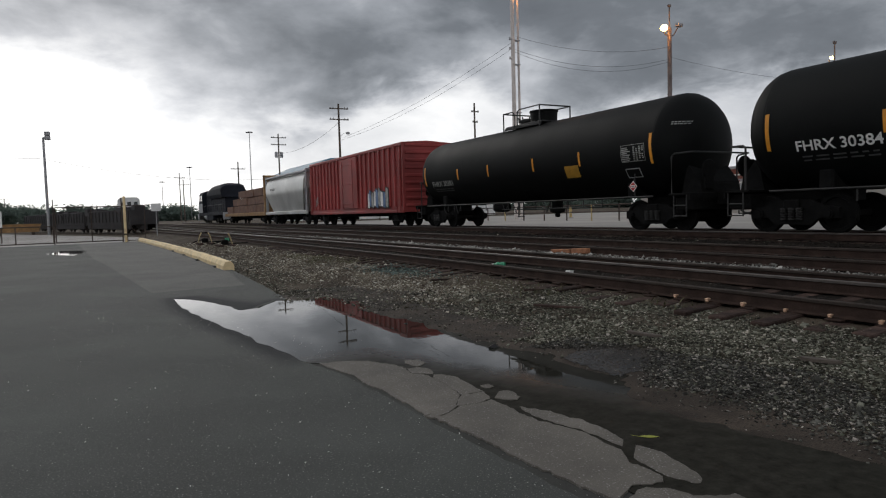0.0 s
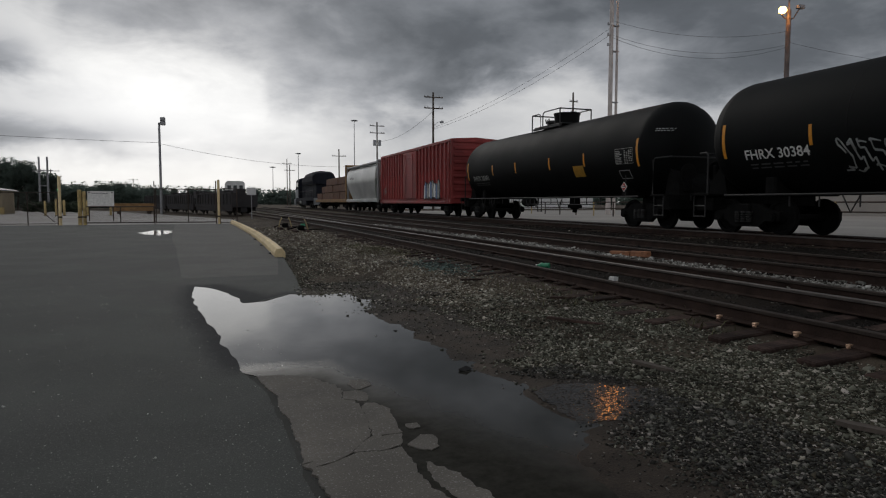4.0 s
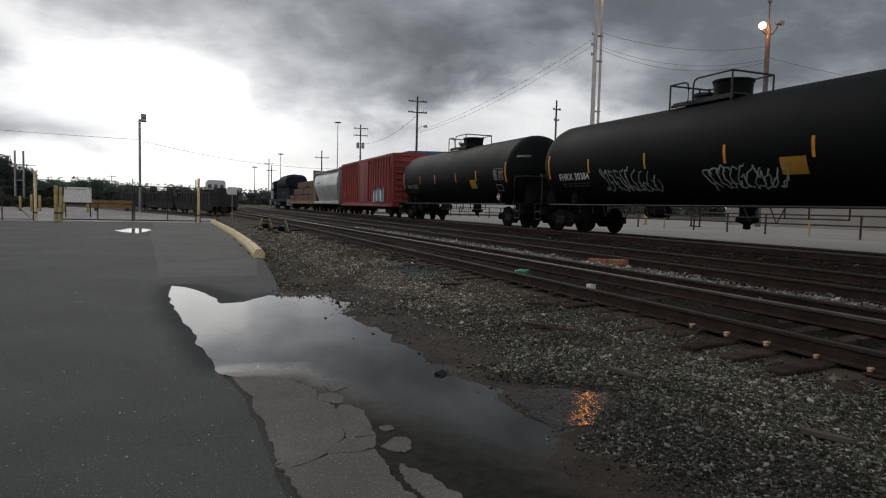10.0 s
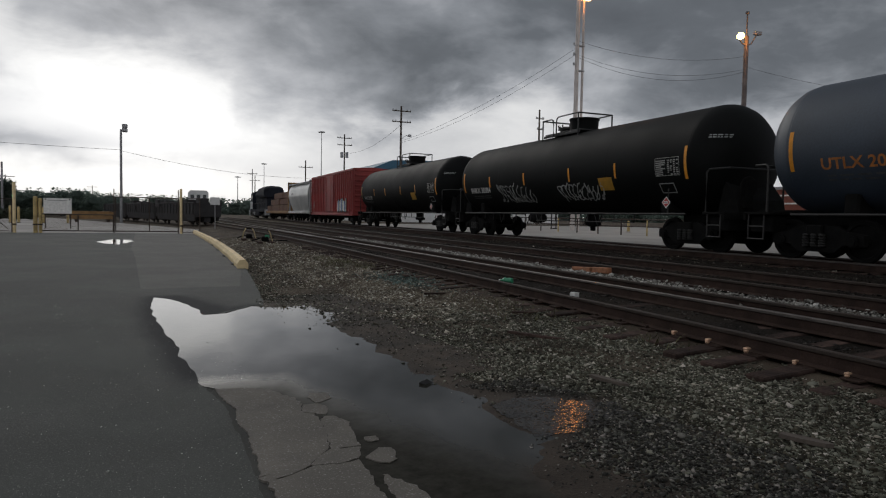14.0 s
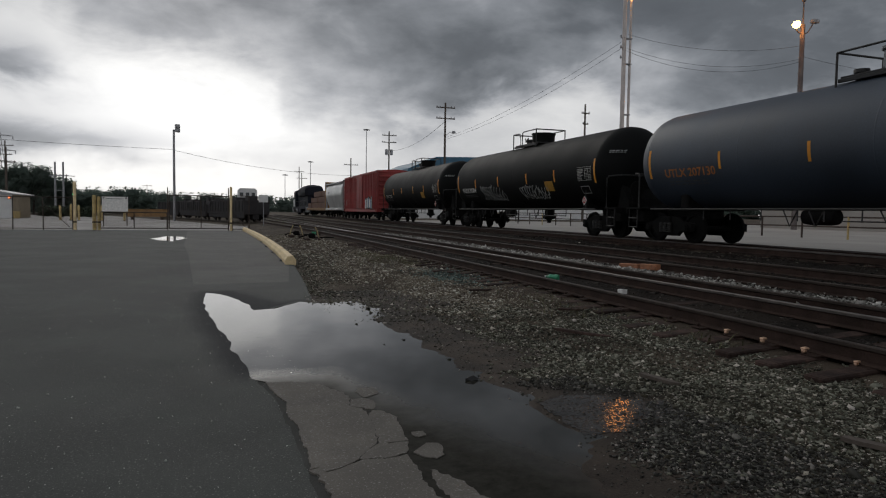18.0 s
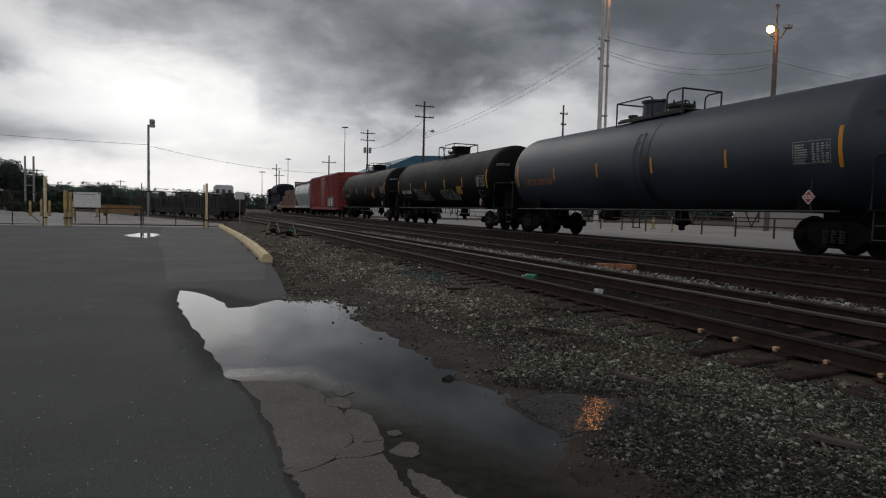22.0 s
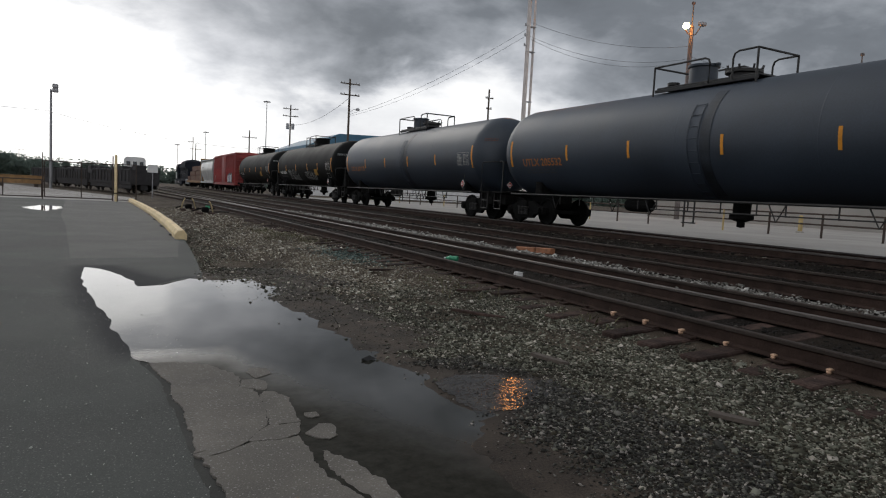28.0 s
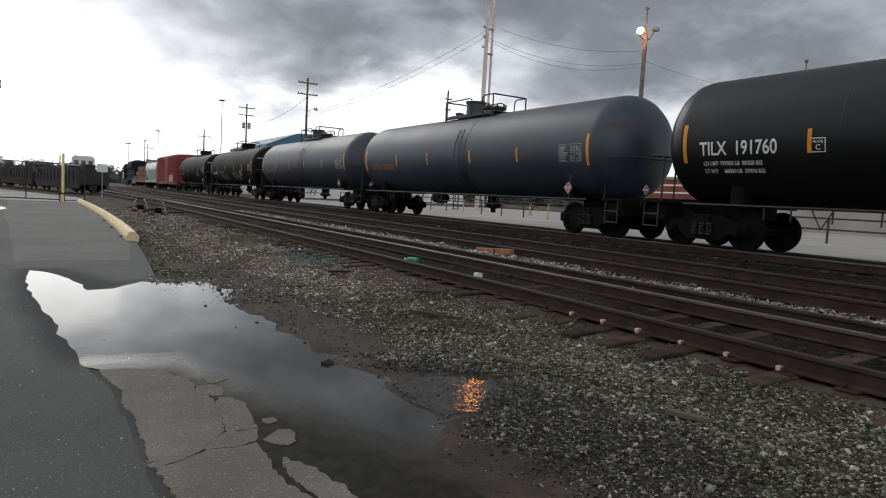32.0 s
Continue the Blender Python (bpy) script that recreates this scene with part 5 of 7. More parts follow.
        if old:
            Shape().lathe([(0.02, 0), (0.27, 0.01), (0.29, 0.03), (0.29, 0.06), (0.25, 0.06), (0.24, 0.03), (0.02, 0.03)], (-0.55, s * (half + 1.30), 1.75), "y", 18).make("hand_brake_wheel", TRUCK_STEEL, car)
            Shape().box((-0.55, s * (half + 1.22), 1.55), (0.34, 0.16, 0.75), bevel=0.03).make("brake_housing", TRUCK_STEEL, car)
            Shape().lathe([(0.01, -0.42), (0.17, -0.38), (0.19, -0.3), (0.19, 0.3), (0.17, 0.38), (0.01, 0.42)], (0.25, s * (half + 1.02), 1.30), "x", 14).make("brake_cylinder", TRUCK_STEEL, car, smooth=40)
            Shape().prism([(s * (half + 0.55), 1.08), (s * (half + 1.25), 1.08), (s * (half + 1.18), 1.42), (s * (half + 0.75), 1.95)], -0.85, 0.85, axis="x").make("head_brace", TRUCK_STEEL, car)
    Shape().tube([(-1.45, -half, 1.03), (-1.45, half, 1.03)], 0.03, 8).make("side_rail", STEEL_DARK, car, "long thin rail along the tank's underside")
    rng = random.Random(seed)
    y = -half + 2.2
    while y < half - 2.0:
        Shape().tube([(-1.42, y, 1.02), (-1.42, y, 0.74)], 0.018, 5).make("pipe_hanger", STEEL_DARK, car)
        if rng.random() < 0.3:
            Shape().tube([(-1.42, y, 1.0), (-1.42, y + 0.22, 0.62), (-1.42, y + 0.42, 1.0)], 0.018, 5).make("pipe_bracket", STEEL_DARK, car)
        y += rng.uniform(0.55, 1.2)
    Shape().tube([(-1.42, -half + 2.2, 0.76), (-1.42, half * 0.1, 0.76)], 0.018, 6).make("brake_pipe", STEEL_DARK, car)
    Shape().lathe([(0.22, 1.1), (0.22, 0.75), (0.30, 0.73), (0.30, 0.62), (0.10, 0.55), (0.10, 0.42), (0.01, 0.40)], (0, -1.0, 0), "z", 16).make("bottom_outlet", TRUCK_STEEL, car, smooth=30)
    Shape().lathe([(0.01, -0.5), (0.18, -0.45), (0.20, -0.3), (0.20, 0.3), (0.18, 0.45), (0.01, 0.5)], (-0.6, 2.0, 0.85), "y", 16).make("air_reservoir", TRUCK_STEEL, car, smooth=40)
    return car


_red = []


def material_red():
    if not _red:
        _red.append(material("placard_red", (0.50, 0.05, 0.045), 0.6, vary=0.2, scale=5, fine=40, bump=0.0))
    return _red[0]


tank_a = tank_car(11.05, BLACK_TANK, "plain black tank car with orange stripes", 7.27, (4.1, 1.6, -1.5, -4.1), "FHRX 30381", -24, DATA_PAINT, "old", 11)
tank_b = tank_car(-7.24, BLACK_TANK, "black tank car with white lettering and grey scrawls", 7.27, (4.6, 1.6, -1.6, -4.2), "FHRX 30384", -24, WHITE_PAINT, "old", 12)
tank_c = tank_car(-25.37, GREY_TANK, "faded black tank car with dull orange lettering", 7.57, (4.5, 1.6, -1.3, -4.3), "UTLX 207130", -21, FADED_ORANGE, "new", 13)
tank_d = tank_car(-43.40, GREY_TANK, "faded black tank car with a red hazard placard", 7.57, (4.4, 1.65, -1.48, -4.3), "UTLX 205532", -21, FADED_ORANGE, "new", 14)
tank_e = tank_car(-61.6, GLOSS_TANK, "glossy black tank car with crisp white lettering", 7.3, (4.3, 1.5, -1.5, -4.3), "TILX  191760", -15.0, WHITE_PAINT, "late", 15)


def boxcar(offset):
    car = car_thing("boxcar", offset, "bright red ribbed steel boxcar with spray paint near its door", "boxcar")
    half, w, z0, z1 = 8.05, 1.52, 0.78, 4.45
    Shape().box((0, 0, (z0 + z1) / 2), (2 * w - 0.12, 2 * half - 0.1, z1 - z0)).make("body", RED_CAR, car)
    rib = Shape().box((0, 0, 0), (0.11, 0.16, z1 - z0 - 0.4), bevel=0.03).mesh("side_rib", RED_CAR)
    for sx in (-1, 1):
        for k in range(23):
            y = -half + 0.35 + k * (2 * half - 0.7) / 22
            if abs(y) < 1.7:
                continue
            o = new("side_rib", rib)
            o.parent = car
            o.matrix_basis = pose(sx * (w - 0.02), y, (z0 + z1) / 2 + 0.1)
    for sx in (-1, 1):
        d = Shape().box((sx * (w + 0.005), 0, (z0 + z1) / 2 + 0.05), (0.10, 3.1, z1 - z0 - 0.5), bevel=0.02)
        door = d.make("door", RED_CAR, car)
        for z in (1.45, 2.65, 3.85):
            Shape().box((sx * (w + 0.055), 0, z), (0.03, 2.9, 0.08), bevel=0.01).make("door_rib", RED_CAR, door)
        for y in (-0.9, 0.9):
            Shape().tube([(sx * (w + 0.11), y, 1.1), (sx * (w + 0.11), y, 4.1)], 0.025, 6).make("lock_bar", RED_CAR, door)
        Shape().box((sx * (w - 0.02), 0, z0 + 0.05), (0.12, 2 * half, 0.16), bevel=0.02).make("side_sill", RED_CAR, car)
        Shape().box((sx * (w - 0.02), 0, z1 - 0.08), (0.12, 2 * half, 0.16), bevel=0.02).make("top_chord", RED_CAR, car)
    for s in (-1, 1):
        e = Shape().box((0, s * (half - 0.05), (z0 + z1) / 2), (2 * w - 0.2, 0.06, z1 - z0))
        end = e.make("end_wall", RED_CAR, car)
        for k in range(9):
            Shape().box((0, s * (half - 0.02), z0 + 0.35 + k * 0.40), (2 * w - 0.3, 0.12, 0.20), bevel=0.06).make("end_rib", RED_CAR, end)
        for sx in (-1, 1):
            Shape().box((sx * (w - 0.06), s * (half - 0.04), (z0 + z1) / 2), (0.14, 0.14, z1 - z0), bevel=0.02).make("corner_post", RED_CAR, car)
        ld = Shape()
        for yy in (half - 0.6, half - 0.15):
            ld.tube([(-1.62, s * yy, 0.8), (-1.62, s * yy, 3.6)], 0.02, 5)
        for k in range(7):
            ld.tube([(-1.62, s * (half - 0.6), 0.9 + k * 0.42), (-1.62, s * (half - 0.15), 0.9 + k * 0.42)], 0.015, 5)
        ld.make("ladder", RED_CAR, car)
        truck(car, s * 6.2)
        coupler(car, s * 8.5, s)
    roof = Shape().prism([(-w, z1 - 0.02), (w, z1 - 0.02), (w, z1 + 0.02), (0, z1 + 0.12), (-w, z1 + 0.02)], -half, half, axis="y")
    for k in range(14):
        roof.box((0, -half + 0.6 + k * 1.14, z1 + 0.10), (0.9, 0.08, 0.05))
    roof.make("roof", RED_CAR, car)
    Shape().box((0, 0, 0.68), (1.2, 2 * half - 1, 0.25)).make("underframe", TRUCK_STEEL, car)
    # spray paint by the rear of the near side
    blue = material("blue_spray_paint", (0.10, 0.17, 0.33), 0.5)
    rng = random.Random(4)
    y = -3.3
    for k in range(9):
        wd, hi = rng.uniform(0.20, 0.34), rng.uniform(0.85, 1.15)
        lean = rng.uniform(-0.08, 0.08)
        base = 1.08 + rng.uniform(-0.05, 0.08)
        for mat, grow, out in ((STEEL_DARK, 0.05, 0.078), ((WHITE_PAINT, blue, DATA_PAINT)[k % 3], 0.0, 0.084)):
            ol = [(y - wd - grow, base - grow), (y + grow, base - grow + 0.06), (y + lean + grow, base + hi * 0.55), (y + lean - wd * 0.2 + grow, base + hi + grow), (y + lean - wd - grow, base + hi * 0.92 + grow), (y - wd * 1.1 - grow, base + hi * 0.4)]
            Shape().prism(ol, -w - out, -w - 0.05, axis="x").make("spray_paint", mat, car, "block letters in blue and white spray paint")
        y -= wd + 0.06
    for k in range(3):
        Shape().box((-w - 0.078, 6.6 - 0.22 * k, 1.6 + 0.1 * k), (0.006, 0.08, 0.5)).make("spray_paint", DATA_PAINT, car)
    return car


def hopper(offset):
    car = car_thing("covered_hopper", offset, "pale grey covered hopper car with rounded sides", "hopper car")
    half = 6.4
    # side sheets: a bowed upper half, a flat lower half drawn in towards the sill, and ends that slope in below the crease
    half_sec = [(-1.22, 1.05), (-1.36, 1.55), (-1.48, 2.05), (-1.56, 2.5), (-1.60, 2.68), (-1.61, 2.9), (-1.60, 3.2), (-1.56, 3.5), (-1.49, 3.75), (-1.36, 3.96), (-1.15, 4.12), (-0.85, 4.2)]
    sec = half_sec + [(-x, z) for x, z in reversed(half_sec)]

    def reach(z):
        return half - 0.45 - 1.35 * min(1.0, max(0.0, (2.9 - z) / 1.85)) ** 1.2
    n = len(sec)
    vs = [(x, e * reach(z), z) for e in (-1, 1) for x, z in sec]
    fs = [(k, k + 1, n + k + 1, n + k) for k in range(n - 1)] + [(n - 1, 0, n, 2 * n - 1)]
    for b in (0, n):
        fs += [(b + k, b + k + 1, b + n - 2 - k, b + n - 1 - k) for k in range(n // 2 - 1)]
    Shape().add(vs, fs).make("body", HOPPER, car, smooth=20)
    for sx in (-1, 1):
        Shape().box((sx * 1.38, 0, 4.16), (0.34, 2 * half - 0.3, 0.16), bevel=0.03).make("roof_eave", LOCO_GREY, car)
    for s in (-1, 1):
        fr = Shape()
        for sx in (-1, 1):
            fr.box((sx * 1.45, s * (half - 0.1), 2.6), (0.12, 0.16, 3.5), bevel=0.02)
            fr.box((sx * 1.42, s * (half - 0.5), 1.9), (0.08, 0.10, 2.2), m=None)
        fr.box((0, s * (half - 0.1), 4.25), (3.0, 0.2, 0.2), bevel=0.02)
        fr.make("end_frame", GALV, car)
        truck(car, s * 5.0)
        coupler(car, s * 6.9, s)
    Shape().box((0, 0, 4.32), (1.9, 2 * half, 0.14), bevel=0.02).make("roof_walk", GALV, car)
    for sx in (-1, 1):
        Shape().box((sx * 1.5, 0, 1.0), (0.14, 2 * half, 0.26), bevel=0.02).make("side_sill", HOPPER, car)
    h = Shape()
    for y in (-2.6, 0, 2.6):
        h.add([(-1.1, y - 1.1, 1.1), (1.1, y - 1.1, 1.1), (1.1, y + 1.1, 1.1), (-1.1, y + 1.1, 1.1), (-0.5, y - 0.3, 0.42), (0.5, y - 0.3, 0.42), (0.5, y + 0.3, 0.42), (-0.5, y + 0.3, 0.42)],
              [(0, 1, 5, 4), (1, 2, 6, 5), (2, 3, 7, 6), (3, 0, 4, 7), (4, 5, 6, 7)])
    h.make("discharge_gate", TRUCK_STEEL, car)
    v2, f2 = bars(2, 1.7, 0.3, 0.6, 8)
    s = Shape().add([(-1.622, 3.4 - v[0], 3.0 + 0.7 * v[1]) for v in v2], f2)
    s.make("lettering", DIM_PAINT, car)
    return car


def lumber_car(offset):
    car = car_thing("bulkhead_flatcar", offset, "flatcar with an ochre bulkhead, loaded with brown wrapped lumber", "flatcar")
    half = 10.4
    Shape().box((0, 0, 1.0), (2.8, 2 * half, 0.35), bevel=0.03).make("deck", YELLOW_BROWN, car)
    Shape().prism([(-half + 3, 0.82), (-half + 4.5, 0.55), (half - 4.5, 0.55), (half - 3, 0.82)], -0.5, 0.5, axis="x").make("fish_belly_sill", TRUCK_STEEL, car)
    for s in (-1, 1):
        truck(car, s * 8.0)
        coupler(car, s * 10.75, s)
        if s > 0:
            continue
        b = Shape()
        for sx in (-1, 1):
            b.box((sx * 1.40, s * (half - 0.2), 2.75), (0.2, 0.35, 3.6), bevel=0.03)
        b.box((0, s * (half - 0.2), 2.75), (2.7, 0.12, 3.5))
        b.box((0, s * (half - 0.2), 4.5), (3.0, 0.35, 0.2), bevel=0.03)
        b.make("bulkhead", YELLOW_BROWN, car, "ochre painted end bulkhead")
    rng = random.Random(9)
    for lay, (z, n) in enumerate(((1.18, 5), (1.98, 4), (2.78, 3))):
        y = -half + (0.7, 1.0, 1.5)[lay]
        for k in range(n):
            ln = 3.75
            Shape().box((rng.uniform(-0.04, 0.04), y + ln / 2, z + 0.38), (2.6, ln - 0.12, 0.74), bevel=0.02).make("lumber_pack", LUMBER, car)
            y += ln + 0.05
    return car


def locomotive(offset):
    car = car_thing("locomotive", offset, "dark diesel locomotive with a grey cab end", "locomotive")
    half = 10.4
    Shape().box((0, 0, 1.25), (3.0, 2 * half, 0.4), bevel=0.04).make("frame", LOCO, car)
    hood = [(-0.95, 1.4), (-0.95, 4.3), (-0.6, 4.7), (0.6, 4.7), (0.95, 4.3), (0.95, 1.4)]
    Shape().prism(hood, -half + 1.2, 5.0, axis="y").make("hood", LOCO, car)
    for y in steps((-half + 3.0, 4.5, 1.5)):
        Shape().box((-0.96, y, 2.7), (0.04, 1.2, 2.0), bevel=0.01).make("hood_door", LOCO, car)
    rad = [(-1.35, 3.3), (-1.52, 3.7), (-1.55, 4.4), (-1.4, 4.75), (-0.9, 5.0), (0.9, 5.0), (1.4, 4.75), (1.55, 4.4), (1.52, 3.7), (1.35, 3.3)]
    n, low = len(rad), 0.25
    vs = [(x, y, z - d * (z > 4.0)) for y, d in ((-half + 0.8, low), (-half + 1.3, 0), (-half + 8.0, 0), (-half + 11.5, 0.55)) for x, z in rad]
    fs = [(r * n + k, r * n + (k + 1) % n, (r + 1) * n + (k + 1) % n, (r + 1) * n + k) for r in range(3) for k in range(n)]
    fs += [tuple(range(n)), tuple(range(4 * n - 1, 3 * n - 1, -1))]
    Shape().add(vs, fs).make("radiator", LOCO, car)
    for x in (-0.45, 0.45):
        Shape().lathe([(0.5, 4.98), (0.5, 5.06), (0.42, 5.1), (0.05, 5.1)], (0, -half + 2.6 + 2.2 * (x + 0.45), 0), "z", 16).make("roof_fan", STEEL_DARK, car)
    cab = [(-1.5, 1.4), (-1.55, 3.0), (-1.5, 4.1), (-1.3, 4.4), (-0.8, 4.6), (0.8, 4.6), (1.3, 4.4), (1.5, 4.1), (1.55, 3.0), (1.5, 1.4)]
    c = Shape().prism(cab, 5.0, 8.2, axis="y").make("cab", LOCO, car)
    for y in (5.9, 7.2):
        Shape().box((-1.54, y, 3.55), (0.06, 0.85, 0.75), bevel=0.02).make("window", GLASS_DARK, c)
    Shape().box((-1.56, 6.6, 2.15), (0.05, 3.0, 1.3), bevel=0.01).make("side_panel", LOCO_GREY, c, "light grey lower cab side")
    Shape().prism([(-1.4, 1.4), (-1.4, 3.0), (-1.15, 3.35), (1.15, 3.35), (1.4, 3.0), (1.4, 1.4)], 8.2, 9.9, axis="y").make("nose", LOCO_GREY, car, "wide light grey nose")
    for sx in (-1, 1):
        Shape().box((sx * 1.42, 9.7, 0.85), (0.2, 1.1, 1.0), bevel=0.03).make("step_well", LOCO_GREY, car)
    Shape().lathe([(0.01, -0.6), (0.34, -0.55), (0.36, -0.4), (0.36, 0.4), (0.34, 0.55), (0.01, 0.6)], (-1.2, 3.4, 0.85), "y", 16).make("air_reservoir", LOCO_GREY, car, smooth=40)
    for s in (-1, 1):
        Shape().box((0, s * (half - 0.05), 0.95), (3.0, 0.15, 0.9)).make("pilot", LOCO_GREY, car)
        hr = Shape()
        for y in steps((-half + 0.4, half - 0.4, 2.0)):
            hr.tube([(s * 1.48, y, 1.4), (s * 1.48, y, 2.4)], 0.025, 5)
        hr.tube([(s * 1.48, -half + 0.4, 2.4), (s * 1.48, half - 0.4, 2.4)], 0.025, 5)
        hr.make("handrail", STEEL_DARK, car)
        truck(car, s * 6.6)
        truck(car, s * 4.6)
        coupler(car, s * 10.8, s)
    Shape().box((0, 0, 0.75), (2.8, 5.0, 0.8), bevel=0.15).make("fuel_tank", LOCO, car)
    return car


boxcar(29.0)
hopper(44.6)
lumber_car(62.0)
locomotive(83.7)


def motions():
    """The train rolls away from the viewer and gathers speed."""
    for ob, off in MOVERS:
        walk(ob, [(t, pose(TRAIN_X, off + ran(t), RAIL_Z)) for t in [k * 1.0 for k in range(33)]])
    for w, sy in WHEELS:
        walk(w, [(t, pose(0, sy, WHEEL_R, -math.degrees((ran(t) - ran(0)) / WHEEL_R))) for t in [k * 0.25 for k in range(129)]])


# ---------------------------------------------------------------- yard things
def utility_pole(x, y, h, z0=0.6, arms=((0.6, 2.4), (1.9, 2.4)), label="tall wooden utility pole with two crossarms", lamp=False, transformers=False, yaw=0):
    p = thing("utility_pole", pose(x, y, z0, 0, 0, yaw), label, "utility pole", "utility poles along the yard")
    Shape().cyl((0, 0, -0.3), (0, 0, h), 0.17, 12, 0.11).make("pole", WOOD_POLE, p, smooth=40)
    for down, w in arms:
        a = Shape().box((0, -0.14, h - down), (w, 0.10, 0.13), bevel=0.01).make("crossarm", WOOD_POLE, p)
        for u in (-0.46, -0.3, 0.3, 0.46):
            Shape().lathe([(0.03, 0.06), (0.06, 0.10), (0.035, 0.16), (0.05, 0.20), (0.01, 0.24)], (u * w, -0.14, h - down), "z", 8).make("insulator", GALV, a)
    if lamp:
        Shape().tube([(0.1, 0, h - 3.9), (0.6, 0, h - 3.5), (1.0, 0, h - 3.45)], 0.03, 6).make("lamp_arm", GALV, p)
        Shape().lathe([(0.05, 0.2), (0.22, 0.12), (0.26, -0.1), (0.01, -0.14)], (1.1, 0, h - 3.5), "z", 12).make("lamp_head", GALV, p, smooth=30)
    if transformers:
        for sx in (-1, 1):
            Shape().lathe([(0.01, -0.5), (0.26, -0.48), (0.26, 0.4), (0.2, 0.5), (0.01, 0.52)], (sx * 0.45, 0, h - 3.6), "z", 14).make("transformer", GALV, p, smooth=40)
    return p


utility_pole(25.6, 75.0, 14.2, lamp=True)
utility_pole(27.6, 111.0, 14.9, transformers=True, arms=((0.7, 2.6), (1.9, 2.6)), label="wooden utility pole with crossarms and two transformers")
utility_pole(24.5, 130.0, 11.6, arms=((1.4, 2.8),), label="far wooden utility pole with one crossarm")
utility_pole(20.5, 180.0, 11.0, arms=((1.4, 2.8),), label="far wooden utility pole with one crossarm")
utility_pole(22.0, 200.0, 14.0, arms=((1.4, 2.8),), label="far wooden utility pole with one crossarm")
utility_pole(45.5, 76.0, 15.5, arms=((1.2, 1.2), (2.6, 0.8)), label="slim bare pole behind the tank cars")



def far_light_mast(x, y, h):
    p = thing("light_mast", pose(x, y, 0.6), "tall slim yard light mast in the distance", "light mast", "far light masts")
    Shape().cyl((0, 0, -0.3), (0, 0, h), 0.22, 10, 0.10).make("mast", GALV, p, smooth=40)
    s = Shape().lathe([(0.1, h - 0.3), (0.9, h - 0.1), (0.9, h + 0.05), (0.2, h + 0.25)], (0, 0, 0), "z", 12)
    s.make("lamp_ring", GALV, p)
    for k in range(6):
        a = k * math.pi / 3
        Shape().box((1.0 * math.cos(a), 1.0 * math.sin(a), h - 0.1), (0.45, 0.45, 0.35), bevel=0.05).make("floodlight", GALV, p)
    return p


far_light_mast(50.2, 236.0, 30.8)
far_light_mast(38.1, 300.0, 23.0)
far_light_mast(26.8, 300.0, 16.7)


def lot_lamp():
    p = thing("street_lamp", pose(-5.78, 89.2, 0), "dark steel light pole with two unlit floodlights behind the gate", "street lamp")
    Shape().cyl((0, 0, -0.1), (0, 0, 11.5), 0.17, 14, 0.13).make("pole", GALV, p, smooth=40)
    Shape().tube([(0, 0, 11.3), (0.35, -0.1, 11.5)], 0.05, 8).make("bracket", GALV, p)
    for z in (11.4, 11.9):
        Shape().box((0.45, -0.25, z), (0.62, 0.5, 0.5), bevel=0.08).make("floodlight", GALV, p)


lot_lamp()


def lit_mast():
    p = thing("lamp_mast", pose(30.3, 45.0, 0.6), "pair of tall pale poles with a lit orange sodium lamp", "light mast")
    Shape().cyl((0, 0, -0.3), (0, 0, 18.6), 0.20, 14, 0.15).make("wooden_pole", PALE_POLE, p, smooth=40)
    Shape().cyl((0.55, 0, -0.3), (0.55, 0, 18.8), 0.12, 12, 0.09).make("steel_pole", PALE_POLE, p, smooth=40)
    for z in (9.0, 13.0, 15.0):
        Shape().box((0.28, 0, z), (0.75, 0.3, 0.08)).make("clamp", GALV, p)
    Shape().prism([(-0.2, 18.95), (1.25, 18.95), (1.1, 19.25), (0.0, 19.25)], -0.3, 0.3, axis="y").make("lamp_hood", GALV, p)
    Shape().prism([(-0.15, 18.80), (1.2, 18.80), (1.25, 18.94), (-0.2, 18.94)], -0.27, 0.27, axis="y").make("lamp_lens", SODIUM, p, "glowing orange lamp lens")
    for k, z in enumerate((13.4, 14.2, 15.0)):
        Shape().cyl((-0.3, 0, z), (-0.3, 0, z + 0.22), 0.07, 8).box((-0.15, 0, z + 0.05), (0.3, 0.06, 0.05)).make("insulator", GALV, p)


lit_mast()


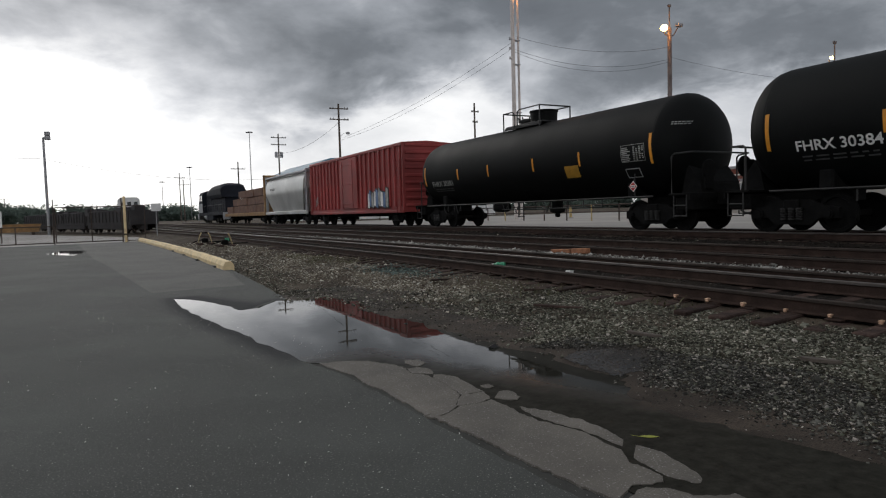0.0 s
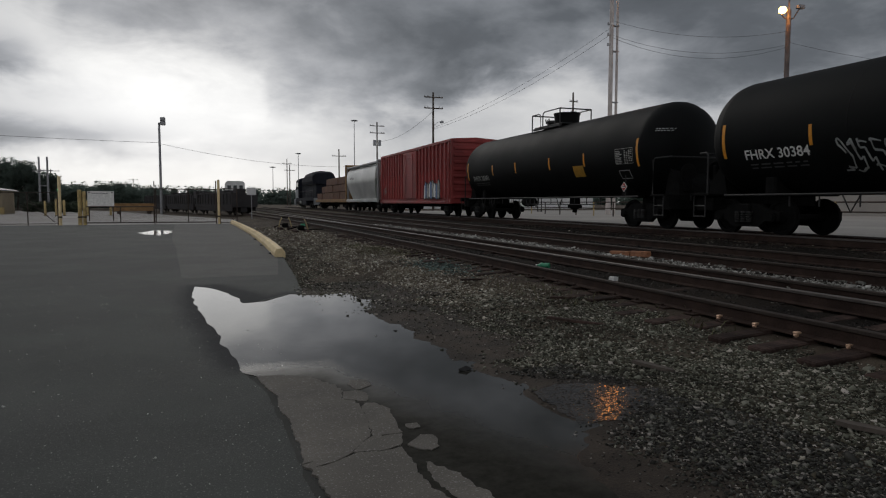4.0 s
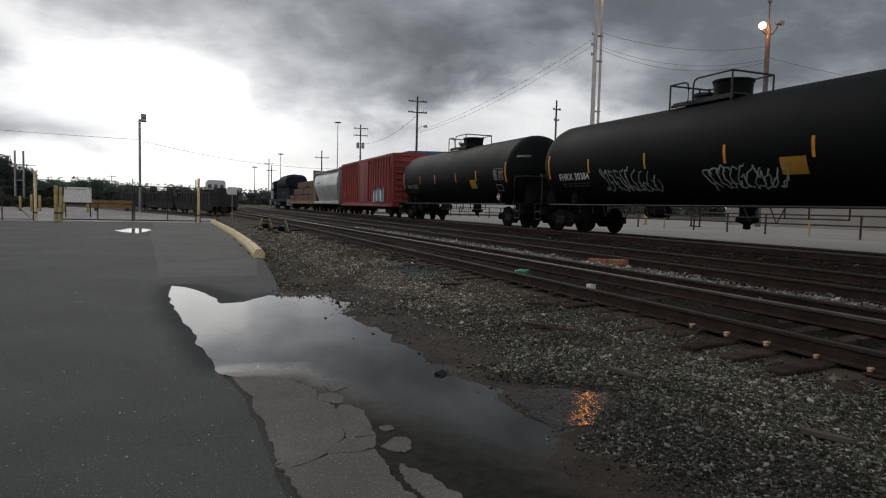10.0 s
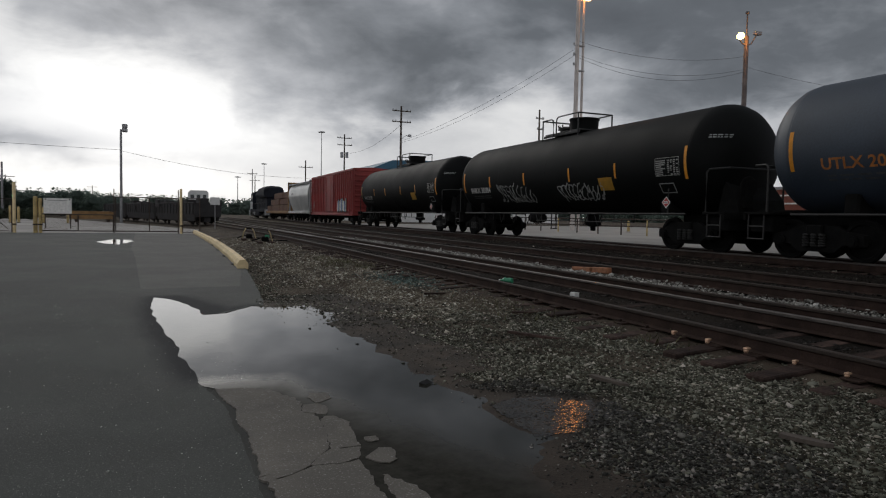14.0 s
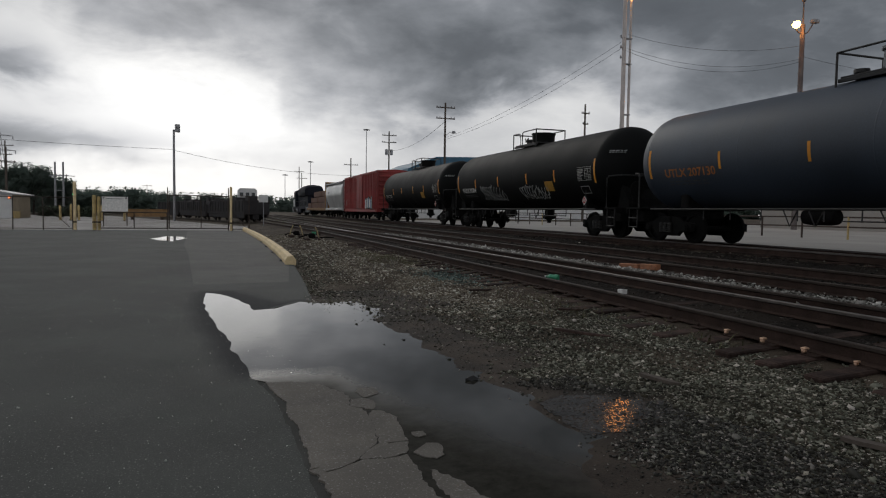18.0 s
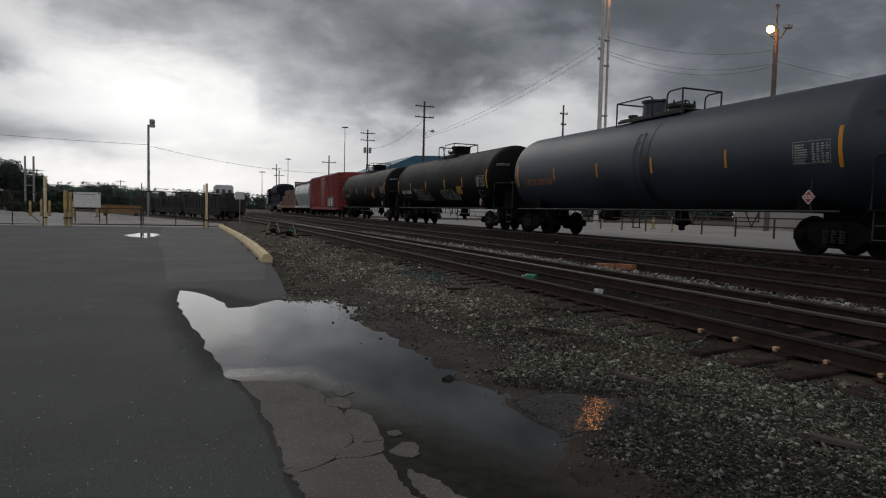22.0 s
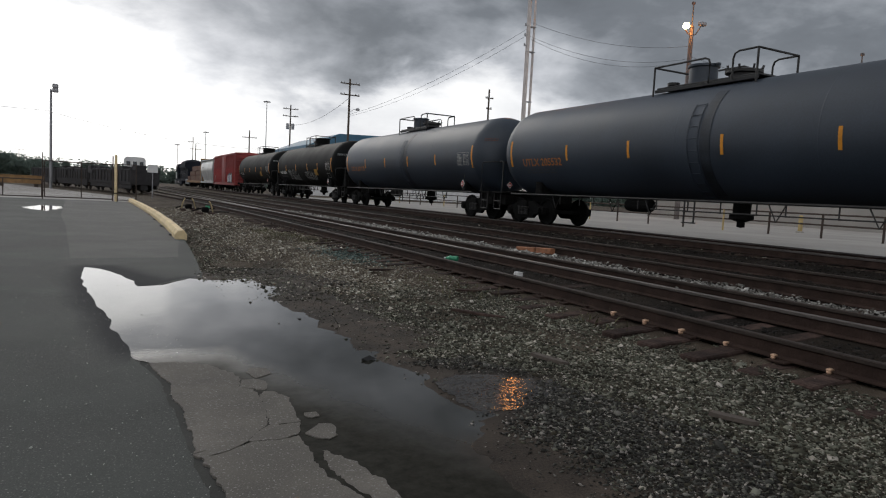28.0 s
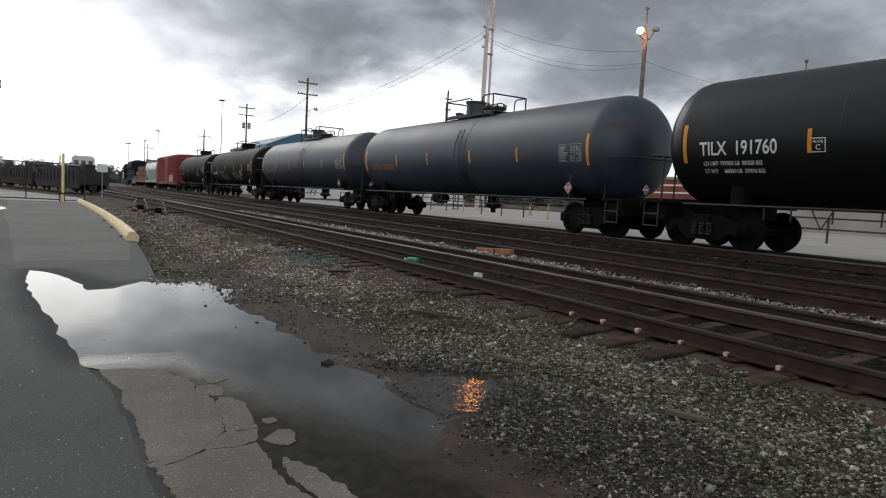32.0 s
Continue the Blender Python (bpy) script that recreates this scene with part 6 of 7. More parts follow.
def lit_rust_mast(x, y, h, lamp_z, label, second=True, size=0.8):
    p = thing("lamp_mast", pose(x, y, 0.6), label, "light mast")
    Shape().cyl((0, 0, -0.3), (0, 0, h - 1.8), 0.21, 14, 0.17).make("pole", RUST_POLE, p, smooth=40)
    Shape().cyl((0, 0, h - 1.8), (0, 0, h), 0.06, 8, 0.05).make("top_tube", RUST_POLE, p)
    Shape().box((0, 0, h), (0.3, 0.2, 0.22), bevel=0.04).make("top_box", RUST_POLE, p)
    Shape().tube([(0, 0, lamp_z - 0.5), (-0.45, 0, lamp_z - 0.35), (-0.9, -0.1, lamp_z - 0.1)], 0.05, 8).make("lamp_arm", RUST_POLE, p)
    Shape().lathe([(r * size, d * size) for r, d in ((0.05, -0.30), (0.30, -0.2), (0.34, 0.1), (0.2, 0.3), (0.05, 0.34))], (-1.0, -0.35, lamp_z + 0.05), "y", 16).make("lamp_lens", SODIUM, p, "glowing orange lamp")
    if second:
        Shape().tube([(0, 0, lamp_z - 0.5), (0.5, 0, lamp_z - 0.3), (1.0, 0, lamp_z + 0.4)], 0.05, 8).make("lamp_arm", RUST_POLE, p)
        Shape().box((1.15, 0, lamp_z + 0.6), (0.65, 0.4, 0.3), m=None, bevel=0.06).make("unlit_floodlight", GALV, p)
    for k in range(14):
        Shape().tube([(-0.33 if k % 2 else 0.33, 0, lamp_z - 1.2 - k * 0.45), (0.1 if k % 2 else -0.1, 0, lamp_z - 1.2 - k * 0.45)], 0.02, 5).make("climbing_step", RUST_POLE, p)


lit_rust_mast(41.7, 38.6, 17.4, 15.35, "rust red steel mast with one lit and one unlit lamp")
lit_rust_mast(50.4, 30.0, 13.2, 11.8, "short far mast with a lit orange lamp", False, 0.4)


def wire(a, b, sag, r=0.012):
    a, b = Vector(a), Vector(b)
    pts = [a.lerp(b, i / 14) - Vector((0, 0, sag * 4 * (i / 14) * (1 - i / 14))) for i in range(15)]
    return tagged(Shape().tube(pts, r, 5).make("cable", STEEL_DARK), "thin black overhead cable between poles", "cable", "overhead cables")


wire((30.3, 45, 14.9), (41.6, 38.6, 13.6), 1.0)
wire((30.3, 45, 14.7), (41.6, 38.6, 13.4), 1.2)
wire((30.3, 45, 16.0), (41.6, 38.6, 14.6), 0.8)
wire((25.6, 75, 10.6), (30.2, 45, 15.4), 0.7)
wire((25.6, 75, 10.4), (30.2, 45, 14.9), 0.8)
wire((41.8, 38.6, 13.8), (60, 30, 11.5), 0.8)
wire((-5.78, 89.2, 9.0), (-60, 82, 11.0), 0.6, 0.02)
wire((-5.78, 89.2, 8.9), (27.6, 111, 8.0), 1.2, 0.02)
wire((25.6, 75, 12.6), (27.6, 111, 12.2), 1.0, 0.02)


# ---- gate and fence
def link_mesh(x0, x1, z0, z1, y, pitch=0.13, r=0.0035):
    """Woven wire, as two sets of slanting wires."""
    s = Shape()
    w, h = x1 - x0, z1 - z0
    for sgn in (1, -1):
        u = -h
        while u < w:
            a, b = max(u, 0), min(u + h, w)
            if b > a:
                za, zb = z0 + (a - u), z0 + (b - u)
                pa, pb = (x0 + a, y, za), (x0 + b, y, zb)
                if sgn < 0:
                    pa, pb = (x1 - a, y + 0.006, za), (x1 - b, y + 0.006, zb)
                s.cyl(pa, pb, r, 3, caps=False)
            u += pitch
    return s


def gate_leaf(x0, x1, top, uprights, label):
    g = thing("gate", pose(0, 50, 0), label, "gate", "leaves of the yard gate")
    for x in (x0, *uprights, x1):
        Shape().cyl((x, 0, 0.12), (x, 0, top), 0.035, 8).make("upright", FENCE, g)
    for z in (0.14, top):
        Shape().cyl((x0, 0, z), (x1, 0, z), 0.035, 8).make("frame_tube", FENCE, g)
    link_mesh(x0, x1, 0.14, top, 0).make("wire_mesh", FENCE, g)


gate_leaf(-8.0, -3.75, 1.25, (-5.88,), "closed low leaf of a rusty wire gate")
gate_leaf(-3.6, 0.4, 2.5, (-1.48,), "closed tall leaf of a rusty wire gate")


def fence_run(x0, x1, h):
    f = thing("fence", pose(0, 50.1, 0), "rusty chain link fence beside the gate", "fence")
    n = max(1, round((x1 - x0) / 1.8))
    for k in range(n + 1):
        x = x0 + (x1 - x0) * k / n
        Shape().cyl((x, 0, -0.1), (x, 0, h), 0.035, 8).make("post", FENCE, f)
    for z in (0.1, h):
        Shape().cyl((x0, 0, z), (x1, 0, z), 0.025, 8).make("rail", FENCE, f)
    link_mesh(x0, x1, 0.1, h, 0, 0.16).make("wire_mesh", FENCE, f)
    Shape().cyl((x1 - 1.9, 0.03, h - 0.3), (x1 - 0.2, 0.03, 0.2), 0.02, 6).make("brace", FENCE, f)


fence_run(-38.0, -9.7, 2.2)
fence_run(0.68, 1.85, 2.55)


def gate_post(x, h, mat, r, label, y=50.0):
    p = thing("gate_post", pose(x, y, 0), label, "post", "gate posts")
    Shape().lathe([(r, -0.1), (r, h - 0.05), (r * 0.6, h), (0.01, h + 0.01)], (0, 0, 0), "z", 14).make("post", mat, p, smooth=40)
    Shape().lathe([(r + 0.02, 0.5), (r + 0.03, 0.55), (r + 0.02, 0.6)], (0, 0, 0), "z", 14).make("hinge_band", FENCE, p)


gate_post(-9.55, 3.3, CREAM, 0.10, "tall weathered cream gate post")
gate_post(0.58, 3.2, CREAM, 0.09, "tall weathered cream gate post")
gate_post(-8.36, 2.4, YELLOW, 0.13, "thick worn yellow gate post")
gate_post(-8.08, 2.3, YELLOW, 0.11, "thick worn yellow gate post")
gate_post(-3.70, 3.05, FENCE, 0.035, "thin dark post between the gate leaves")
gate_post(0.40, 3.1, FENCE, 0.04, "thin dark post carrying barbed wire")
for x, z in ((-16.6, 1.9), (-15.8, 1.8), (-13.4, 1.8), (-17.7, 1.7), (-11.0, 1.6)):
    b = thing("bollard", pose(x, 85, 0), "worn yellow steel bollard behind the gate", "bollard", "yellow bollards")
    Shape().lathe([(0.13, -0.1), (0.13, z - 0.1), (0.09, z - 0.02), (0.01, z)], (0, 0, 0), "z", 14).make("post", YELLOW, b, smooth=40)
    Shape().lathe([(0.20, 0.0), (0.20, 0.05), (0.14, 0.06)], (0, 0, 0), "z", 14).make("foot", FENCE, b)


def yard_sign():
    s = thing("yard_sign", pose(-8.62, 61, 0), "blank white sign board on two dark legs behind the gate", "sign")
    Shape().box((0, 0, 1.85), (2.0, 0.05, 1.25), bevel=0.01).make("board", WHITE_PAINT, s)
    for x in (-0.9, 0.9):
        Shape().box((x, 0.06, 1.2), (0.08, 0.06, 2.4)).make("leg", FENCE, s)
        Shape().box((x * 0.95, -0.04, 2.38), (0.10, 0.04, 0.12)).make("clip", FENCE, s)
    v2, f2 = bars(1, 1.3, 0.08, 0.6, 77)
    Shape().add([(v[0], -0.032, 2.28 + v[1]) for v in v2], f2).make("lettering", DIM_PAINT, s)


yard_sign()
p = thing("rail_sign", pose(3.46, 60, 0.5), "small pale sign on a thin post beside the far rails", "sign")
Shape().box((0, 0, 2.05), (0.8, 0.04, 0.66), bevel=0.02).make("board", PALE_WALL, p)
Shape().cyl((0, 0.05, -0.4), (0, 0.05, 2.3), 0.04, 8).make("post", GALV, p)
p = thing("signal_lamp", pose(-16.4, 85.4, 0), "small lit green signal on a thin post among the bollards", "signal")
Shape().cyl((0, 0, -0.1), (0, 0, 2.9), 0.05, 10).make("post", FENCE, p)
Shape().box((0, 0, 3.0), (0.24, 0.2, 0.36), bevel=0.04).make("housing", FENCE, p)
Shape().lathe([(0.09, -0.10), (0.09, -0.13), (0.02, -0.16)], (0, 0, 3.0), "y", 12).make("lens", GREEN_LAMP, p, "glowing green lens")
p = thing("steel_skip", pose(-9.5, 95, 0), "long ochre steel container standing in the yard", "container")
Shape().prism([(-2.4, 0.4), (-2.6, 1.35), (2.6, 1.35), (2.4, 0.4)], -0.9, 0.9, axis="y").make("body", YELLOW_BROWN, p)
Shape().box((0, 0, 1.35), (5.3, 1.95, 0.1)).make("rim", YELLOW_BROWN, p)
for x in (-1.8, 1.8):
    Shape().box((x, 0, 0.25), (0.3, 1.6, 0.5)).make("skid", FENCE, p)


def guard_hut():
    h = thing("guard_hut", pose(-32.6, 96, 0), "low white guard building with a tan end wall and pale roof", "building")
    Shape().box((0, 3, 1.5), (15, 8, 3.0)).make("wall", PALE_WALL, h)
    Shape().prism([(-8.0, 2.98), (8.0, 2.98), (8.0, 3.1), (0, 4.4), (-8.0, 3.1)], -1.4, 7.4, axis="y").make("roof", GALV, h, "pale metal roof")
    for x in (3.0, 5.6, -3.0):
        w = Shape().box((x, -1.02, 1.7), (1.0, 0.06, 0.9)).make("window", GLASS_DARK, h)
        Shape().box((x, -1.06, 1.22), (1.2, 0.08, 0.06)).make("sill", WHITE_PAINT, w)
    Shape().box((1.2, -1.02, 1.05), (0.95, 0.06, 2.1)).make("door", LOCO_GREY, h)
    Shape().box((7.53, 3, 1.5), (0.06, 7.9, 2.96)).make("end_wall", TAN_WALL, h, "tan end wall")
    Shape().box((7.9, -0.6, 0.45), (0.7, 0.5, 0.9), bevel=0.03).make("utility_box", YELLOW, h)
    lamp = Shape().box((7.25, -1.12, 2.62), (0.26, 0.2, 0.36), bevel=0.04).make("porch_lamp", FENCE, h)
    Shape().lathe([(0.13, -1.22), (0.13, -1.26), (0.03, -1.30)], (7.25, 0, 2.60), "y", 12).make("lens", RED_LAMP, lamp, "glowing orange red lens")


guard_hut()


def gondola(x, y, yaw):
    g = thing("gondola_car", pose(x, y, 0.1, 0, 0, yaw), "parked black gondola car behind the gate", "gondola car", "parked gondola cars")
    Shape().box((0, 0, 1.05), (2.9, 16, 0.3), bevel=0.03).make("floor", GONDOLA, g)
    for sx in (-1, 1):
        Shape().box((sx * 1.42, 0, 1.8), (0.10, 16, 1.3)).make("side", GONDOLA, g)
        me = Shape().box((0, 0, 1.8), (0.12, 0.16, 1.2), bevel=0.02).mesh("side_rib", GONDOLA)
        for k in range(13):
            o = new("side_rib", me)
            o.parent = g
            o.matrix_basis = pose(sx * 1.52, -7.6 + k * 1.267, 0)
        Shape().box((sx * 1.46, 0, 2.48), (0.2, 16, 0.14), bevel=0.02).make("top_chord", GONDOLA, g)
    for s in (-1, 1):
        Shape().box((0, s * 7.97, 1.8), (2.8, 0.1, 1.3)).make("end", GONDOLA, g)
        t = new("truck", BOLSTER)
        t.parent = g
        t.matrix_basis = pose(0, s * 5.8, 0)
        for sx, turn in ((-1, 0), (1, 180)):
            o = new("side_frame", SIDE_FRAME)
            o.parent = t
            o.matrix_basis = pose(sx, 0, 0, 0, 0, turn)
        for sy in (-0.89, 0.89):
            w = new("wheelset", WHEELSET)
            w.parent = t
            w.matrix_basis = pose(0, sy, WHEEL_R)
    rng = random.Random(int(y))
    for k in range(26):
        Shape().box((rng.uniform(-1.1, 1.1), rng.uniform(-7.4, 7.4), rng.uniform(1.4, 2.75)), (rng.uniform(0.5, 1.6), rng.uniform(0.5, 2.5), rng.uniform(0.3, 0.7)), m=None, bevel=0.03).make("scrap_piece", GONDOLA, g)
    for sx in (-1, 1):
        Shape().box((sx * 1.30, 0, 0.72), (0.14, 15.4, 0.5), bevel=0.02).make("side_sill", GONDOLA, g)
    Shape().box((0, 0, 0.65), (0.7, 15.6, 0.6), bevel=0.02).make("centre_sill", GONDOLA, g)


for k in range(3):
    gondola(1.6 - 4.4 * k, 84 + 16.4 * k, 15)


def switcher():
    t = thing("switch_engine", pose(3.6, 104, 0.1), "white and grey switch engine cab behind the gondolas", "locomotive")
    c = Shape().prism([(-1.4, 1.2), (-1.4, 4.35), (-1.1, 4.65), (1.1, 4.65), (1.4, 4.35), (1.4, 1.2)], -1.5, 1.5, axis="y").make("cab", PALE_WALL, t, "pale cab with rounded roof")
    for x in (-0.85, 0, 0.85):
        Shape().box((x, -1.51, 3.7), (0.5, 0.04, 0.6)).make("window", GLASS_DARK, c)
    Shape().box((0, 4, 1.1), (2.6, 11, 0.4)).make("frame", GONDOLA, t)
    Shape().box((0, 5.2, 2.1), (1.8, 7, 1.7), bevel=0.15).make("hood", PALE_WALL, t)
    for y in (1.5, 6.5):
        o = new("truck", BOLSTER)
        o.parent = t
        o.matrix_basis = pose(0, y, 0)
        for sy in (-0.89, 0.89):
            w = new("wheelset", WHEELSET)
            w.parent = o
            w.matrix_basis = pose(0, sy, WHEEL_R)


switcher()

# ---- kerb of cream blocks along the lot
KERB = [(1.84, 18.7), (1.93, 24), (1.94, 31), (1.88, 36), (1.76, 42), (1.54, 50)]
kerb = thing("kerb", pose(0, 0, 0), "weathered cream painted timber kerb with chipped edges", "kerb")
sec = [(-0.15, -0.02), (-0.16, 0.12), (-0.09, 0.24), (0.07, 0.25), (0.15, 0.14), (0.15, -0.02)]
yk = 19.1
rng = random.Random(3)
while yk < 49.5:
    def kx(y):
        for (a, ya), (b, yb) in zip(KERB, KERB[1:]):
            if y <= yb:
                return a + (b - a) * (y - ya) / (yb - ya)
        return KERB[-1][0]
    n = 10
    path = [(kx(yk + 3.9 * i / n) + 0.012 * rng.uniform(-1, 1), yk + 3.9 * i / n, 0.008 * rng.uniform(-1, 1)) for i in range(n + 1)]
    Shape().sweep(sec, path).make("timber", CREAM, kerb)
    yk += 3.94
# dark boxes added at the kerb's foot, standing in for notches under the timbers
for k in range(5):
    Shape().box((1.68 + 0.02 * k, 20.6 + 3.94 * k, 0.025), (0.10, 0.35, 0.05), bevel=0.02).make("dark_notch_block", STEEL_DARK, kerb)


# ---- small things on the ballast
def switch_stand(x, y, label, h, legs):
    s = thing("switch_stand", pose(x, y, 0.06), label, "switch stand", "switch stands")
    for dx in (-0.28, 0.28):
        Shape().box((dx, 0, 0.04), (0.2, 1.4, 0.14), bevel=0.02).make("timber", TIE, s)
    for dx in legs:
        Shape().tube([(dx * 0.36, 0, 0.1), (dx * 0.27, 0, h * 0.72), (dx * 0.17, 0, h)], 0.034, 8).make("leg", STAND_PAINT, s)
    Shape().box((0, 0, 0.22), (0.34, 0.3, 0.26), bevel=0.06).make("gear_box", TRUCK_STEEL, s)
    if len(legs) > 1:
        Shape().tube([(-0.17 * 1, 0, h), (0.17, 0, h)], 0.03, 6).make("crossbar", TRUCK_STEEL, s)
    else:
        Shape().box((0.10, -0.04, h * 0.55), (0.22, 0.02, 0.14), bevel=0.004).make("target", GREEN, s, "small dull green target")
    Shape().tube([(0.05, 0, 0.3), (-0.35, 0.1, 0.22), (-0.62, 0.15, 0.12)], 0.03, 6).make("throw_lever", TRUCK_STEEL, s)
    Shape().tube([(0.1, 0, 0.12), (1.6, 0.0, 0.16)], 0.03, 6).make("connecting_rod", TRUCK_STEEL, s)


switch_stand(3.95, 37.5, "low rusty switch stand with two worn ochre legs", 0.66, (-1, 1))
switch_stand(4.3, 33.5, "low rusty switch stand with a pale post and green target", 0.66, (1,))

p = thing("plastic_bottle", pose(6.28, 11.6, 0.26, 0, 0, 35), "crushed green plastic bottle lying between the rails", "bottle")
Shape().lathe([(0.01, -0.13), (0.055, -0.12), (0.06, -0.05), (0.045, 0.0), (0.06, 0.05), (0.03, 0.11), (0.015, 0.13), (0.015, 0.16)], (0, 0, 0.05), "y", 14).make("bottle", GREEN, p, smooth=40)
Shape().lathe([(0.018, 0.15), (0.018, 0.18), (0.005, 0.182)], (0, 0, 0.05), "y", 10).make("cap", WHITE_PAINT, p)
p = thing("carton", pose(6.38, 9.35, 0.24, 0, 6, 20), "small white carton lying between the rails", "carton")
Shape().box((0, 0, 0.04), (0.15, 0.10, 0.08), bevel=0.01).make("carton", WHITE_PAINT, p)
Shape().box((0.02, 0, 0.083), (0.13, 0.09, 0.006)).make("flap", PALE_WALL, p)
p = thing("orange_board", pose(8.64, 12.0, 0.40, 0, 3, 86), "split orange brown board lying beside the rail", "board")
Shape().box((-0.38, 0, 0.06), (0.62, 0.13, 0.13), bevel=0.015).make("board", ORANGE_BOARD, p)
Shape().box((0.36, 0.03, 0.055), (0.78, 0.12, 0.12), bevel=0.015).make("splinter", ORANGE_BOARD, p)
for x, y, ln, yaw, mat in ((4.2, 6.95, 0.75, -40, TIE), (3.76, 4.9, 0.40, -62, WOOD_POLE), (3.94, 3.0, 0.33, -50, WOOD_POLE), (5.0, 8.6, 0.6, 10, TIE), (4.6, 11.2, 0.9, 30, TIE)):
    o = thing("wood_scrap", pose(x, y, surface(x, y) + 0.02, 2, 4, yaw), "splintered scrap of old tie on the gravel", "wood scrap", "wood scraps on the gravel")
    Shape().prism([(-ln / 2, -0.02), (-ln * 0.3, -0.04), (ln * 0.35, -0.035), (ln / 2, -0.01), (ln * 0.4, 0.02), (-ln * 0.1, 0.035), (-ln * 0.42, 0.03)], 0, 0.03).make("splinter", mat, o)

p = thing("floating_leaf", pose(1.50, 2.68, 0.006, 0, 0, -35), "yellow green fallen leaf floating in the puddle", "leaf")
Shape().prism([(-0.06, 0), (-0.03, 0.018), (0.02, 0.022), (0.05, 0.008), (0.07, 0), (0.05, -0.01), (0.01, -0.022), (-0.03, -0.016)], 0, 0.002, axis="z").make("blade", LEAF_YELLOW, p)
Shape().tube([(-0.06, 0, 0.001), (-0.09, 0.01, 0.002), (-0.11, 0.025, 0.001)], 0.0015, 5).make("stalk", LEAF_YELLOW, p)
p = thing("clinker_lump", pose(2.19, 5.61, 0.0, 0, 0, 20), "black lump of cinder in the shallow water", "cinder")
_rng, _bm = random.Random(8), bmesh.new()
for _ in range(26):
    _bm.verts.new(Vector((_rng.gauss(0, 0.03), _rng.gauss(0, 0.024), abs(_rng.gauss(0, 0.016)))))
bmesh.ops.convex_hull(_bm, input=_bm.verts)
bmesh.ops.delete(_bm, geom=[v for v in _bm.verts if not v.link_faces], context="VERTS")
_bm.verts.index_update()
Shape().add([v.co.copy() for v in _bm.verts], [[v.index for v in f.verts] for f in _bm.faces]).make("lump", STEEL_DARK, p)
_bm.free()

# ---- beyond the train
def guard_fence():
    f = thing("guard_rail", pose(26, 0, 0.64), "low pipe railing with yellow posts beyond the tracks", "guard rail")
    for k in range(27):
        y = 2 + 2.4 * k
        Shape().cyl((0, y, 0), (0, y, 1.0), 0.045, 8).make("post", YELLOW if k % 4 == 0 else FENCE, f)
    for z in (0.55, 0.98):
        Shape().cyl((0, 2, z), (0, 64.4, z), 0.035, 8).make("pipe", FENCE, f)


guard_fence()
for x, y in ((31.5, 21.0), (32.0, 40.0)):
    b = thing("bollard", pose(x, y, 0.64), "slim yellow bollard beyond the tracks", "bollard", "yellow bollards")
    Shape().lathe([(0.11, 0), (0.11, 0.80), (0.08, 0.88), (0.01, 0.90)], (0, 0, 0), "z", 16).make("post", YELLOW, b, smooth=40)
    Shape().lathe([(0.20, 0), (0.20, 0.06), (0.12, 0.08)], (0, 0, 0), "z", 16).make("foot", CONCRETE, b)


def brick_shed():
    b = thing("warehouse", pose(46, 24, 0.6), "long red brown warehouse with pale horizontal bands", "building")
    Shape().box((4, 0, 2.4), (8, 42, 2.6)).make("wall", BRICK, b)
    Shape().box((3.6, 0, 0.86), (9, 42.6, 1.72)).make("loading_dock", CONCRETE, b, "pale concrete loading dock")
    for z in (1.95, 2.55, 3.2):
        Shape().box((-0.16, 0, z), (0.10, 42, 0.12)).make("band", WHITE_PAINT, b)
    Shape().box((4, 0, 3.82), (8.4, 42.4, 0.22)).make("roof", GALV, b)
    for k in range(6):
        d = Shape().box((-0.03, -17.5 + 7 * k, 2.0), (0.12, 1.2, 1.5)).make("door", LOCO_GREY, b)
        Shape().box((-0.1, -17.5 + 7 * k, 2.8), (0.14, 1.4, 0.1)).make("lintel", GALV, d)


brick_shed()


def blue_roof():
    b = thing("blue_roof_building", pose(44, 106, 0.6), "large shed with a blue metal roof beyond the tracks", "building")
    Shape().box((0, 0, 3.6), (34, 22, 7.2)).make("wall", PALE_WALL, b)
    Shape().prism([(-17.5, 7.1), (17.5, 7.1), (17.5, 7.5), (3, 9.9), (-13, 9.4), (-17.5, 7.5)], -11.5, 11.5, axis="y").make("roof", ROOF_BLUE, b)
    for k in range(5):
        Shape().box((-14 + 7 * k, -11.03, 3), (2.2, 0.1, 2.2)).make("window", GLASS_DARK, b)


blue_roof()
p = thing("transmission_frame", pose(-29.2, 140, 0), "pale double pole power line frame", "utility pole")
for x in (-0.68, 0.68):
    Shape().cyl((x, 0, -0.2), (x, 0, 10.0), 0.22, 10, 0.17).make("pole", GALV, p, smooth=40)
Shape().box((0, -0.2, 7.4), (3.3, 0.16, 0.2)).make("crossarm", GALV, p)
Shape().box((0, -0.2, 4.6), (1.5, 0.12, 0.15)).make("crossarm", GALV, p)
utility_pole(-37.9, 140, 13.6, z0=0, arms=((0.9, 2.8), (4.0, 3.2)))
utility_pole(-37.2, 138, 12.3, z0=0, arms=((1.4, 2.0), (2.6, 3.0)))
utility_pole(-58, 240, 15, z0=0, arms=((1.0, 3.0),), label="far wooden utility pole with one crossarm")
utility_pole(-34, 170, 9.0, z0=0, arms=((0.4, 3.6),), label="far wooden utility pole with one crossarm")
utility_pole(-24, 240, 9.5, z0=0, arms=((0.5, 3.0),), label="far wooden utility pole with one crossarm")


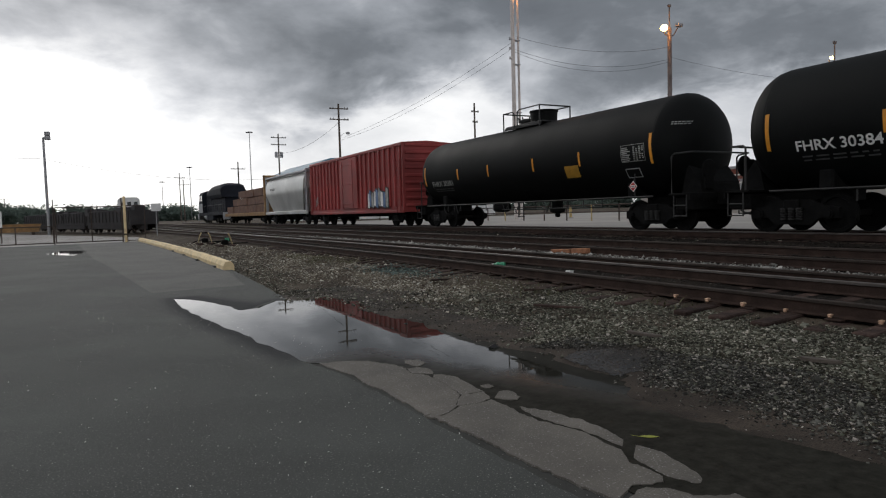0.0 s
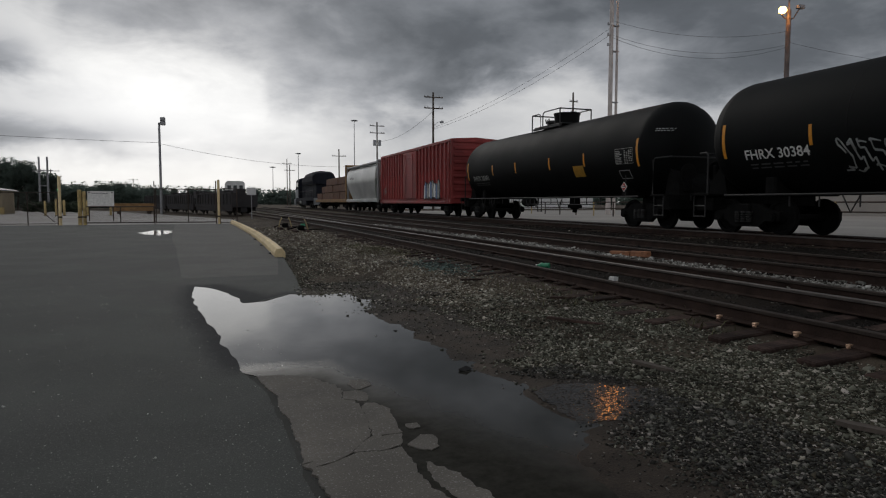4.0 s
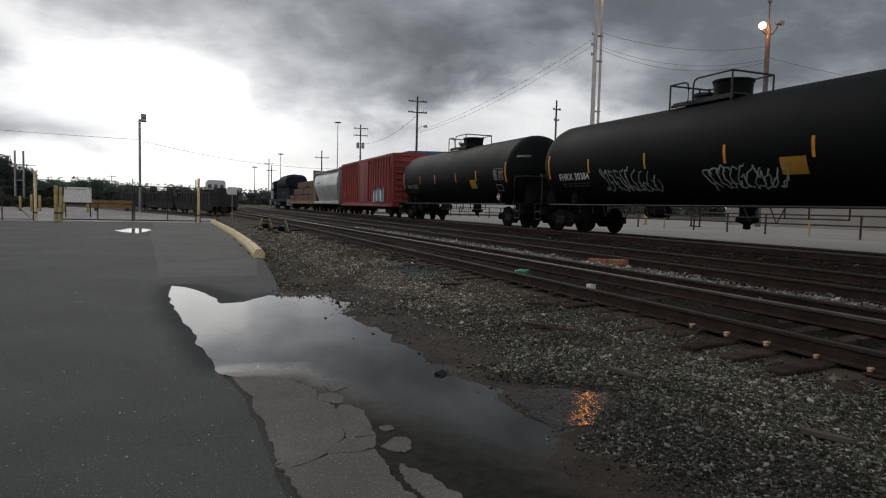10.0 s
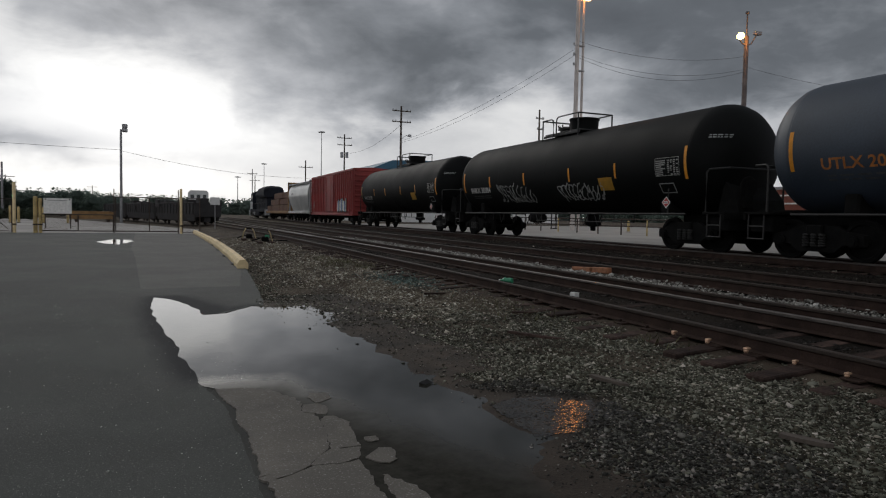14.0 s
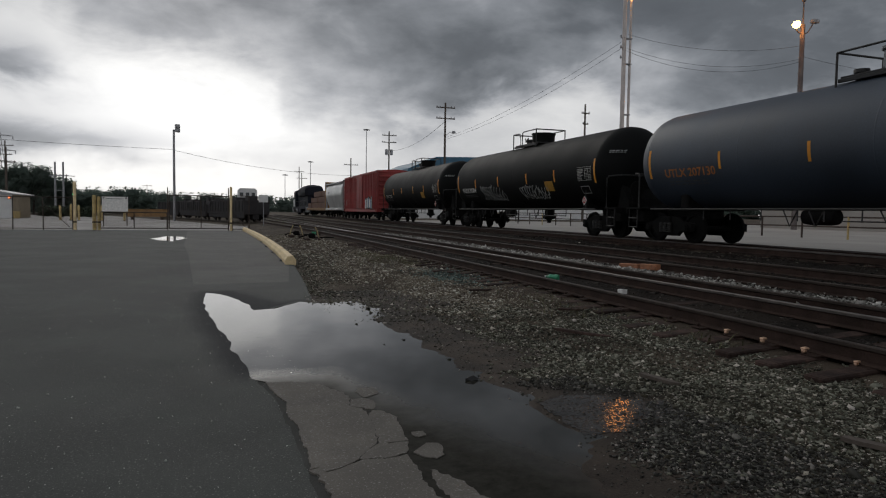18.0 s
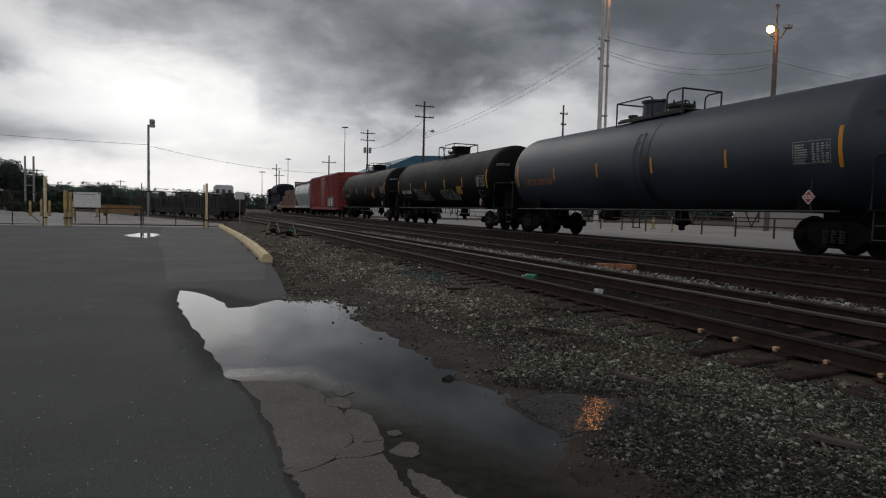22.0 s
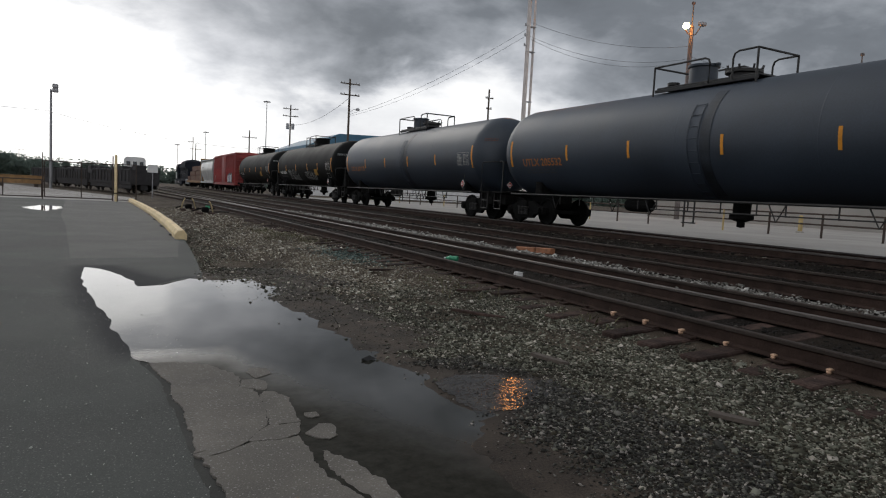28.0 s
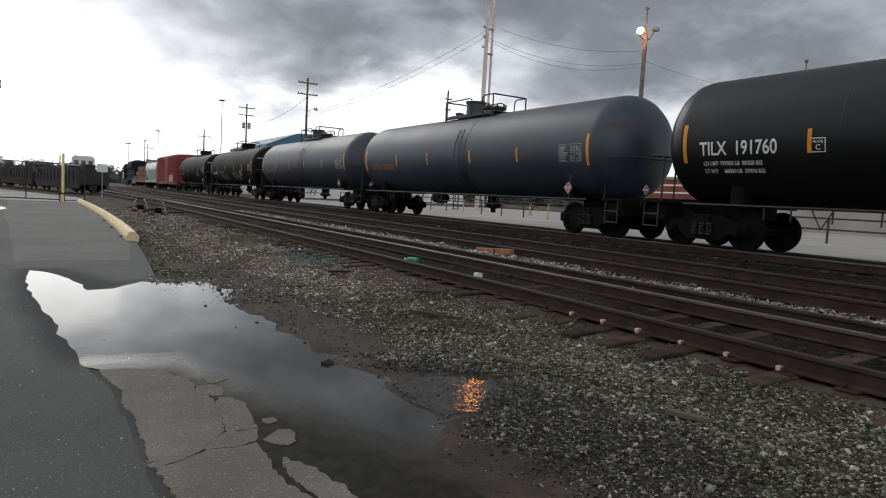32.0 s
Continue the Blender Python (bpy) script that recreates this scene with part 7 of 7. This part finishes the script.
def pylon(x, y, h, arms, w):
    t = thing("pylon", pose(x, y, 0), "steel lattice power pylon beyond the trees", "pylon", "power pylons")
    def half(z):
        return w * (1 - 0.8 * z / h)
    for sx in (-1, 1):
        for sy in (-1, 1):
            Shape().tube([(sx * half(0), sy * half(0), -0.3), (sx * half(h), sy * half(h), h)], 0.09, 5).make("leg", GALV, t)
    zs = [h * k / 9 for k in range(10)]
    for a, b in zip(zs, zs[1:]):
        for sx in (-1, 1):
            Shape().tube([(-sx * half(a), -half(a), a), (sx * half(b), -half(b), b)], 0.05, 4).make("brace", GALV, t)
    for z, r in arms:
        Shape().tube([(-r, 0, z), (0, 0, z + 0.5), (r, 0, z)], 0.08, 5).make("crossarm", GALV, t)
        Shape().tube([(-r, 0, z), (r, 0, z)], 0.08, 5).make("crossarm", GALV, t)
        for sx in (-1, 1):
            Shape().lathe([(0.03, 0), (0.12, -0.2), (0.12, -0.9), (0.03, -1.0)], (sx * r, 0, z), "z", 8).make("insulator", GALV, t)


pylon(-61.5, 220, 24.0, ((21.8, 4.0), (17.6, 4.6), (14.2, 4.0)), 2.6)
pylon(-49.5, 160, 30.0, ((26.0, 3.0), (21.8, 3.4), (17.4, 3.2)), 2.2)


# ---- trees
def leaf_cloud(rng, blobs, per, size):
    """Small crossed leaf clumps scattered through uneven lobes."""
    s = Shape()
    vs, fs = [], []
    g = (1 + 5 ** 0.5) / 2
    ico = [Vector(p).normalized() for p in ((-1, g, 0), (1, g, 0), (-1, -g, 0), (1, -g, 0), (0, -1, g), (0, 1, g), (0, -1, -g), (0, 1, -g), (g, 0, -1), (g, 0, 1), (-g, 0, -1), (-g, 0, 1))]
    tri = ((0, 11, 5), (0, 5, 1), (0, 1, 7), (0, 7, 10), (0, 10, 11), (1, 5, 9), (5, 11, 4), (11, 10, 2), (10, 7, 6), (7, 1, 8), (3, 9, 4), (3, 4, 2), (3, 2, 6), (3, 6, 8), (3, 8, 9), (4, 9, 5), (2, 4, 11), (6, 2, 10), (8, 6, 7), (9, 8, 1))
    for cx, cy, cz, rx, rz in blobs:
        # the shaded heart of the lobe
        k = len(vs)
        vs += [Vector((cx, cy, cz)) + Vector((p.x * rx, p.y * rx, p.z * rz)) * rng.uniform(0.45, 0.8) for p in ico]
        fs += [(k + a, k + b, k + c) for a, b, c in tri]
        for _ in range(per):
            u, v, w = rng.uniform(-0.9, 0.9), rng.uniform(-0.9, 0.9), rng.uniform(-1, 1)
            x, y, z = cx + u * rx, cy + v * rx, cz + w * rz
            a, b = rng.uniform(0, 6.28), rng.uniform(-0.9, 0.9)
            d = size * rng.uniform(0.5, 1.3)
            p, q = Vector((math.cos(a), math.sin(a), b)).normalized() * d, Vector((-math.sin(a), math.cos(a), rng.uniform(-0.6, 0.9))).normalized() * d * 0.7
            c, k = Vector((x, y, max(z, 0.3))), len(vs)
            vs += [c - p, c + q, c + p, c - q]
            fs.append((k, k + 1, k + 2, k + 3))
    return s.add(vs, fs)


def tree(x, y, h, spread, seed):
    rng = random.Random(seed)
    t = thing("tree", pose(x, y, 0), "dark leafy tree at the yard's far edge", "tree", "trees behind the guard hut")
    tr = Shape().tube([(0, 0, -0.2), (0.1, 0, h * 0.25), (-0.1, 0.1, h * 0.5), (0, 0, h * 0.75)], 0.22, 8)
    for k in range(6):
        a = rng.uniform(0, 6.28)
        tr.tube([(0, 0, h * (0.3 + 0.07 * k)), (spread * 0.3 * math.cos(a), spread * 0.3 * math.sin(a), h * (0.45 + 0.07 * k)), (spread * 0.6 * math.cos(a), spread * 0.6 * math.sin(a), h * (0.52 + 0.07 * k))], 0.08, 6)
    tr.make("trunk", BARK, t)
    blobs = [(rng.gauss(0, spread * 0.4), rng.gauss(0, spread * 0.4), h * rng.uniform(0.35, 0.92), spread * 0.5, h * 0.16) for _ in range(16)]
    leaf_cloud(rng, blobs, 520, 0.19).make("crown", LEAF, t)


for x, y, h, sp, sd in ((-37.5, 146, 9.2, 3.6, 1), (-34.5, 144, 9.6, 3.4, 2), (-41, 148, 8.2, 4.0, 3), (-31.5, 150, 7.2, 3.0, 4), (-46, 150, 9.5, 4.0, 5)):
    tree(x, y, h, sp, sd)


def far_woods():
    rng = random.Random(21)
    blobs, thicket = [], []
    x = -190.0
    while x < 160:
        y = 300 - 0.05 * abs(x) + rng.uniform(-15, 25)
        top = (7.8 + 3.6 * min(1.0, max(0.0, (-x - 15) / 75))) * rng.uniform(0.85, 1.12)
        for _ in range(5):
            blobs.append((x + rng.gauss(0, 2.5), y + rng.gauss(0, 3), top * rng.uniform(0.12, 0.75), 3.4, top * 0.3))
        x += 2.4
    for k in range(110):
        u = k / 109
        bx, by, top = 165 + 80 * u + rng.gauss(0, 4), 296 - 330 * u, 7.0 * rng.uniform(0.8, 1.15)
        for _ in range(4):
            blobs.append((bx + rng.gauss(0, 2.5), by + rng.gauss(0, 3), top * rng.uniform(0.15, 0.75), 3.0, top * 0.3))
    x = -60.0
    while x < -18:
        for _ in range(4):
            thicket.append((x + rng.gauss(0, 1.5), 165 + rng.gauss(0, 4), rng.uniform(1, 4.8), 2.2, 1.6))
        x += 1.8
    ob = leaf_cloud(rng, blobs, 150, 0.5).make("far_woods", LEAF)
    tagged(ob, "dark unbroken line of trees on the horizon", "woods", kind="stuff")
    ob = leaf_cloud(rng, thicket, 300, 0.27).make("thicket", LEAF)
    tagged(ob, "low dark thicket behind the yard", "woods", kind="stuff")


far_woods()


def hedge():
    rng = random.Random(5)
    blobs = [(rng.uniform(-23.0, -17.2), 101 + rng.gauss(0, 0.4), rng.uniform(0.3, 1.25), 0.7, 0.4) for _ in range(40)]
    tagged(leaf_cloud(rng, blobs, 160, 0.13).make("hedge", HEDGE), "low dark hedge beside the guard building", "hedge", kind="stuff")


def weeds():
    """Dry weeds and leaf litter on the bank."""
    rng = random.Random(14)
    vs, fs = [], []
    for cx, cy, n in ((4.85, 19.5, 240), (4.6, 21.5, 200), (5.05, 17.8, 160), (4.3, 18.6, 90), (4.95, 9.4, 60), (5.0, 8.2, 50), (5.3, 6.1, 45)):
        for _ in range(n):
            x, y = cx + rng.gauss(0, 0.22), cy + rng.gauss(0, 0.5)
            z, a, h = surface(x, y), rng.uniform(0, 6.28), rng.uniform(0.03, 0.11)
            lean, k = rng.uniform(0.02, 0.12), len(vs)
            w = Vector((math.cos(a), math.sin(a), 0)) * 0.008
            b, tip = Vector((x, y, z)), Vector((x + lean * math.sin(a), y - lean * math.cos(a), z + h))
            vs += [b - w, b + w, tip + w * 0.4, tip - w * 0.4]
            fs.append((k, k + 1, k + 2, k + 3))
    tagged(Shape().add(vs, fs).make("dry_weeds", WEED), "tufts of dry brown weeds below the rails", "weeds", kind="stuff")


hedge()
weeds()


# ---- gravel
def gravel(name, count, where, size, mat, label, seed, lift=0.0):
    """Broken stones, each turned and squeezed at random, sunk a little into the ground."""
    rs = np.random.RandomState(seed)
    spots = []
    while len(spots) < count:
        x, y = where(rs)
        if x is not None:
            spots.append((x, y, surface(x, y) + lift))
    spots = np.array(spots)
    base = np.array([(x, y, z) for x in (-1, 1) for y in (-1, 1) for z in (-1, 1)], float) * 0.72
    tri = np.array([(0, 1, 3), (0, 3, 2), (4, 6, 7), (4, 7, 5), (0, 4, 5), (0, 5, 1), (2, 3, 7), (2, 7, 6), (0, 2, 6), (0, 6, 4), (1, 5, 7), (1, 7, 3)])
    a, b, c = rs.uniform(0, 3.14, count), rs.normal(0, 0.2, count), rs.normal(0, 0.2, count)
    q = np.stack([np.cos(a), b * np.cos(a) + c * np.sin(a), c * np.cos(a) - b * np.sin(a), np.sin(a)], 1)
    w, x, y, z = (q / np.linalg.norm(q, axis=1)[:, None]).T
    rot = np.stack([1 - 2 * (y * y + z * z), 2 * (x * y - z * w), 2 * (x * z + y * w), 2 * (x * y + z * w), 1 - 2 * (x * x + z * z), 2 * (y * z - x * w), 2 * (x * z - y * w), 2 * (y * z + x * w), 1 - 2 * (x * x + y * y)], 1).reshape(count, 3, 3)
    big = size * np.exp(rs.normal(0, 0.40, count)) * (0.85 + 0.02 * np.minimum(spots[:, 1], 30))
    squeeze = np.stack([np.ones(count), rs.uniform(0.45, 0.95, count), rs.uniform(0.22, 0.5, count)], 1) * big[:, None]
    pts = base[None] * (1 + rs.uniform(-0.55, 0.45, (count, 8, 3))) * squeeze[:, None, :]
    pts = np.einsum("nij,nkj->nki", rot, pts) + (spots + np.stack([np.zeros(count), np.zeros(count), big * 0.12], 1))[:, None, :]
    faces = (tri[None] + 8 * np.arange(count)[:, None, None]).reshape(-1)
    me = bpy.data.meshes.new(name)
    me.vertices.add(8 * count)
    me.vertices.foreach_set("co", pts.reshape(-1))
    me.loops.add(len(faces))
    me.loops.foreach_set("vertex_index", faces.astype(np.int32))
    me.polygons.add(len(faces) // 3)
    me.polygons.foreach_set("loop_start", np.arange(0, len(faces), 3, dtype=np.int32))
    me.update(calc_edges=True)
    me.materials.append(mat)
    return tagged(new(name, me), label, "gravel", kind="stuff")


def damp_zone(x, y):
    """Stones that stand wet beside the puddle."""
    return x < 3.75 + 0.45 * noise.noise((x * 1.5, y * 1.5, 21)) - 0.3 * abs(y - 3.4) and y < 5.4


def wet_bank(rs):
    y = rs.uniform(0.8, 5.4)
    x = rs.uniform(2.2, 4.3)
    wet = 2.35 + 0.15 * noise.noise((y * 1.2, 0, 3)) + 0.9 * max(0.0, 1 - abs(y - 4.5) / 0.9)
    gone = (x - wet) / 0.45
    if not damp_zone(x, y) or (gone < 1 and rs.rand() > max(0.02, gone)):
        return None, None
    return x, y


def near_bank(rs):
    y = 0.8 + 9.7 * rs.rand() ** 1.15
    x = rs.uniform(2.2, 5.8)
    if y > 8.2 and rs.rand() < (y - 8.2) / 2.2:
        return None, None
    wet = 2.35 + 0.15 * noise.noise((y * 1.2, 0, 3)) + 0.9 * max(0.0, 1 - abs(y - 4.5) / 1.1) + (0.55 if y > 5.8 else 0)
    gone = (x - wet) / 0.45
    if gone < 1 and rs.rand() > max(0.015, gone):
        return None, None
    if x > 5.0 and rs.rand() < (x - 5.0) / 0.5:
        return None, None
    bare = noise.noise((x * 0.9, y * 0.45, 11)) + 0.5 * noise.noise((x * 2.2, y * 1.3, 4))
    if (damp_zone(x, y) and rs.rand() < 0.85) or (y > 5 and bare < (-0.12 if y < 8 else 0.12) and rs.rand() > 0.22):
        return None, None
    return x, y


def upper_bank(rs):
    y = 8.3 + 14.5 * rs.rand() ** 1.2
    x = rs.uniform(2.3, 5.6)
    if (y < 10.5 and rs.rand() > (y - 8.2) / 2.2) or x < 2.9 + 0.2 * noise.noise((y * 1.2, 0, 3)) + 0.4 * rs.rand():
        return None, None
    bare = noise.noise((x * 0.9, y * 0.45, 11)) + 0.5 * noise.noise((x * 2.2, y * 1.3, 4))
    if (x > 5.0 and rs.rand() < (x - 5.0) / 0.5) or (bare < 0.08 and rs.rand() > 0.25):
        return None, None
    return x, y


def pebbles(rs):
    y = 2.6 + 8 * rs.rand()
    x = rs.uniform(1.5, 2.5)
    return x, y


def far_bank(rs):
    y = rs.uniform(14, 42)
    x = rs.uniform(2.2, 5.6 - 0.05 * max(0, y - 20))
    if noise.noise((x * 0.8, y * 0.3, 17)) < 0.0 and rs.rand() > 0.3:
        return None, None
    return x, y


def kerb_side(rs):
    y = rs.uniform(8.8, 24)
    x = 1.35 + 0.06 * max(0, y - 13) + abs(rs.normal(0, 0.9))
    if noise.noise((x * 1.1, y * 0.6, 31)) < -0.15 and rs.rand() > 0.35:
        return None, None
    return x, y


def pale_strip(rs):
    y = rs.uniform(2, 34)
    return 8.33 + rs.normal(0, 0.2) - 0.004 * max(0, y - 16) ** 1.5, y


def between(rs):
    return rs.uniform(5.4, 16.2), 2 + 30 * rs.rand() ** 1.4


gravel("wet_gravel", 14000, wet_bank, 0.011, STONE_WET, "dark wet crushed stone beside the puddle", 6)
gravel("gravel_bank", 90000, near_bank, 0.0118, STONE, "mixed grey crushed stone on the bank below the rails", 1)
gravel("gravel_upper", 26000, upper_bank, 0.0125, STONE_DRY, "dry brown grey crushed stone higher up the bank", 10)
gravel("gravel_kerb", 9000, kerb_side, 0.0125, STONE, "sparse crushed stone trodden into the dirt beside the kerb", 22)
gravel("gravel_far", 12000, far_bank, 0.016, STONE_DRY, "thin scatter of grey stone towards the switch stands", 2)
gravel("pale_gravel_strip", 14000, pale_strip, 0.02, STONE_PALE, "strip of pale crushed stone between two tracks", 3, 0.05)
gravel("scattered_stones", 6000, between, 0.016, STONE, "scattered stones between the rails", 4)
def teal_patch(rs):
    return 4.95 + rs.normal(0, 0.3), 14.0 + rs.normal(0, 1.0)


gravel("teal_stones", 1500, teal_patch, 0.014, STONE_TEAL, "crushed stone stained blue green below the rails", 9, 0.012)
def track_ballast(rs):
    y = 0.5 + 27 * rs.rand() ** 1.4
    x = rs.uniform(5.86, 7.02) if rs.rand() < 0.62 else rs.uniform(8.95, 10.2) if rs.rand() < 0.5 else rs.uniform(10.4, 13.4)
    return x, y


gravel("track_ballast", 30000, track_ballast, 0.016, STONE_OILY, "oil-dark crushed stone between the rails", 12, 0.03)
def mud_band(rs):
    y = 0.8 + 12 * rs.rand() ** 1.2
    x = rs.uniform(1.8, 3.9)
    d = away(x, y, PUDDLE)
    if d < 0.05 or rs.rand() > 0.25 + 0.9 * d:
        return None, None
    return x, y


gravel("mud_grit", 9000, mud_band, 0.0075, STONE_WET, "dark grit and small stones pressed into the mud", 13)
gravel("puddle_pebbles", 30, pebbles, 0.013, STEEL_DARK, "few small dark pebbles in the shallow water", 5)


def lot_grit(rs):
    y = 1.5 + 14 * rs.rand() ** 1.6
    x = 1.1 - 6 * rs.rand() ** 1.3
    return (x, y) if x < 0.9 - 0.12 * max(0, y - 5) else (None, None)


gravel("lot_grit", 4200, lot_grit, 0.0036, GRIT, "fine pale grit scattered over the asphalt", 7, 0.054)


def south_bank(rs):
    y, x = rs.uniform(-9, 1.2), rs.uniform(2.2, 5.8)
    if x < 2.5 + 0.3 * noise.noise((y, 0, 3)) + 0.5 * rs.rand() or (y < -5 and rs.rand() < (-5 - y) / 4):
        return None, None
    return x, y


gravel("gravel_behind", 9000, south_bank, 0.012, STONE, "mixed grey crushed stone along the lot behind the viewer", 8)
motions()
